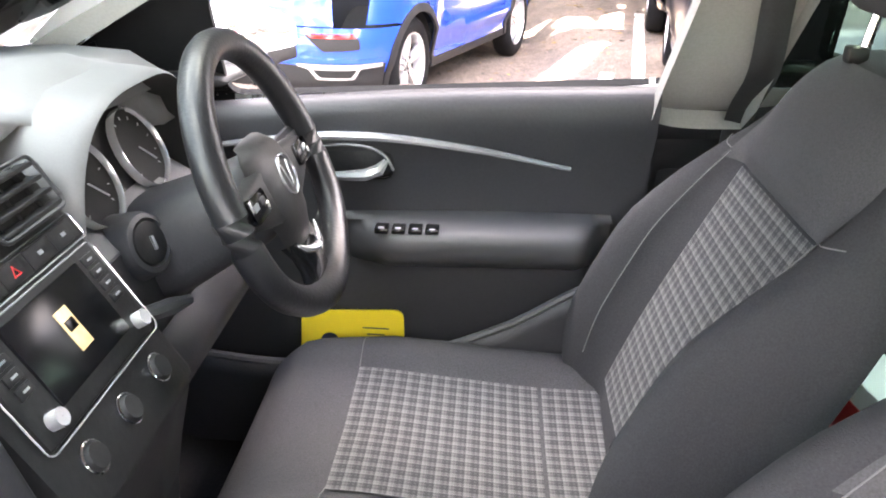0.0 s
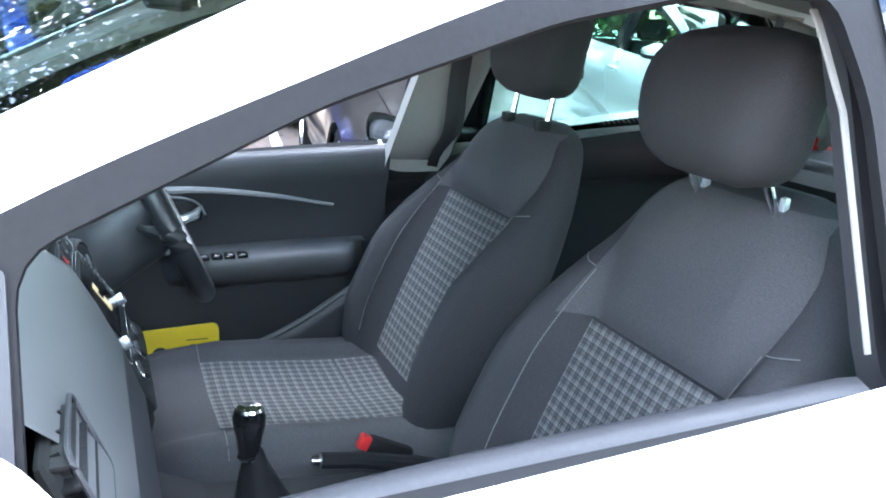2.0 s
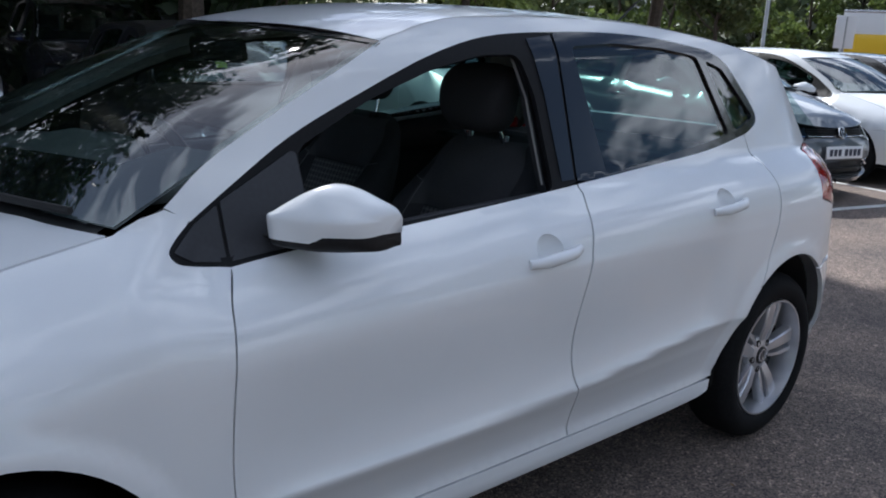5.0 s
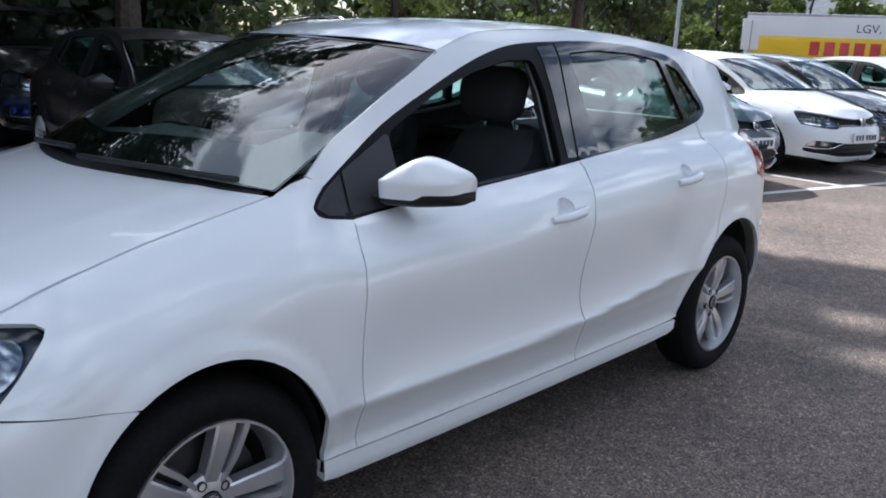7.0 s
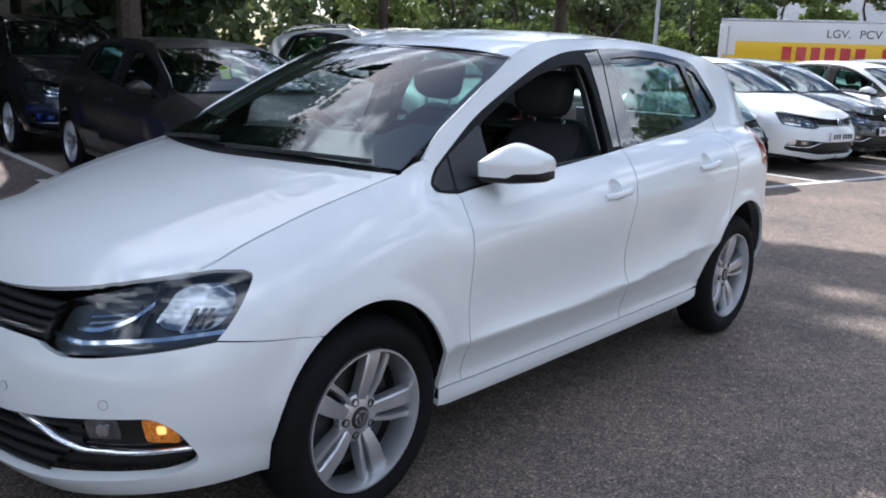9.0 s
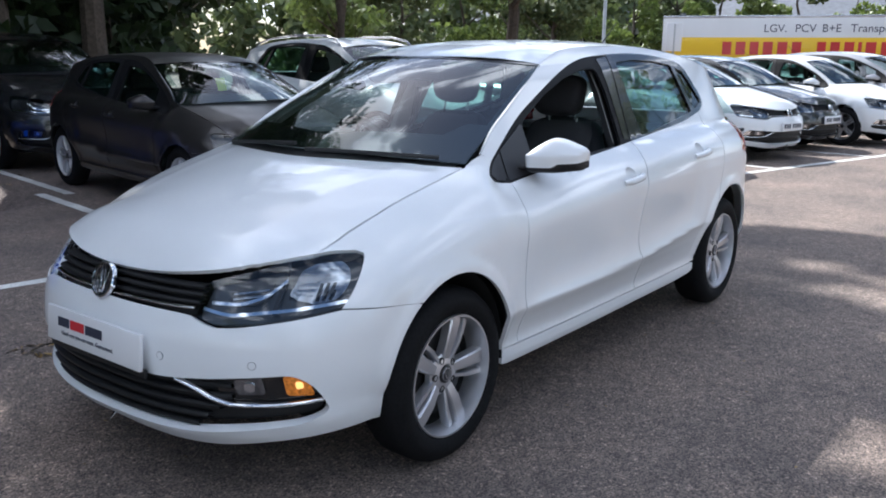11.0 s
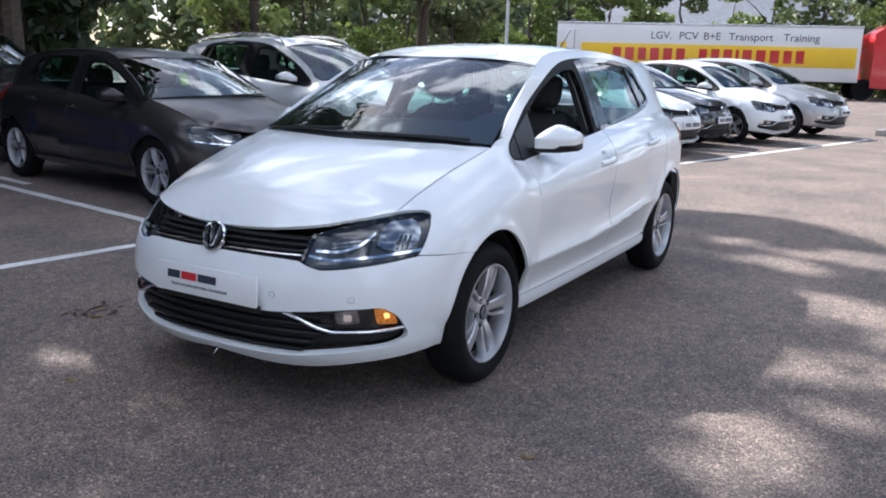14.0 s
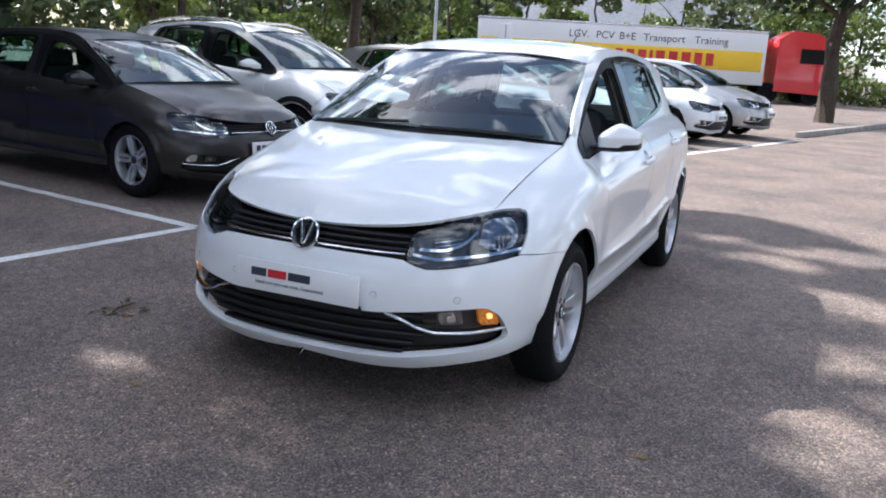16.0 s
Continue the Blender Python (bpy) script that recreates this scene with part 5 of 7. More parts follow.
    for q in np.linspace(0, 1, 20):
        z = zb + (zt - zb) * q
        k = max(0.0, 1 - abs(2 * q - 1) ** 3.4) ** 0.5
        W = (0.118 + 0.022 * q) * (0.30 + 0.70 * k) + 0.006
        rows.append(superring(1.548 - lean + 0.12 * (z - 1.1) - 0.02 * math.sin(q * 3.1), 0, z, W, 0.058 * k + 0.004, 36, 0.55, 0.7))
    loft("pad", rows, CLOTH_DARK, hr, wrap=True, caps=True)
    for s in (-1, 1):
        bm = bmesh.new()
        rod(bm, (1.528, s * 0.075, 1.0), (1.548 - lean, s * 0.075, zb + 0.03), 0.0065)
        part("post", bm, CHROME, hr, "steel post")
        bm = bmesh.new()
        box(bm, *(((0.010, 0.011, 0.028), (1.522, s * 0.075, 1.048), 0.003) if lift < 0.02 else ((0.026, 0.024, 0.022), (1.528, s * 0.075, 1.056), 0.005)))
        part("post_guide", bm, SILVER_TRIM if lift < 0.02 else PLASTIC, hr)
    bm = bmesh.new()
    box(bm, (0.46, 0.44, 0.12), (1.02, 0, 0.31), 0.03)
    part("seat_base", bm, PLASTIC, root, "black plastic seat base")
    bm = bmesh.new()
    box(bm, (0.06, 0.055, 0.17), (1.31, 0.285, 0.50), 0.012, (0, 25, 0))
    part("recliner_cover", bm, DASH, root, "grey plastic hinge cover")
    return root


car_seat(0.352, "charcoal cloth driver's seat with a checked grey centre", 0.035)
car_seat(-0.325, "charcoal cloth passenger seat with a checked grey centre", 0.0, -0.022, 0.83, 0.068)

# rear bench
bench = thing("rear_bench", "black cloth rear bench behind the front seats", "seat")
rows = []
for x, z in ((1.78, 0.34), (1.74, 0.40), (1.745, 0.46), (1.80, 0.49), (2.0, 0.48), (2.2, 0.47)):
    rows.append([(x, y, z + 0.02 * math.cos(y * 9)) for y in np.linspace(-0.62, 0.62, 25)])
loft("bench_cushion", rows, CLOTH_DARK, bench)
rows = []
for z, x, t in ((0.46, 2.18, 0.07), (0.6, 2.22, 0.08), (0.75, 2.27, 0.08), (0.88, 2.32, 0.07), (0.94, 2.345, 0.05), (0.955, 2.36, 0.02)):
    rows.append(superring(x + 0.05, 0, z, 0.62, t, 40, 0.3, 0.6))
loft("bench_back", rows, CLOTH_DARK, bench, wrap=True, caps=True)

# carpet, linings, door cards
cabin = new("cabin_trim")
cabin.parent = hero_car
tagged(cabin, "dark plastic cabin trim and light headlining")
bm = bmesh.new()
box(bm, (2.2, 1.46, 0.02), (1.35, 0, 0.27))
part("carpet", bm, CARPET, cabin, "black carpet")
rows = []
for x, z in ((0.30, 0.80), (0.33, 0.55), (0.42, 0.34), (0.62, 0.28)):
    rows.append([(x, y, z) for y in np.linspace(-0.72, 0.72, 9)])
loft("bulkhead", rows, CARPET, cabin, "black carpeted bulkhead")
bm = bmesh.new()
box(bm, (0.9, 1.36, 0.02), (2.62, 0, 0.93))
part("parcel_shelf", bm, CARPET, cabin, "black parcel shelf")
rows = []
for v in np.linspace(0, 1, 12):
    x = 0.86 + 1.86 * v
    zc_ = float(curve([(0.8, 1.318), (1.1, 1.375), (1.5, 1.398), (2.0, 1.392), (2.4, 1.358), (2.75, 1.29)])(x))
    ze_ = float(curve([(0.8, 1.27), (1.1, 1.33), (1.5, 1.36), (2.0, 1.35), (2.4, 1.31), (2.75, 1.24)])(x))
    rows.append([(x, 0.505 * u, ze_ + (zc_ - ze_) * (1 - abs(u) ** 2.6)) for u in np.linspace(-1, 1, 19)])
loft("headlining", rows, LINING, cabin, "light grey headlining")
for s in (-1, 1):
    F = lambda x, z, s=s: POLO.at(POLO.at_x(x), np.asarray(z, float), s)
    # same lining both sides; shade on the passenger side is put in as dark colour
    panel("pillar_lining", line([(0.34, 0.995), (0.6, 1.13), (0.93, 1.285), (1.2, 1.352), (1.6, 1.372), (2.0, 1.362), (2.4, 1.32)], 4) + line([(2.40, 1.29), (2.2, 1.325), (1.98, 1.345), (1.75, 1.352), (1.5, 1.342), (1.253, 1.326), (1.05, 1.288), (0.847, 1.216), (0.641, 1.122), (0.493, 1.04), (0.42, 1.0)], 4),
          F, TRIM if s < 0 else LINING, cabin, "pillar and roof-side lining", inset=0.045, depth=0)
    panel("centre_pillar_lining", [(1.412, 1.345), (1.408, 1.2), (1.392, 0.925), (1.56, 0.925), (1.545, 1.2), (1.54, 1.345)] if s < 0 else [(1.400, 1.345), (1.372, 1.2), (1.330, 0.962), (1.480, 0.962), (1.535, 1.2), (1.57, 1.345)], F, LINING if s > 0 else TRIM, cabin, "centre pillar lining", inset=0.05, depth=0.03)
    if s < 0:
        # thin pale strip painted as the highlight along the seal rubber
        panel("door_seal", [(1.358, 1.30), (1.377, 1.2), (1.366, 0.985), (1.372, 0.985), (1.384, 1.2), (1.366, 1.30)], F, LINING, cabin, "door seal edge with its highlight as pale colour", inset=0.034, depth=0.003)
    panel("rear_pillar_lining", [(2.30, 1.33), (2.45, 1.30), (2.70, 1.0), (2.50, 1.06), (2.33, 1.12)], F, LINING, cabin, "light grey rear pillar lining", inset=0.05, depth=0.03)
    panel("rear_side_lining", [(1.36, 0.90), (1.36, 0.28), (2.6, 0.28), (2.6, 0.99), (2.2, 0.985), (1.6, 0.95)], F, TRIM, cabin, "dark side lining", inset=0.13, depth=0)
    panel("pillar_foot", [(1.32, 0.925), (1.32, 0.28), (1.62, 0.28), (1.62, 0.94)], F, TRIM, cabin, "dark lower pillar trim", inset=0.085, depth=0)
    panel("rear_waist_rail", [(1.36, 0.84), (1.36, 0.955), (1.6, 0.98), (2.1, 1.024), (2.42, 1.072), (2.62, 1.06), (2.62, 0.84)], F, TRIM, cabin, "dark rear waist rail", inset=0.05, depth=0)
    # seat belt on the pillar
    belt = new("seat_belt")
    belt.parent = hero_car
    tagged(belt, "black seat belt hanging from the centre pillar")
    bx = -0.012 if s > 0 else 0.0
    q = [F(np.array([x + bx]), np.array([z]))[0] - np.array((0, s * dy, 0)) for x, z, dy in ((1.478, 1.20, 0.065), (1.482, 1.10, 0.075), (1.488, 1.0, 0.088), (1.492, 0.90, 0.10), (1.49, 0.72, 0.15))]
    loft("webbing", [[c + np.array(o) for o in ((-0.023, 0, 0), (0.023, 0, 0), (0.023, -s * 0.003, 0), (-0.023, -s * 0.003, 0))] for c in np.array(line([tuple(v) for v in q], 5))], BELT, belt, wrap=True, caps=True)
    bm = bmesh.new()
    box(bm, (0.075, 0.03, 0.10), q[0] + np.array((0, 0, 0.03)), 0.012, (-s * 22, 0, 0))
    part("belt_guide", bm, LINING, belt, "grey belt guide")
    # waist rail and door card
    door = new("door_card")
    door.parent = hero_car
    tagged(door, "dark grey door lining with armrest and pocket")
    zt = curve([(0.42, 0.885), (0.65, 0.905), (0.95, 0.935), (1.34, 0.957)])
    xs = np.linspace(0.42, 1.345, 24)
    rows = []
    for x in xs:
        z1 = float(zt(x))
        prof = [(0.705, z1 - 0.035), (0.692, z1 - 0.006), (0.675, z1), (0.655, z1 - 0.010), (0.648, z1 - 0.03), (0.655, z1 - 0.075), (0.672, z1 - 0.115), (0.675, 0.78), (0.676, 0.72), (0.672, 0.64), (0.662, 0.56), (0.665, 0.45), (0.675, 0.30)]
        rows.append([(x, s * y, z) for y, z in prof])
    loft("door_lining", rows, TRIM, door)
    # pocket bulging below
    rows = []
    for x in np.linspace(0.47, 1.31, 24):
        zp = float(curve([(0.47, 0.50), (0.75, 0.47), (0.95, 0.495), (1.12, 0.56), (1.24, 0.635), (1.31, 0.67)])(x))
        rows.append([(x, s * y, z) for y, z in ((0.625, zp - 0.02), (0.612, zp - 0.004), (0.598, zp), (0.588, zp - 0.006), (0.584, zp - 0.03), (0.594, 0.40), (0.61, 0.29))])
    loft("door_pocket", rows, TRIM, door)
    bm = bmesh.new()
    tube(bm, [(x, s * 0.594, float(curve([(0.47, 0.50), (0.75, 0.47), (0.95, 0.495), (1.12, 0.56), (1.24, 0.635), (1.31, 0.67)])(x)) + 0.001) for x in np.linspace(0.47, 1.31, 30)], 0.0075, 8)
    part("pocket_rim", bm, DASH, door, "grey pocket rim")
    # armrest
    rows = []
    for x in np.linspace(0.80, 1.29, 28):
        k = float(ease(x, 0.80, 0.95)) * (1 - float(ease(x, 1.235, 1.28)) * 0.8)
        zc_ = 0.724 + 0.012 * math.sin((x - 0.885) * 4)
        rows.append([(x, s * y, z) for y, z in ((0.69, zc_ + 0.004), (0.64, zc_), (0.69 - 0.11 * k + 0.012, zc_ - 0.002), (0.69 - 0.115 * k, zc_ - 0.014), (0.69 - 0.10 * k, zc_ - 0.052), (0.69 - 0.06 * k, zc_ - 0.080), (0.69, zc_ - 0.095))])
    loft("armrest", rows, DASH, door, "grey padded armrest")
    bm = bmesh.new()
    tube(bm, [(x, s * y, z) for x, y, z in line([(0.60, 0.648, 0.832), (0.708, 0.645, 0.848), (0.805, 0.644, 0.861), (0.915, 0.647, 0.862), (1.069, 0.656, 0.845), (1.216, 0.664, 0.818)], 6)], [0.004 + 0.0035 * math.sin(math.pi * k / 30) for k in range(31)], 8)
    part("chrome_strip", bm, SILVER_TRIM, door, "satin silver door strip")
    # release lever in its recess
    bm = bmesh.new()
    box(bm, (0.125, 0.03, 0.062), (0.868, s * 0.676, 0.815), 0.018)
    part("lever_recess", bm, PLASTIC, door, "black lever recess")
    bm = bmesh.new()
    tube(bm, [(x, s * y, z) for x, y, z in ((0.815, 0.656, 0.792), (0.85, 0.650, 0.794), (0.885, 0.646, 0.798), (0.908, 0.648, 0.808), (0.918, 0.654, 0.822))], [0.006, 0.0085, 0.011, 0.011, 0.005], 8)
    part("door_lever", bm, SILVER_TRIM, door, "chrome door lever")
    bm = bmesh.new()
    tube(bm, [(x, s * 0.657, z) for x, z in line([(0.80, 0.838), (0.84, 0.845), (0.885, 0.843), (0.915, 0.83), (0.93, 0.805)], 4)], 0.003, 6)
    part("lever_rim", bm, SILVER_TRIM, door)
    for k in range(4 if s > 0 else 1):
        bm = bmesh.new()
        box(bm, (0.023, 0.03, 0.010), (0.918 + 0.027 * k, s * 0.600, 0.7255 + 0.0006 * k), 0.003, (0, 0, 0))
        part("window_switch", bm, GLOSS_BLACK, door, "black window switch")
        bm = bmesh.new()
        box(bm, (0.010, 0.004, 0.004), (0.918 + 0.027 * k, s * 0.589, 0.731), 0.001)
        part("switch_edge", bm, SILVER_TRIM, door)

# yellow sheet in the driver's door pocket
sheet_ob = thing("yellow_document", "yellow card folder with a round hole in the door pocket", "document")
bm = bmesh.new()
rr = fillet([(0.772, 0.40), (0.778, 0.560), (0.952, 0.566), (0.956, 0.40)], 0.018)
vs = [bm.verts.new((x, 0.616 + 0.05 * (x - 0.77), z)) for x, z in rr]
f = bm.faces.new(vs)
ex = bmesh.ops.extrude_face_region(bm, geom=[f])
bmesh.ops.translate(bm, verts=[v for v in ex["geom"] if isinstance(v, bmesh.types.BMVert)], vec=(0, 0.005, 0))
part("card", bm, PLATE_YELLOW, sheet_ob, smooth=False)
bm = bmesh.new()
lathe(bm, [(0.016, 0), (0.0005, 0)], 24, Matrix.Translation((0.826, 0.6172, 0.505)))
part("hole", bm, INK, sheet_ob, "round dark hole")
bm = bmesh.new()
for k, wd in enumerate((0.045, 0.03)):
    box(bm, (wd, 0.001, 0.002), (0.905, 0.6205, 0.532 - 0.012 * k))
    part("print_bar", bm, INK, sheet_ob, smooth=False)
    bm = bmesh.new()
bm.free()

# dashboard
dash = new("dashboard")
dash.parent = hero_car
tagged(dash, "soft dark grey dashboard with round dials")
lift = curve([(-0.70, 0.0), (0.05, 0.0), (0.16, 0.012), (0.24, 0.032), (0.335, 0.040), (0.43, 0.032), (0.51, 0.012), (0.60, 0.0), (0.70, 0.0)])
swell = curve([(0.50, 0.0), (0.565, 0.03), (0.63, 0.045), (0.70, 0.060), (0.77, 0.068), (0.84, 0.060), (0.90, 0.045), (0.94, 0.030), (0.97, 0.012), (1.0, 0.0), (1.05, 0.0)])
rows = []
for u in np.linspace(-1, 1, 90):
    y = 0.66 * u
    L = float(lift(y))
    back = 0.02 * u ** 2
    prof = [(0.20 + 2 * back, 0.972), (0.32, 0.992), (0.44, 1.0 + 0.4 * L), (0.54, 0.995 + L), (0.60, 0.98 + L), (0.632, 0.962 + 0.7 * L), (0.645, 0.94), (0.655, 0.90), (0.668, 0.84), (0.685, 0.77), (0.70, 0.70), (0.695, 0.63), (0.66, 0.565), (0.58, 0.53), (0.45, 0.52)]
    inn = float(ease(y, 0.112, 0.134)) * (1 - float(ease(y, 0.482, 0.505)))
    mid = 1 - float(ease(abs(y), 0.128, 0.155))
    end = float(ease(abs(y), 0.50, 0.555))
    fore = float(ease(-y, 0.122, 0.148))
    end *= 1 - fore
    prof = [(x + fore * float(swell(z)) * (x > 0.59), z) for x, z in prof]
    rows.append([(x - (0.085 * inn if 0.84 < z < 0.975 and x > 0.62 else 0) - (0.032 * mid + 0.035 * end if 0.80 < z < 0.985 and x > 0.55 else 0), y * (0.895 if z > 0.93 else 1.0), z) for x, z in prof])
loft("dash_skin", [r[:9] for r in rows], DASH_SHEEN, dash)
loft("lower_dash", [r[8:] for r in rows], TRIM, dash, "black lower dashboard")
# dials in a hooded recess
bm = bmesh.new()
box(bm, (0.012, 0.35, 0.20), (0.602, 0.312, 0.897), 0.004, (0, -28, 0))
part("dial_panel", bm, LINER, dash, "black dial panel")
for y, r in ((0.250, 0.056), (0.404, 0.056)):
    dial = new("dial")
    dial.parent = dash
    dial.matrix_local = Matrix.Translation((0.614, y, 0.900)) @ pose(0, 0, 0, 0, -28, 0) @ pose(0, 0, 0, 0, 0, -90)
    bm = bmesh.new()
    lathe(bm, [(r + 0.0012, 0.0), (r + 0.0012, 0.010), (r, 0.012), (r - 0.0016, 0.010), (r - 0.0022, 0.004)], 40)
    part("dial_ring", bm, SILVER_TRIM, dial, "thin silver dial ring")
    bm = bmesh.new()
    lathe(bm, [(r - 0.002, 0.004), (r - 0.008, 0.001), (0.0005, 0.001)], 40)
    part("dial_face", bm, LINER, dial, "black dial face")
    bm = bmesh.new()
    for k in range(11):
        a = radians(-135 + 27 * k)
        box(bm, (0.0012, 0.001, 0.0045), ((r - 0.012) * math.sin(a), 0.003, (r - 0.012) * math.cos(a)), 0, (0, math.degrees(a), 0))
    part("dial_marks", bm, GREY_INK, dial, "fine grey dial marks", smooth=False)
    bm = bmesh.new()
    box(bm, (0.0014, 0.002, 0.036), (-0.012, 0.006, -0.012), 0, (0, 225, 0))
    part("dial_needle", bm, GREY_INK, dial, "dial needle", smooth=False)


# hood over the dials, open towards the driver
def hood_line(x, ky, kz):
    out = []
    for f in np.linspace(0, math.pi, 41):
        c, q = math.cos(f), math.sin(f)
        out.append((x, 0.312 + 0.178 * ky * math.copysign(abs(c) ** 0.62, c), 0.842 + 0.168 * kz * q ** 0.72))
    return out


hood = loft("dial_hood", [hood_line(*q) for q in ((0.50, 1.22, 1.07), (0.56, 1.15, 1.06), (0.62, 1.09, 1.05), (0.652, 1.045, 1.035), (0.664, 1.015, 1.015), (0.667, 1.0, 1.0))], DASH_SHEEN, dash, "padded grey hood over the dials")
loft("hood_lining", [hood_line(*q) for q in ((0.667, 1.0, 1.0), (0.664, 0.985, 0.985), (0.62, 0.96, 0.955), (0.56, 0.95, 0.94))], LINER, hood, "black hood lining")
bm = bmesh.new()
box(bm, (0.06, 0.345, 0.014), (0.640, 0.312, 0.838), 0.004, (0, 12, 0))
part("dial_ledge", bm, TRIM, dash, "dark ledge below the dials")


def vent(parent, x, y, z, w, h, turn, slats=4):
    v = new("air_vent")
    v.parent = parent
    v.matrix_local = Matrix.Translation((x, y, z)) @ pose(0, 0, 0, 0, turn[0], turn[1])
    tagged(v, "black slatted air vent")
    bm = bmesh.new()
    box(bm, (0.012, w, h), (-0.012, 0, 0), 0.006)
    part("vent_back", bm, LINER, v)
    for k in range(slats):
        bm = bmesh.new()
        box(bm, (0.018, w * 0.94, 0.0045), (0.0, 0, -h / 2 + h * (k + 0.5) / slats), 0.001, (0, 18, 0))
        part("vent_slat", bm, PLASTIC, v)
    bm = bmesh.new()
    for q in (-0.5, 0, 0.5):
        box(bm, (0.008, 0.003, h * 0.9), (-0.004, q * w * 0.62, 0))
        part("vent_fin", bm, PLASTIC, v)
        bm = bmesh.new()
    bm.free()
    bm = bmesh.new()
    rr = fillet([(-w / 2, -h / 2), (w / 2, -h / 2), (w / 2, h / 2), (-w / 2, h / 2)], 0.012)
    tube(bm, [(0.008, a, b) for a, b in rr], 0.0025, 6, closed=True)
    part("vent_frame", bm, TRIM, v)


vent(dash, 0.628, 0.578, 0.917, 0.075, 0.080, (-14, 0))
vent(dash, 0.684, -0.575, 0.915, 0.105, 0.075, (-22, 0))
stack = new("centre_stack")
stack.parent = dash
stack.matrix_local = Matrix.Translation((0.677, 0.0, 0.873)) @ pose(0, 0, 0, 0, -34, 0)
tagged(stack, "centre console stack with radio screen and knobs")
bm = bmesh.new()
box(bm, (0.06, 0.262, 0.275), (-0.026, 0, -0.0325), 0.014)
part("stack_body", bm, PLASTIC, stack)
for y in (-0.0625, 0.0625):
    vent(stack, 0.008, y, 0.086, 0.116, 0.060, (0, 0), 4)
bm = bmesh.new()
box(bm, (0.006, 0.238, 0.026), (0.006, 0, 0.034), 0.002)
part("button_strip", bm, PLASTIC, stack, "black strip of buttons")
for k in range(5):
    bm = bmesh.new()
    box(bm, (0.003, 0.043, 0.021), (0.0085, -0.090 + 0.045 * k, 0.034), 0.001)
    part("stack_button", bm, PLASTIC, stack, "flat black button")
    if k != 2:
        bm = bmesh.new()
        box(bm, (0.0008, 0.007, 0.004), (0.0104, -0.090 + 0.045 * k, 0.034))
        part("button_print", bm, GREY_INK, stack, smooth=False)
bm = bmesh.new()
tube(bm, [(0.0104, 0.006 * math.sin(a), 0.033 + 0.006 * math.cos(a)) for a in (0, 2.0944, 4.1888)], 0.0014, 5, closed=True)
part("hazard_mark", bm, RED_PLASTIC, stack, "red warning triangle")
bm = bmesh.new()
rr = fillet([(-0.121, 0.0195), (0.121, 0.0195), (0.121, 0.0485), (-0.121, 0.0485)], 0.004)
tube(bm, [(0.0085, a, b) for a, b in rr], 0.0009, 6, closed=True)
part("strip_frame", bm, SILVER_TRIM, stack, "thin silver edging")
bm = bmesh.new()
box(bm, (0.012, 0.226, 0.112), (0.006, 0, -0.041), 0.006)
part("radio_bezel", bm, PLASTIC, stack, "black radio front")
bm = bmesh.new()
rr = fillet([(-0.117, -0.099), (0.117, -0.099), (0.117, 0.0145), (-0.117, 0.0145)], 0.010)
tube(bm, [(0.010, a, b) for a, b in rr], 0.0011, 6, closed=True)
part("radio_frame", bm, SILVER_TRIM, stack, "thin silver edging")
bm = bmesh.new()
box(bm, (0.004, 0.142, 0.084), (0.0125, 0, -0.035), 0.002)
part("radio_screen", bm, SCREEN, stack, "dark radio screen")
PICTURE = mat("screen picture", (0.5, 0.4, 0.22), 0.3, emit=(0.75, 0.58, 0.30, 0.03), grain=0.3, scale=60)
bm = bmesh.new()
box(bm, (0.001, 0.022, 0.042), (0.0150, 0.004, -0.036), 0.0004)
part("screen_picture", bm, PICTURE, stack, "yellow car drawing on the screen")
bm = bmesh.new()
box(bm, (0.001, 0.015, 0.011), (0.0158, 0.004, -0.032), 0.0004)
part("screen_picture_shade", bm, SCREEN, stack)
for y in (-0.086, 0.086):
    for k in range(4):
        bm = bmesh.new()
        box(bm, (0.003, 0.022, 0.011), (0.0130, y * 1.055, 0.000 - 0.0145 * k), 0.001)
        part("radio_button", bm, PLASTIC, stack)
        bm = bmesh.new()
        box(bm, (0.0006, 0.009, 0.0022), (0.0148, y * 1.055, 0.000 - 0.0145 * k))
        part("button_print", bm, GREY_INK, stack, smooth=False)
    bm = bmesh.new()
    lathe(bm, [(0.0095, 0.0), (0.0095, 0.008), (0.0085, 0.011), (0.0005, 0.011)], 24, Matrix.Translation((0.012, y * 1.04, -0.078)) @ pose(0, 0, 0, 0, 0, -90))
    part("radio_knob", bm, SILVER_TRIM, stack, "round silver-edged knob")
for k, y in enumerate((-0.075, 0.0, 0.075)):
    bm = bmesh.new()
    lathe(bm, [(0.015, 0.0), (0.0145, 0.005), (0.012, 0.008), (0.0005, 0.008)], 24, Matrix.Translation((0.004, y, -0.128)) @ pose(0, 0, 0, 0, 0, -90))
    part("heater_knob", bm, PLASTIC, stack, "black heater knob")
    bm = bmesh.new()
    lathe(bm, [(0.0165, 0.001), (0.0165, 0.003), (0.0150, 0.004)], 24, Matrix.Translation((0.004, y, -0.128)) @ pose(0, 0, 0, 0, 0, -90))
    part("heater_ring", bm, CHROME, stack)

rows = []
for y in (-0.128, -0.122, -0.06, 0.0, 0.06, 0.122, 0.128):
    e = 0.012 * (abs(y) > 0.125)
    rows.append([(0.70, y, 0.76), (0.762 - e, y, 0.752), (0.765 - e, y, 0.72), (0.752 - e, y, 0.66), (0.742 - e, y, 0.60), (0.738 - e, y, 0.50)])
loft("stack_foot", rows, PLASTIC, dash, "black lower console")

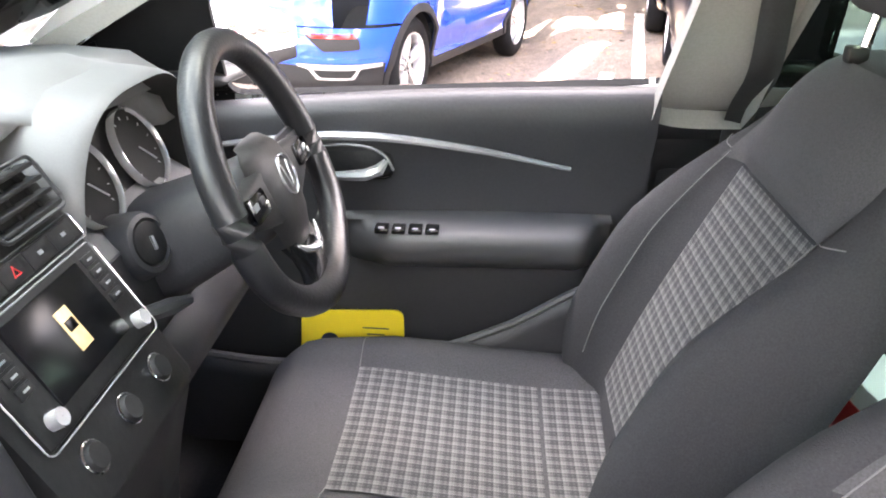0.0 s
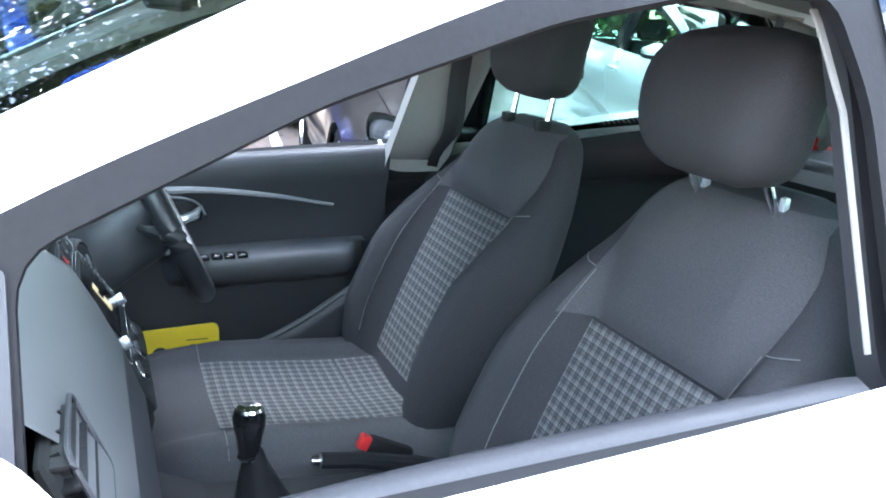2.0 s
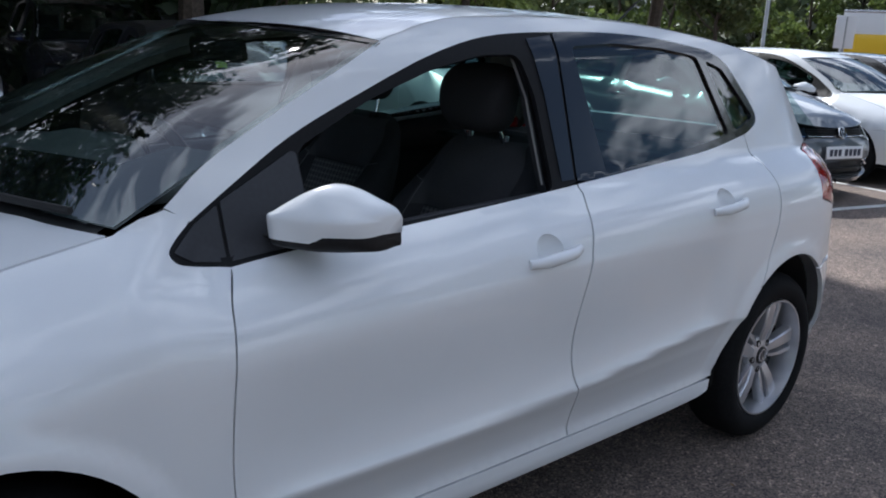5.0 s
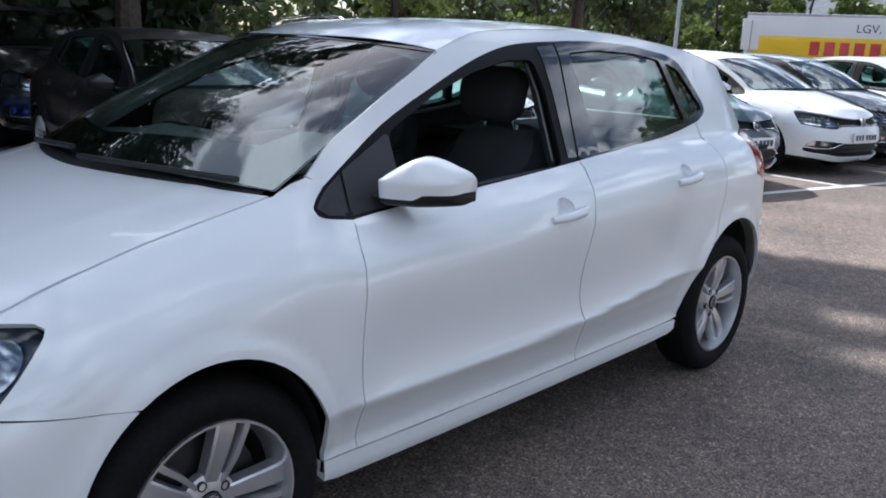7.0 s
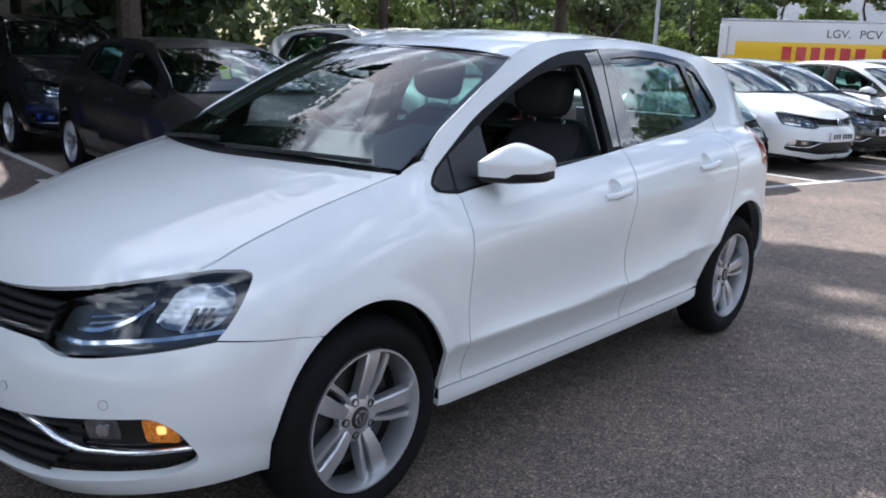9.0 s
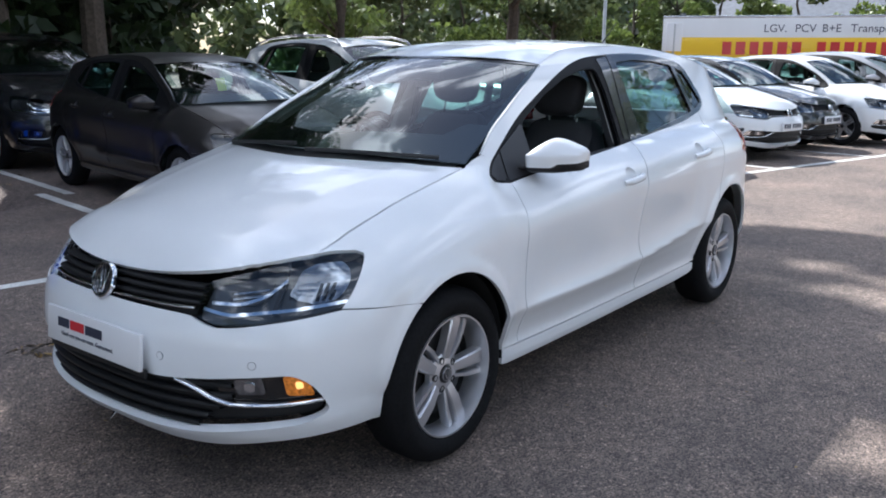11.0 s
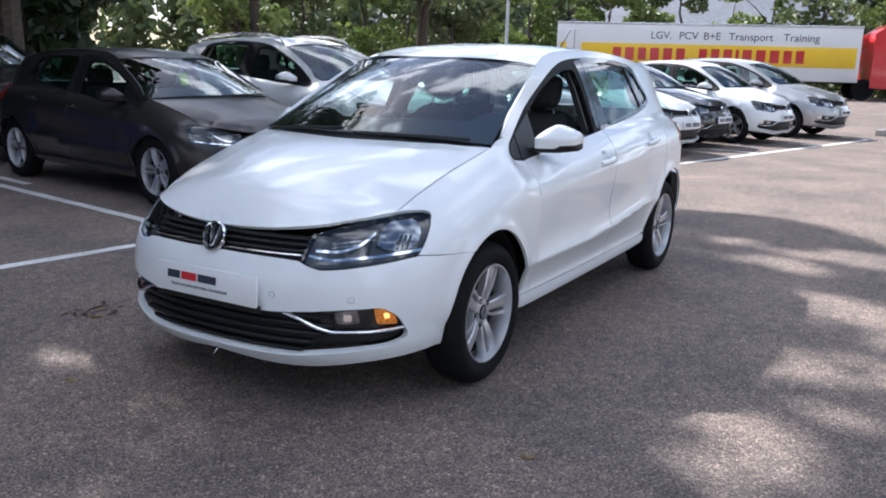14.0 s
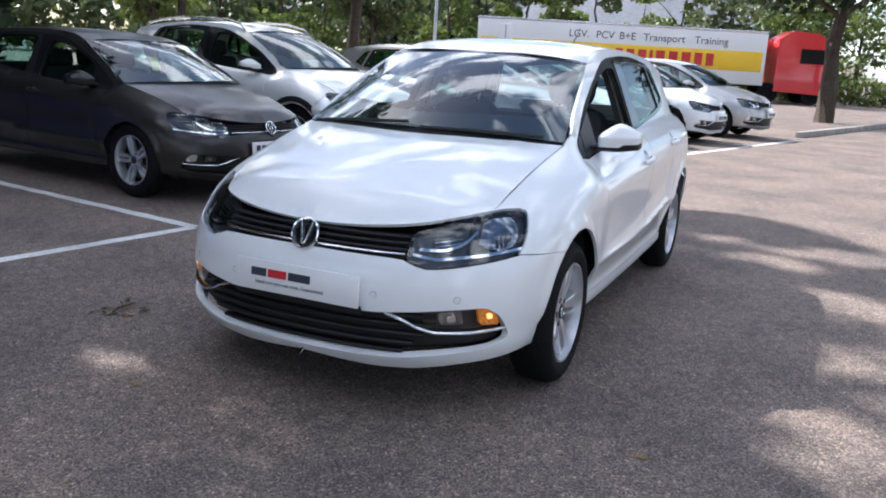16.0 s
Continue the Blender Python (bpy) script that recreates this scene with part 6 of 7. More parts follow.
# tunnel, gear lever, handbrake, buckles
tun = new("centre_tunnel")
tun.parent = hero_car
tagged(tun, "black plastic centre tunnel between the seats")
rows = []
for x, z, w_ in ((0.62, 0.66, 0.12), (0.70, 0.60, 0.115), (0.76, 0.53, 0.11), (0.85, 0.49, 0.105), (1.05, 0.475, 0.095), (1.45, 0.46, 0.09)):
    rows.append([(x, y * w_, zz) for y, zz in ((-1.05, 0.27), (-1.0, z - 0.03), (-0.85, z), (0.85, z), (1.0, z - 0.03), (1.05, 0.27))])
loft("tunnel_body", rows, TRIM, tun)
bm = bmesh.new()
tube(bm, [(0.93, -0.014, 0.48), (0.922, -0.014, 0.52), (0.915, -0.014, 0.57), (0.912, -0.014, 0.60)], [0.058, 0.040, 0.022, 0.014], 14)
part("gear_gaiter", bm, LEATHER, tun, "black leather gaiter")
knob = new("gear_knob")
knob.parent = tun
knob.location = (0.907, -0.014, 0.628)
tagged(knob, "black gear knob with a chrome top")
bm = bmesh.new()
prof = [(0.014, -0.048), (0.017, -0.035), (0.020, -0.01), (0.0245, 0.012), (0.0255, 0.026), (0.022, 0.036), (0.0005, 0.040)]
lathe(bm, prof, 26, pose(0, 0, 0, 90, 0, 0))
part("knob_body", bm, GLOSS_BLACK, knob)
bm = bmesh.new()
lathe(bm, [(0.0205, 0.037), (0.018, 0.0405), (0.0005, 0.0415)], 26, pose(0, 0, 0, 90, 0, 0))
part("knob_cap", bm, CHROME, knob, "chrome shift pattern cap")
bm = bmesh.new()
lathe(bm, [(0.0175, -0.044), (0.019, -0.040), (0.0175, -0.036)], 26, pose(0, 0, 0, 90, 0, 0))
part("knob_ring", bm, CHROME, knob)
bm = bmesh.new()
tube(bm, [(1.30, 0.03, 0.47), (1.20, 0.03, 0.50), (1.10, 0.03, 0.525), (1.03, 0.03, 0.535)], [0.018, 0.017, 0.015, 0.014], 10)
part("handbrake", bm, LEATHER, tun, "black handbrake lever")
bm = bmesh.new()
rod(bm, (1.03, 0.03, 0.535), (1.015, 0.03, 0.537), 0.008)
part("handbrake_button", bm, CHROME, tun)
for s in (-1, 1):
    bk = new("belt_buckle")
    bk.parent = hero_car
    tagged(bk, "black belt buckle with a red button")
    bm = bmesh.new()
    box(bm, (0.09, 0.022, 0.032), (1.17, s * 0.088, 0.505), 0.006, (0, 25, 0))
    part("buckle_body", bm, PLASTIC, bk)
    bm = bmesh.new()
    box(bm, (0.022, 0.020, 0.027), (1.125, s * 0.088, 0.526), 0.004, (0, 25, 0))
    part("buckle_button", bm, RED_PLASTIC, bk, "red release button")

# steering wheel and column
sw = new("steering_wheel")
sw.parent = hero_car
SWM = Matrix.Translation((0.811, 0.335, 0.882)) @ pose(0, 0, 0, 0, -24, 0)
sw.matrix_local = SWM
tagged(sw, "black leather three-spoke steering wheel with silver trim")
bm = bmesh.new()
R = 0.181
pts = []
for k in range(64):
    a = 2 * math.pi * k / 64
    z = R * math.sin(a)
    pts.append((0.012, R * math.cos(a), z + 0.030 * float(ease(-z, 0.04, R))))
tube(bm, pts, 0.0192, 14, closed=True)
part("rim", bm, LEATHER, sw, "black leather rim")
rows = []
for z, w_, x in ((-0.092, 0.030, 0.010), (-0.078, 0.046, 0.020), (-0.045, 0.062, 0.029), (-0.012, 0.072, 0.033), (0.02, 0.075, 0.033), (0.045, 0.066, 0.027), (0.060, 0.048, 0.014), (0.064, 0.040, -0.004)):
    rows.append([(x * (1 - (abs(q)) ** 3 * 0.7) - 0.006, q * w_, z) for q in np.linspace(-1, 1, 17)])
loft("airbag_cover", rows, PLASTIC, sw, "matt black hub cover")
for s in (-1, 1):
    rows = []
    for q, z0, z1, x in ((0.045, -0.040, 0.034, 0.016), (0.075, -0.030, 0.032, 0.017), (0.11, -0.020, 0.028, 0.016), (0.14, -0.012, 0.024, 0.013), (0.163, -0.010, 0.022, 0.008)):
        rows.append([(x - 0.016, s * q, z0 - 0.002), (x - 0.004, s * q, z0), (x, s * q, z0 + 0.005), (x, s * q, z1 - 0.005), (x - 0.004, s * q, z1), (x - 0.016, s * q, z1 + 0.002)])
    loft("spoke", rows, PLASTIC, sw, "black spoke")
    bm = bmesh.new()
    box(bm, (0.005, 0.058, 0.030), (0.0175, s * 0.112, 0.006), 0.006)
    pad = part("button_pad", bm, GLOSS_BLACK, sw, "gloss black switch pad")
    for k in range(2):
        bm = bmesh.new()
        box(bm, (0.003, 0.016, 0.008), (0.0205, s * (0.098 + 0.026 * k), 0.008), 0.001)
        part("wheel_button", bm, GREY_INK if k else TRIM, pad, "small wheel button")
rows = []
for z, w_, x in ((-0.070, 0.046, 0.010), (-0.090, 0.038, 0.014), (-0.110, 0.033, 0.014), (-0.132, 0.036, 0.012), (-0.146, 0.044, 0.008)):
    rows.append([(x - 0.018, -w_ - 0.002, z), (x - 0.003, -w_, z), (x, -w_ + 0.004, z), (x, w_ - 0.004, z), (x - 0.003, w_, z), (x - 0.018, w_ + 0.002, z)])
loft("lower_spoke", rows, GLOSS_BLACK, sw, "gloss black lower spoke")
bm = bmesh.new()
box(bm, (0.003, 0.030, 0.006), (0.0135, 0.0, -0.137), 0.001)
part("spoke_edging", bm, SILVER_TRIM, sw)
bm = bmesh.new()
tube(bm, [(0.022 - 0.16 * abs(y), y, -0.074 - 0.020 * (1 - (y / 0.045) ** 2)) for y in np.linspace(-0.045, 0.045, 13)], [0.002, 0.003, 0.004, 0.005, 0.0055, 0.006, 0.006, 0.006, 0.0055, 0.005, 0.004, 0.003, 0.002], 8)
part("silver_clip", bm, SILVER_TRIM, sw, "silver lower trim")
emb = new("wheel_emblem")
emb.parent = sw
emb.matrix_local = Matrix.Translation((0.027, 0, 0.006)) @ pose(0, 0, 0, 0, 0, -90)
bm = bmesh.new()
lathe(bm, [(0.027, -0.003), (0.027, 0.001), (0.0255, 0.002), (0.0245, 0.0)], 30)
part("emblem_ring", bm, SILVER_TRIM, emb)
for q in (-1, 1):
    bm = bmesh.new()
    box(bm, (0.003, 0.002, 0.034), (q * 0.007, 0.0005, 0), turn=(0, q * 15, 0), bevel=0.0006)
    part("emblem_bar", bm, SILVER_TRIM, emb)
col = new("steering_column")
col.parent = hero_car
tagged(col, "grey plastic steering column shroud with stalks")
rows = []
for x, z, w_, h in ((0.60, 0.772, 0.085, 0.070), (0.66, 0.792, 0.082, 0.066), (0.74, 0.835, 0.070, 0.056), (0.795, 0.866, 0.060, 0.052), (0.818, 0.874, 0.045, 0.040)):
    rows.append([(x - 0.35 * (zz - z), yy, zz) for _, yy, zz in [(0, 0.338 + w_ * math.copysign(abs(math.cos(f)) ** 0.6, math.cos(f)), z + h * math.copysign(abs(math.sin(f)) ** 0.6, math.sin(f))) for f in np.linspace(0, 2 * math.pi, 24, endpoint=False)]])
loft("shroud", rows, TRIM, col, wrap=True, caps=True)
for s, z in ((-1, 0.885), (1, 0.895)):
    bm = bmesh.new()
    tube(bm, [(0.775, 0.338 + s * 0.05, z - 0.01), (0.785, 0.338 + s * 0.11, z), (0.80, 0.338 + s * 0.165, z + 0.01), (0.805, 0.338 + s * 0.19, z + 0.012)], [0.007, 0.008, 0.012, 0.009], 8)
    part("stalk", bm, PLASTIC, col, "black control stalk")
bm = bmesh.new()
lathe(bm, [(0.046, -0.05), (0.040, -0.004), (0.036, 0.004), (0.030, 0.006), (0.028, 0.0)], 28, Matrix.Translation((0.686, 0.240, 0.836)) @ pose(0, 0, 0, 0, -22, -14) @ pose(0, 0, 0, 0, 0, -90))
part("lock_boss", bm, TRIM, col, "dark collar round the key lock")
bm = bmesh.new()
lathe(bm, [(0.028, 0.0), (0.026, 0.005), (0.018, 0.007), (0.0005, 0.007)], 24, Matrix.Translation((0.686, 0.240, 0.836)) @ pose(0, 0, 0, 0, -22, -14) @ pose(0, 0, 0, 0, 0, -90))
lock = part("key_lock", bm, PLASTIC, col, "round black key lock")
bm = bmesh.new()
box(bm, (0.004, 0.005, 0.018), (0.694, 0.239, 0.838), 0.001, (0, -22, -14))
part("key_slot", bm, SILVER_TRIM, lock, "silver key slot")
bm = bmesh.new()
tube(bm, [(0.69, 0.155, 0.780), (0.706, 0.18, 0.776), (0.716, 0.215, 0.768), (0.724, 0.255, 0.757)], [0.006, 0.010, 0.011, 0.006], 8)
part("adjust_lever", bm, TRIM, col, "dark height adjusting lever")
rows = []
for y in np.linspace(0.16, 0.56, 14):
    rows.append([(0.70, y, 0.73), (0.735, y, 0.70), (0.73, y, 0.665), (0.66, y, 0.60), (0.60, y, 0.56)])
loft("knee_panel", rows, TRIM, dash, "dark lower dash panel")

# room mirror
rm = thing("room_mirror", "black interior mirror on the windscreen", "mirror")
bm = bmesh.new()
box(bm, (0.022, 0.23, 0.062), (0.80, 0.0, 1.27), 0.02, (0, -12, 8))
part("mirror_body", bm, PLASTIC, rm)
bm = bmesh.new()
box(bm, (0.003, 0.205, 0.045), (0.8135, 0.0015, 1.267), 0.001, (0, -12, 8))
part("mirror_glass", bm, CHROME, rm, "silvered mirror glass")
bm = bmesh.new()
rod(bm, (0.795, 0, 1.28), (0.74, 0, 1.312), 0.009)
part("mirror_stem", bm, PLASTIC, rm)

# shopping carton behind the driver's seat
carton = thing("carton", "white and red printed carton behind the driver's seat", "box", at=pose(1.585, 0.30, 0.287, 0, 8, 10))
bm = bmesh.new()
box(bm, (0.10, 0.30, 0.36), (0, 0, 0.18), 0.004, (0, 0, 0))
part("carton_body", bm, PLATE_WHITE, carton)
bm = bmesh.new()
box(bm, (0.104, 0.304, 0.06), (0, 0, 0.30), 0.003)
part("red_band", bm, RED_PLASTIC, carton, "red printed band")
bm = bmesh.new()
for k in range(5):
    box(bm, (0.103, 0.303, 0.010), (0, 0, 0.14 + 0.028 * k))
part("print_bars", bm, GREY_INK, carton, smooth=False)

# ---- ground and markings ----
def fall(x, y):
    """Height of the ground: level, dipping a little behind the first bays."""
    return -0.26 * ease(y, 5.0, 6.0) * (1 - ease(x, 1.35, 2.0))


gx = np.unique(np.r_[np.linspace(-400, 400, 41), np.arange(1.2, 2.2, 0.1)])
gy = np.unique(np.r_[np.linspace(-400, 400, 41), np.arange(4.8, 6.21, 0.1)])
GX, GY = np.meshgrid(gx, gy)
nx = len(gx)
ground = mesh_part("ground", np.stack([GX, GY, fall(GX, GY)], -1).reshape(-1, 3),
                   [(j * nx + i, j * nx + i + 1, (j + 1) * nx + i + 1, (j + 1) * nx + i) for j in range(len(gy) - 1) for i in range(nx - 1)], ASPHALT)
tagged(ground, "worn grey asphalt of a car park", "ground", kind="structure")


def stripe(pts, width=0.1, z=0.004):
    """A painted line with slightly ragged edges."""
    bm = bmesh.new()
    pts = [Vector((*p, 0)) for p in pts]
    dense = []
    for a, b in zip(pts, pts[1:]):
        k = max(2, int((b - a).length / 0.12))
        dense += [a + (b - a) * i / k for i in range(k)]
    dense.append(pts[-1])
    prev = None
    for i, p in enumerate(dense):
        d = (dense[min(i + 1, len(dense) - 1)] - dense[max(i - 1, 0)]).normalized()
        n = Vector((-d.y, d.x, 0))
        w = width / 2
        a, b = bm.verts.new(p + n * (w + random.uniform(-0.006, 0.006)) + Vector((0, 0, z))), bm.verts.new(p - n * (w + random.uniform(-0.006, 0.006)) + Vector((0, 0, z)))
        if prev:
            bm.faces.new((prev[0], prev[1], b, a))
        prev = (a, b)
    ob = part("bay_line", bm, LINE, None, smooth=False)
    tagged(ob, "worn white parking bay line on asphalt", "line", kind="structure")


def front_y(x):
    """The front line of the row of bays."""
    return 2.57 - 0.137 * x - 0.0065 * x * x if x < 8 else 1.058 - 0.257 * (x - 8)


BAY = Vector((0.15, 0.989))
stripe([(x, front_y(x)) for x in (-7, -4, -1.5, 0, 1.42)])
stripe([(x, front_y(x)) for x in (6.6, 8, 10, 12, 14, 16.4)])
stripe([(2.15, 5.5), (2.72, 9.2)])
for x in (-3.6, -1.1, 1.44, 3.95, 6.6, 9.0, 11.4, 13.8, 16.2):
    a = Vector((x, front_y(x)))
    stripe([tuple(a), tuple(a + BAY * 3.4)])

# planted strip with fallen leaves behind the bays
def litter(name, label, count, region, size, materials, seed, parent=None):
    """Curled fallen leaves lying flat, spread by chance over a region."""
    rng = np.random.default_rng(seed)
    root = thing(name, label, "leaves", kind="stuff")
    for m in materials:
        n = count // len(materials)
        C = np.stack([rng.uniform(region[0], region[1], n), rng.uniform(region[2], region[3], n), np.full(n, 0.004) + region[4]], 1)
        C[:, 2] += fall(C[:, 0], C[:, 1])
        a, L = rng.uniform(0, 2 * math.pi, n), size * rng.uniform(0.5, 1.3, n)
        u = np.stack([np.cos(a), np.sin(a), np.zeros(n)], 1) * L[:, None]
        v = np.stack([-np.sin(a), np.cos(a), np.zeros(n)], 1) * (L * rng.uniform(0.25, 0.5, n))[:, None]
        up = np.zeros((n, 3))
        up[:, 2] = L * rng.uniform(0.05, 0.35, n)
        V = np.stack([C - u, C - v * 0.9 - u * 0.1 + up, C + u + up * 0.5, C + v * 0.9 + u * 0.1 + up * 0.6], 1).reshape(-1, 3)
        k = np.arange(n) * 4
        me = bpy.data.meshes.new("leaf")
        me.from_pydata(V.tolist(), [], np.concatenate([np.stack([k, k + 1, k + 2], 1), np.stack([k, k + 2, k + 3], 1)]).tolist())
        me.materials.append(m)
        ob = new("leaf", me)
        ob.parent = root
        tagged(ob, kind="stuff")
    return root


DRY = leaf("dry brown leaves", (0.16, 0.09, 0.03), (0.42, 0.28, 0.09))
DRY_DARK = leaf("dark rotten leaves", (0.03, 0.022, 0.015), (0.10, 0.07, 0.04))
rows = []
for i in range(41):
    x = -14 + 0.75 * i
    y = 11.6 - 0.14 * x
    rows.append([(x, y + e, float(fall(x, y)) + h) for e, h in ((0, 0.006), (0.02, 0.05), (0.6, 0.10 + 0.02 * math.sin(i)), (6, 0.12))])
bed = loft("planted_bed", rows, SOIL)
tagged(bed, "brown soil bed strewn with fallen leaves", "soil", kind="structure")
litter("fallen_leaves", "dry brown leaves fallen on the asphalt", 1600, (-3, 7, 6.5, 12.0, 0.0), 0.035, (DRY, DRY_DARK), 3)
litter("fallen_leaves", "dry brown leaves fallen along a soil bed", 2200, (-4, 7, 12.0, 14.5, 0.10), 0.045, (DRY, DRY_DARK), 4)
litter("leaf_debris", "tiny dry leaf bits scattered on the asphalt", 260, (-3.4, 3.5, -2.6, 2.6, 0.0), 0.009, (DRY_DARK, DRY), 8)
for x, y, s, m in ((-0.98, 0.62, 0.028, DRY), (-1.75, -0.55, 0.016, DRY_DARK), (-1.35, -0.95, 0.014, DRY_DARK), (-2.0, 0.3, 0.02, DRY), (-0.55, -1.25, 0.018, DRY)):
    one = litter("fallen_leaf", "single curled dry leaf on the asphalt", 3, (x - 0.02, x + 0.02, y - 0.02, y + 0.02, 0.0), s, (m,), int(50 + x * 10))
clump = thing("twig", "small twig with dry leaves on the asphalt", "twig", at=pose(-0.28, 1.33, 0.006))
bm = bmesh.new()
tube(bm, [(-0.09, 0, 0.004), (-0.03, 0.015, 0.012), (0.03, 0.005, 0.015), (0.10, 0.03, 0.004)], [0.004, 0.005, 0.004, 0.002], 6)
tube(bm, [(-0.01, 0.012, 0.012), (0.02, 0.05, 0.02), (0.04, 0.08, 0.006)], [0.003, 0.003, 0.0015], 5)
part("stick", bm, BARK, clump)
litter("leaf_clump", "small clump of dead leaves and twigs on the asphalt", 26, (-0.42, -0.14, 1.22, 1.44, 0.0), 0.03, (DRY_DARK, DRY), 12)

# ---- parked cars ----
def stand(x, y, turn):
    return pose(x, y, float(fall(x, y)), 0, 0, turn)


build_car("hatchback_car", "dark grey metallic hatchback parked in a bay", stand(2.87, 3.42, 81.5), GREY_PAINT, (1.025, 1.04, 0.955), 0.31, 0.205, "twin", 0.05, base=2.55)
build_car("suv_car", "white sport utility car with silver roof rails in a bay", stand(5.55, 3.6, 81.5), SILVER_PAINT, (1.10, 1.075, 1.10), 0.34, 0.23, "twin", 0.05, base=2.60, rails=True, clad=True, arch_b=0.34, arch_a=0.32)
build_car("suv_car", "bright blue compact sport utility car parked nose in", stand(0.51, 8.03, 252.3), BLUE_PAINT, (1.06, 1.08, 1.08), 0.34, 0.225, "twin", 0.05, base=2.59, clad=True, arch_b=0.345, arch_a=0.325)
build_car("suv_car", "black sport utility car behind a grey hatchback", stand(3.42, 7.80, 81.5), BLACK_PAINT, (1.10, 1.06, 1.13), 0.34, 0.23, "twin", 0.06, base=2.65, arch_b=0.345, arch_a=0.325)
SILVER_GREY = mat("light silver paint", (0.42, 0.42, 0.43), 0.3, 0.6, coat=1.0, stain=0.02)
ROW = [("hatchback_car", "mid grey hatchback parked in a row of bays", 7.93, 2.14, STEEL_PAINT, (1.05, 1.05, 1.02)),
       ("hatchback_car", "white hatchback with dark lower grille in a row", 10.20, 1.81, WHITE, (1.06, 1.06, 1.0)),
       ("hatchback_car", "black hatchback parked in a sunlit row", 11.96, 1.67, BLACK_PAINT, (1.0, 1.0, 1.0)),
       ("hatchback_car", "small white city car parked in a sunlit row", 13.73, 0.87, WHITE, (0.90, 0.97, 1.02)),
       ("mpv_car", "silver tall family car parked in a sunlit row", 16.17, 0.30, SILVER_GREY, (1.08, 1.07, 1.08))]
# yellow-green permit behind a windscreen
TAG = mat("yellow-green card", (0.62, 0.75, 0.08), 0.5, stain=0.05)
for x, y, z in ((2.862, 4.02, 1.08),):
    tag = thing("permit_card", "small yellow-green permit card behind a windscreen", "card", at=pose(x, y, z, -25, 0, -8))
    bm = bmesh.new()
    box(bm, (0.085, 0.004, 0.12), bevel=0.001)
    part("card", bm, TAG, tag, smooth=False)
for nm, lb, x, y, pt, sc in ROW:
    build_car(nm, lb, stand(x, y, 78.5), pt, sc, 0.31, 0.215, "twin", 0.07, base=2.5 * sc[0], arch_a=0.32)


# ---- trees ----
GAPS = [(0.14, -1.86, 0.20), (-0.12, -1.98, 0.17), (-0.30, -1.80, 0.15), (-0.78, -1.72, 0.17), (0.45, -2.12, 0.15), (2.28, -1.90, 0.20), (3.15, -1.50, 0.22), (3.80, -1.03, 0.20),
        (3.75, -1.95, 0.26), (-0.84, 0.88, 0.13), (-1.15, -1.60, 0.16), (0.95, -1.95, 0.14), (1.60, -2.25, 0.12), (-0.55, -2.05, 0.16), (-1.75, -1.30, 0.15), (1.9, 6.7, 0.40), (2.3, 8.6, 0.55), (1.5, 9.6, 0.5), (3.0, 10.3, 0.6), (0.05, 4.9, 0.35)]


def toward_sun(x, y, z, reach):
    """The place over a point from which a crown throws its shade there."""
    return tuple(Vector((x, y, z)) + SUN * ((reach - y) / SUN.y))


def leaves(name, blobs, count, size, material, parent, seed, hollow=0.55):
    """A crown of single leaf sprays spread through clumps, thicker at the skin."""
    rng = np.random.default_rng(seed)
    vol = np.array([b[3] * b[4] * b[5] for b in blobs])
    pick = rng.choice(len(blobs), count, p=vol / vol.sum())
    d = rng.normal(size=(count, 3))
    d /= np.linalg.norm(d, axis=1)[:, None]
    r = hollow + (1 - hollow) * rng.random(count) ** 0.6
    B = np.array(blobs)[pick]
    C = B[:, :3] + d * r[:, None] * B[:, 3:6] + rng.normal(size=(count, 3)) * 0.08 * B[:, 3:6]
    u = rng.normal(size=(count, 3))
    u /= np.linalg.norm(u, axis=1)[:, None]
    v = np.cross(u, rng.normal(size=(count, 3)))
    v /= np.linalg.norm(v, axis=1)[:, None]
    s = size * (0.6 + 0.8 * rng.random(count))[:, None]
    quads = np.stack([C - u * s, C + v * s * 0.55 - u * s * 0.1, C + u * s, C - v * s * 0.55 + u * s * 0.1], 1)
    # gaps in the canopy that let spots of sun through to the asphalt
    W = C + np.array(parent.matrix_world.translation)
    keep = np.ones(count, bool)
    for gx_, gy_, r_ in GAPS:
        q = W - np.array((gx_, gy_, 0.0))
        keep &= np.linalg.norm(np.cross(q, np.array(SUN)), axis=1) > r_
    quads = quads[keep]
    count = len(quads)
    n = np.arange(count) * 4
    me = bpy.data.meshes.new(name)
    me.from_pydata(quads.reshape(-1, 3).tolist(), [], np.stack([n, n + 1, n + 2, n + 3], 1).tolist())
    me.materials.append(material)
    ob = new(name, me)
    ob.parent = parent
    return tagged(ob, kind="stuff")


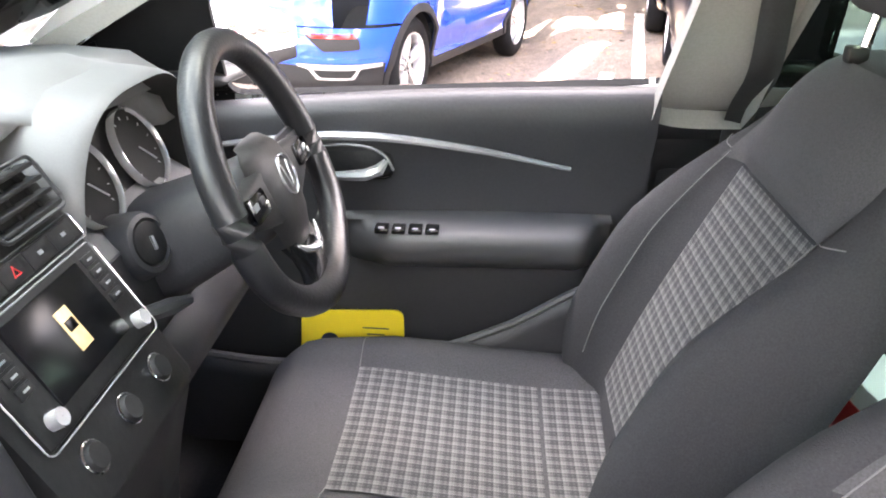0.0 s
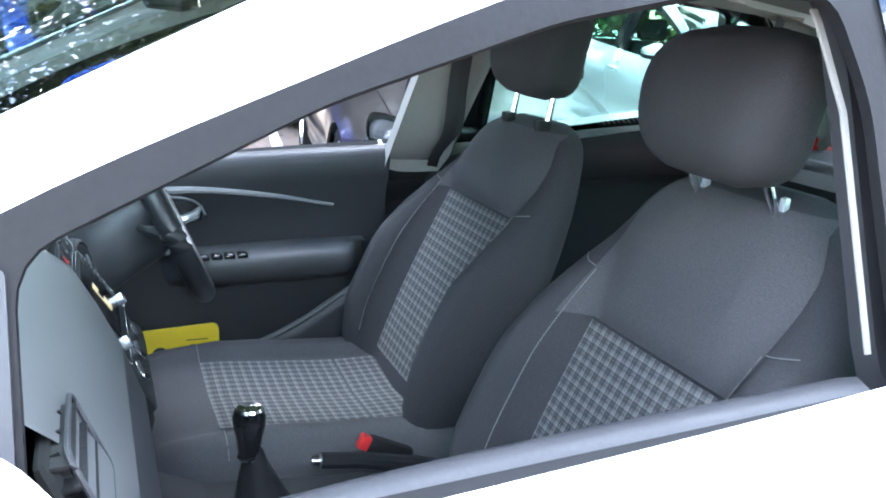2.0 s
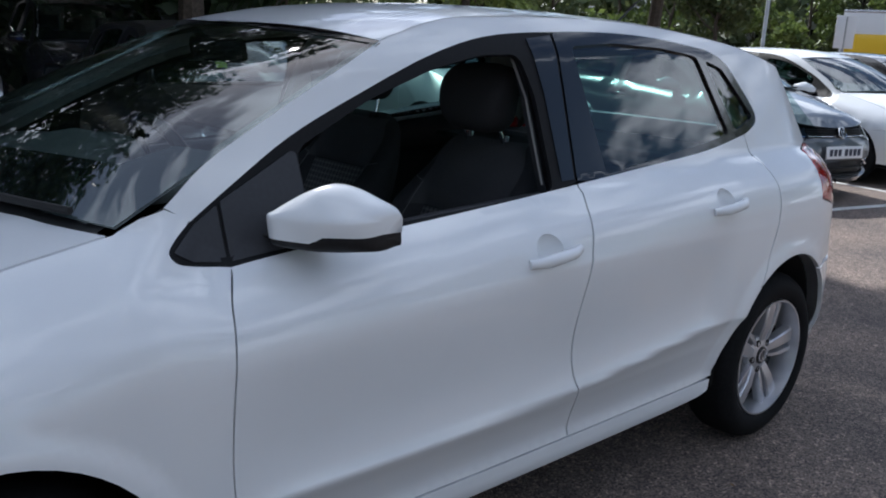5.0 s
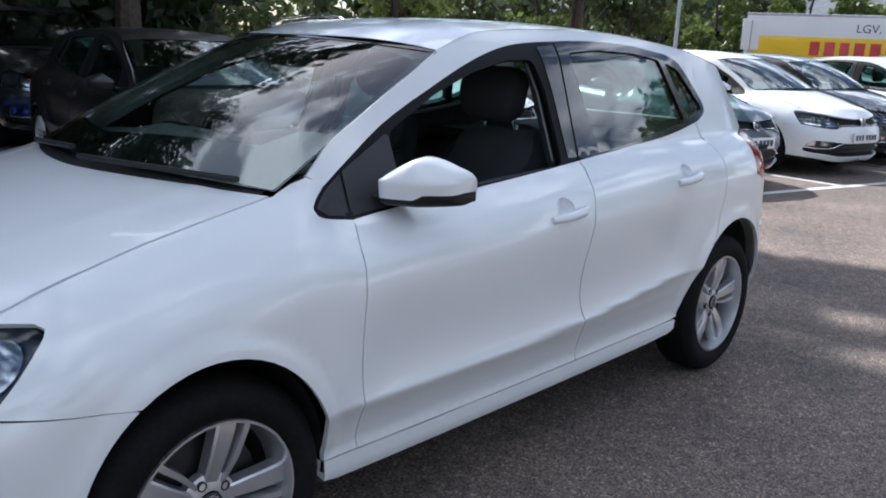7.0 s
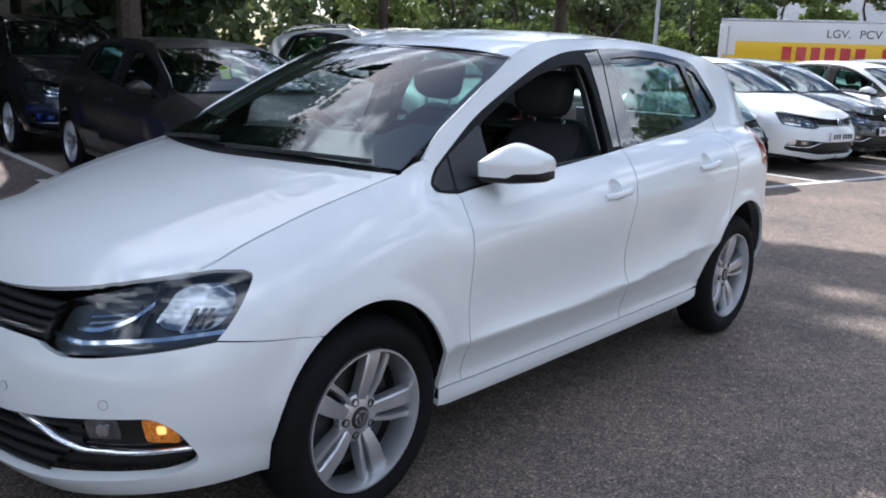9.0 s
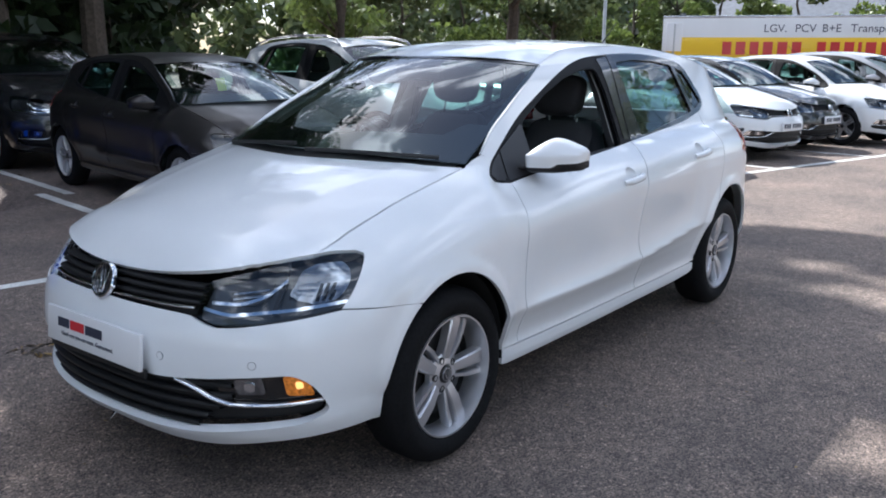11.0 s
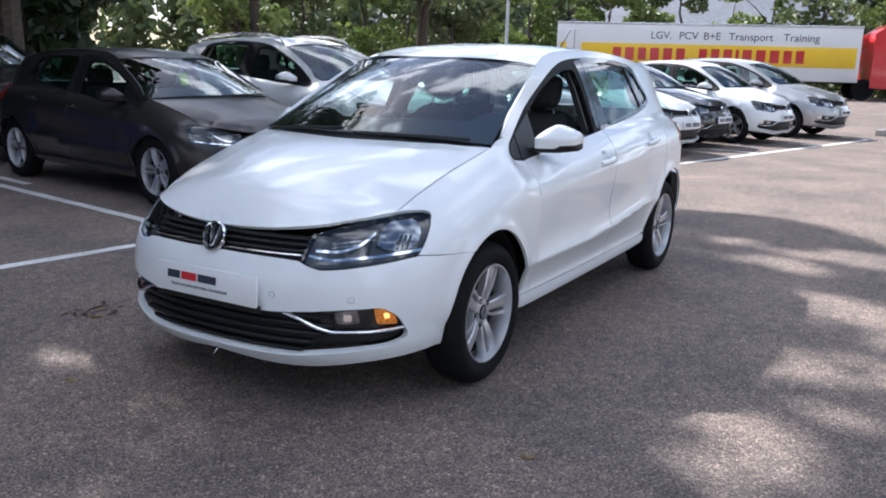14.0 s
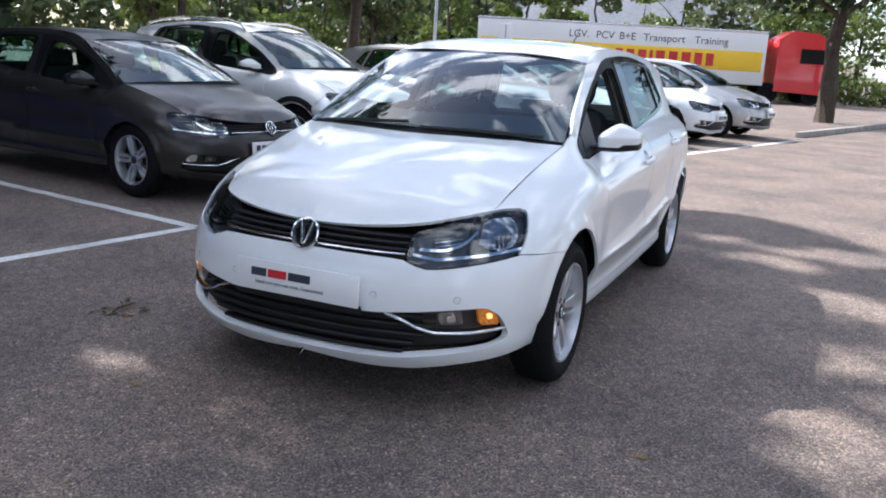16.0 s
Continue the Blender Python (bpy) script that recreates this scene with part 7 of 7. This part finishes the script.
def tree(label, x, y, height, spread, clear, count, size, material, seed, trunk=0.18, limbs=7, blobs=16, hollow=0.5, bare=False, clump=1.0, shade_boughs=()):
    """Tapered trunk, forked limbs, and a ragged crown."""
    rng = random.Random(seed)
    drop = -float(fall(x, y))
    height, clear = height + drop, clear + drop
    root = thing("tree", label, "tree", "trees round the car park", at=pose(x, y, -drop))
    bpy.context.view_layer.update()
    bm = bmesh.new()
    pts = [Vector((0, 0, -0.05))]
    for k in range(1, 7):
        pts.append(Vector((rng.uniform(-0.1, 0.1) * k * 0.5, rng.uniform(-0.1, 0.1) * k * 0.5, height * 0.8 * k / 6)))
    tube(bm, pts, [trunk * (1.25 - 0.19 * k) for k in range(7)], 9)
    part("trunk", bm, BARK, root, "rough grey-brown bark")
    tips = []
    for k in range(limbs):
        a = 2 * math.pi * k / limbs + rng.uniform(-0.4, 0.4)
        z0 = clear + (height * 0.62 - clear) * rng.random()
        L = spread * rng.uniform(0.6, 1.0)
        p = [Vector((0, 0, z0))]
        for t in (0.3, 0.6, 1.0):
            p.append(Vector((math.cos(a + rng.uniform(-0.3, 0.3) * t) * L * t, math.sin(a + rng.uniform(-0.3, 0.3) * t) * L * t, z0 + L * 0.75 * t + rng.uniform(-0.15, 0.15))))
        bm = bmesh.new()
        tube(bm, p, [trunk * 0.42, trunk * 0.3, trunk * 0.18, trunk * 0.05], 6)
        for q in range(3 if bare else 1):
            b = p[1] + (p[3] - p[1]) * rng.uniform(0.1, 0.7)
            e = b + Vector((rng.uniform(-1, 1), rng.uniform(-1, 1), rng.uniform(0.2, 1))) * L * 0.45
            tube(bm, [b, (b + e) / 2 + Vector((0, 0, 0.06)), e], [trunk * 0.14, trunk * 0.09, trunk * 0.03], 5)
        part("limb", bm, BARK, root)
        tips.append(p[-1])
    bl = []
    for k in range(blobs):
        a, h = rng.uniform(0, 2 * math.pi), rng.random()
        z = clear + (height - clear) * (0.12 + 0.85 * h)
        w = spread * math.sin(math.pi * (0.15 + 0.75 * h)) ** 0.7 * rng.uniform(0.25, 0.85)
        s = spread * rng.uniform(0.24, 0.42) * clump
        bl.append((math.cos(a) * w, math.sin(a) * w, z, s, s, s * rng.uniform(0.6, 0.9)))
    for t in tips:
        s = spread * rng.uniform(0.2, 0.32) * clump
        bl.append((*t, s, s, s * 0.75))
    leaves("crown", bl, count, size, material, root, seed, hollow)
    # added leaf masses, out of view, that block the sun at chosen points
    if shade_boughs:
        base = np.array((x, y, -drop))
        for k, b in enumerate(shade_boughs):
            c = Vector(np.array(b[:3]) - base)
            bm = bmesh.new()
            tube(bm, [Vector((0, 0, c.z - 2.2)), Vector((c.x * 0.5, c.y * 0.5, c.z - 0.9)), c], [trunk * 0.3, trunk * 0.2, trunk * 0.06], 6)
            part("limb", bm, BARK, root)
            leaves("shade_bough", [(*c, b[3], b[3], b[3] * 0.85)], int(2600 * b[3] ** 2), size, material, root, seed + 300 + k, 0.1)
    return root


def hedge(label, x0, y0, x1, y1, h, w, count, size, material, seed):
    """A clipped or wild band of leaves over a few stems."""
    root = thing("hedge", label, "hedge", kind="stuff", at=pose(x0, y0, float(fall(x0, y0)), 0, 0, math.degrees(math.atan2(y1 - y0, x1 - x0))))
    L = math.hypot(x1 - x0, y1 - y0)
    rng = random.Random(seed)
    n = max(3, int(L / (w * 0.7)))
    bl = [(L * (k + 0.5) / n + rng.uniform(-0.2, 0.2), rng.uniform(-0.2, 0.2) * w, h * rng.uniform(0.4, 0.56), L / n * 0.9, w * 0.6, h * rng.uniform(0.44, 0.54)) for k in range(n)]
    leaves("foliage", bl, count, size, material, root, seed, 0.6)
    bm = bmesh.new()
    for k in range(n):
        x = L * (k + 0.5) / n
        tube(bm, [(x, 0, -0.03), (x + 0.1, 0.05, h * 0.35), (x - 0.05, -0.05, h * 0.7)], [0.06, 0.045, 0.02], 6)
    part("stem", bm, BARK, root)
    return root


DARK = "dense dark broadleaf tree shading the parked cars"
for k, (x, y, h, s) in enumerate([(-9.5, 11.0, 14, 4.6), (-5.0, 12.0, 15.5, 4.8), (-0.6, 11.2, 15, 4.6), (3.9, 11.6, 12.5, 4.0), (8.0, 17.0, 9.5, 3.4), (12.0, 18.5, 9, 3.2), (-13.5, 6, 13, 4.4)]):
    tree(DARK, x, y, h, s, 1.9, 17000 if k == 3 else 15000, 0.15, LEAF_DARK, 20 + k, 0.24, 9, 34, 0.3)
# extra leaf masses up here keep direct sun off the white bonnet
tree("tall thin-topped tree with unseen boughs added to shade a bonnet", 4.9, 12.5, 16.6, 3.6, 7.0, 3600, 0.12, LEAF_DARK, 41, 0.2, 8, 24, 0.2, clump=0.40,
     shade_boughs=[(*toward_sun(a, b, 0.9, 11.9), r) for a, b, r in ((-0.62, -0.42, 0.62), (-0.30, -0.30, 0.5), (-0.75, -0.05, 0.5), (0.15, -0.25, 0.5), (-0.45, -0.72, 0.5))])
# added tree: its crown, above the view, shades the asphalt on the right
tree("tree added for the shade of its unseen high crown", 6.6, 12.4, 16.0, 2.8, 12.2, 3600, 0.13, LEAF_DARK, 47, 0.2, 7, 24, 0.2, clump=0.42,
     shade_boughs=[(*toward_sun(a, b, 0.0, 12.2), r) for a, b, r in ((4.25, -0.25, 0.6), (4.5, -1.0, 0.6), (3.9, 0.4, 0.6), (4.2, -1.6, 0.45))])
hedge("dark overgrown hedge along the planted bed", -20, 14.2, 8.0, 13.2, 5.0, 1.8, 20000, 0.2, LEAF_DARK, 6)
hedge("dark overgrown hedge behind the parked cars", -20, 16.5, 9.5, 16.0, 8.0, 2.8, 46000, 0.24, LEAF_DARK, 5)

# ---- far side ----
# sparse tree with bare limbs, lamp post, lines of light trees, hedge, building, lorry
tree("half-bare tree with dark limbs beyond the bays", 17.5, 10.5, 9.5, 3.4, 2.4, 3500, 0.11, LEAF_OLIVE, 61, 0.17, 11, 12, 0.5, bare=True)
tree("half-bare tree with dark limbs beyond the bays", 14.0, 13.5, 10, 3.2, 2.4, 4500, 0.12, LEAF_DARK, 62, 0.17, 10, 12, 0.5, bare=True)
LIGHT = "leafy light green tree lining the far road"
k = 0
for az, D, h, s in ((36, 48, 8.0, 2.6), (33, 55, 7.5, 2.8), (30, 46, 6.6, 2.2), (27.5, 58, 8.2, 2.6), (25, 50, 7.2, 2.2), (22.5, 56, 8.6, 2.4), (20, 52, 7.6, 2.0), (17.6, 57, 8.8, 2.2), (15.4, 52, 8.2, 2.0), (12.5, 60, 7.0, 2.4), (10, 54, 8.5, 2.6), (7.0, 50, 9.0, 3.0), (3.5, 56, 9.5, 3.4), (-0.5, 54, 9.5, 3.6), (40, 44, 7.5, 2.8), (44, 40, 8, 3.0)):
    k += 1
    tree(LIGHT, -2.6 + D * math.cos(radians(az)), -2.2 + D * math.sin(radians(az)), h, s, 0.8, 3600, 0.17, LEAF_LIGHT if k % 3 else LEAF_OLIVE, 80 + k, 0.13, 5, 14, 0.55)
tree("broad dark tree over the end of the car park", 26, -1.5, 9, 4.2, 3.0, 9000, 0.16, LEAF_DARK, 130, 0.25, 8, 22, 0.4)
hedge("clipped green hedge along the far road", 41, 32, 50, -9, 1.5, 1.3, 16000, 0.13, LEAF_LIGHT, 7)
hedge("far line of green woodland", 20, 78, 92, 0, 7.5, 6, 16000, 0.5, LEAF_OLIVE, 9)

POLE = mat("galvanised pole", (0.45, 0.46, 0.47), 0.45, 0.6, stain=0.1)
ROOF = mat("grey slate roof", (0.16, 0.17, 0.19), 0.7, grain=0.15, scale=3, stain=0.1, stain_scale=0.3)
RENDER = mat("pale wall", (0.55, 0.53, 0.49), 0.85, grain=0.05, scale=8, stain=0.08, stain_scale=0.4)
TIMBER = mat("pale timber boards", (0.50, 0.36, 0.20), 0.8, grain=0.15, scale=20, stain=0.12, spread=0.1)
YELLOW = mat("yellow sign board", (0.85, 0.62, 0.02), 0.5, stain=0.04)
lamp = thing("lamp_post", "tall grey galvanised lamp post beyond the cars", "lamp post", at=pose(23.0, 10.6, 0))
bm = bmesh.new()
tube(bm, [(0, 0, -0.02), (0, 0, 1.2), (0, 0, 1.25), (0, 0, 7.8)], [0.085, 0.08, 0.055, 0.045], 12)
part("pole", bm, POLE, lamp)
bm = bmesh.new()
box(bm, (0.5, 0.22, 0.10), (0.25, 0, 7.82), 0.03)
part("lamp_head", bm, POLE, lamp)
notice = thing("notice_board", "small pale notice board on a post", "sign", at=pose(20.5, 7.2, 0, 0, 0, 65))
bm = bmesh.new()
rod(bm, (0, 0, -0.02), (0, 0, 2.3), 0.03)
part("post", bm, POLE, notice)
bm = bmesh.new()
box(bm, (0.03, 0.55, 0.75), (0, 0, 1.95), 0.008)
part("board", bm, PLATE_WHITE, notice)


def house(label, x, y, turn, w, d, h, ridge):
    b = thing("building", label, "building", at=pose(x, y, 0, 0, 0, turn))
    bm = bmesh.new()
    box(bm, (d, w, h + 0.1), (0, 0, h / 2 - 0.05))
    part("wall", bm, RENDER, b, smooth=False)
    rows = [[(sx * (d / 2 + 0.4), y_, h) for y_ in (-w / 2 - 0.4, w / 2 + 0.4)] if sx else [(0, y_, h + ridge) for y_ in (-w / 2 - 0.4, w / 2 + 0.4)] for sx in (-1, 0, 1)]
    me = bpy.data.meshes.new("roof")
    vs = [tuple(q) for r in rows for q in r]
    vs += [(a, b_, c - 0.15) for a, b_, c in vs]
    me.from_pydata(vs, [], [(0, 1, 3, 2), (2, 3, 5, 4), (6, 8, 9, 7), (8, 10, 11, 9), (0, 2, 8, 6), (2, 4, 10, 8), (1, 7, 9, 3), (3, 9, 11, 5), (0, 6, 7, 1), (4, 5, 11, 10)])
    me.materials.append(ROOF)
    o = new("roof", me)
    o.parent = b
    n = int(w / 3)
    for k in range(n):
        yy = -w / 2 + w * (k + 0.5) / n
        bm = bmesh.new()
        box(bm, (0.1, 1.3, 1.1), (-d / 2 - 0.02, yy, h * 0.62))
        win = part("window", bm, PLASTIC, b, "dark framed window", smooth=False)
        bm = bmesh.new()
        box(bm, (0.04, 1.14, 0.94), (-d / 2 - 0.07, yy, h * 0.62))
        part("pane", bm, SCREEN, win, smooth=False)
    return b


house("pale low building with a grey pitched roof among trees", 72, 19, 15, 26, 10, 4.6, 3.6)
house("pale low building with a grey pitched roof among trees", 66, 38, 32, 22, 10, 4.4, 3.2)
fence = thing("timber_fence", "pale timber boundary fence with a yellow sign", "fence", at=pose(56, 11.5, 0, 0, 0, 13))
for k in range(34):
    bm = bmesh.new()
    box(bm, (0.04, 0.245, 2.2), (0, -4.3 + 0.26 * k, 1.08), 0.006)
    part("board", bm, TIMBER, fence, smooth=False)
bm = bmesh.new()
box(bm, (0.03, 1.3, 1.1), (-0.05, -0.5, 1.5), 0.01)
part("sign_board", bm, YELLOW, fence, "plain yellow sign board", smooth=False)
kerb = thing("kerb", "pale concrete kerb edging a planted bed", "kerb", kind="structure")
for k in range(14):
    bm = bmesh.new()
    box(bm, (0.9, 0.14, 0.2), (17.9 + 0.91 * k, -1.2 - 0.235 * k, 0.03), 0.02, (0, 0, -14.5))
    part("kerb_stone", bm, KERB, kerb)

# lorry with a curtain-sided trailer
TRAILER = mat("white trailer side", (0.78, 0.78, 0.77), 0.4, coat=0.3, stain=0.04, stain_scale=0.6)
BAND = mat("yellow orange band", (0.88, 0.56, 0.02), 0.4, coat=0.3, stain=0.03, stain_scale=0.6)
LORRY_RED = mat("red lorry paint", (0.62, 0.02, 0.03), 0.35, coat=0.8, stain=0.05)
A, B = Vector((39.2, 15.6, 0)), Vector((43.6, 2.0, 0))
LEN = (B - A).length
lorry = thing("lorry", "red lorry with a white and yellow box trailer", "lorry", at=Matrix.Translation((A + B) / 2) @ pose(0, 0, 0, 0, 0, math.degrees(math.atan2((B - A).y, (B - A).x))))
bm = bmesh.new()
box(bm, (LEN, 2.5, 2.55), (0, 0, 2.1), 0.03)
box_part = part("trailer_body", bm, TRAILER, lorry, "white box trailer")
bm = bmesh.new()
box(bm, (LEN - 0.35, 0.03, 0.95), (0, -1.262, 1.95), 0.005)
part("colour_band", bm, BAND, lorry, "yellow band along the trailer")
bm = bmesh.new()
box(bm, (LEN + 0.02, 2.52, 0.12), (0, 0, 3.37), 0.02)
part("top_rail", bm, SILVER_TRIM, lorry)
for text, x in (("LGV.", -2.05), ("PCV", -0.75), ("B+E", 0.35), ("Transport", 2.15), ("Training", 4.45)):
    words("trailer_word", text, 0.50, INK, lorry, Matrix.Translation((x, -1.258, 2.82)) @ pose(0, 0, 0, 90, 0, 0))
rng = random.Random(4)
xx = -4.4
for wd in (0.52, 0.55, 0.5, 0.55, 0.55, 0.52, 0, 0.48, 0.5, 0.52, 0.2, 0.55, 0.55, 0.55, 0.48, 0.48):
    if wd:
        bm = bmesh.new()
        box(bm, (wd * 0.78, 0.02, 0.60), (xx + wd / 2, -1.285, 1.93), 0.004)
        part("name_bar", bm, RED_PLASTIC, lorry, smooth=False)
    xx += (wd or 0.4) + 0.08
bm = bmesh.new()
box(bm, (LEN - 1, 1.0, 0.25), (0, 0, 0.85), 0.02)
part("chassis", bm, DARK_METAL, lorry)
for x in (-LEN / 2 + 1.6, -LEN / 2 + 2.9, -LEN / 2 + 4.2, LEN / 2 + 0.3, LEN / 2 + 2.4):
    for s in (-1, 1):
        bm = bmesh.new()
        lathe(bm, [(0.3, s * 0.12), (0.48, s * 0.15), (0.5, s * 0.1), (0.5, -s * 0.15), (0.3, -s * 0.15), (0.28, s * 0.05), (0.001, s * 0.05)], 24, Matrix.Translation((x, s * 1.08, 0.5)))
        part("wheel", bm, TYRE, lorry)
rows = []
for x, z in ((LEN / 2 + 0.55, 0.6), (LEN / 2 + 0.55, 3.1), (LEN / 2 + 1.2, 3.55), (LEN / 2 + 2.4, 3.45), (LEN / 2 + 2.95, 3.1), (LEN / 2 + 3.15, 2.0), (LEN / 2 + 3.15, 0.5)):
    rows.append([(x, y, z) for y in (-1.24, -1.2, 1.2, 1.24)])
cabf = loft("cab_skin", rows, LORRY_RED, lorry, "red cab")
for s in (-1, 1):
    bm = bmesh.new()
    vs = [bm.verts.new((r[0][0], s * 1.24, r[0][2])) for r in rows]
    bm.faces.new(vs)
    part("cab_side", bm, LORRY_RED, lorry, smooth=False)
    bm = bmesh.new()
    box(bm, (1.3, 0.03, 0.7), (LEN / 2 + 2.3, s * 1.25, 2.35), 0.01)
    part("cab_window", bm, SCREEN, lorry, "dark cab window", smooth=False)

# closing trees and open ground behind the camera
for k, (x, y, h, s) in enumerate([(-16, -14, 11, 4.2), (-6, -19, 12, 4.6), (5, -21, 12, 4.6), (17, -19, 11, 4.4), (-22, -4, 12, 4.6), (30, -14, 11, 4.4)]):
    tree("tall leafy tree on the open side of the car park", x, y, h, s, 2.0, 7000, 0.2, LEAF_OLIVE, 200 + k, 0.22, 7, 22, 0.4)
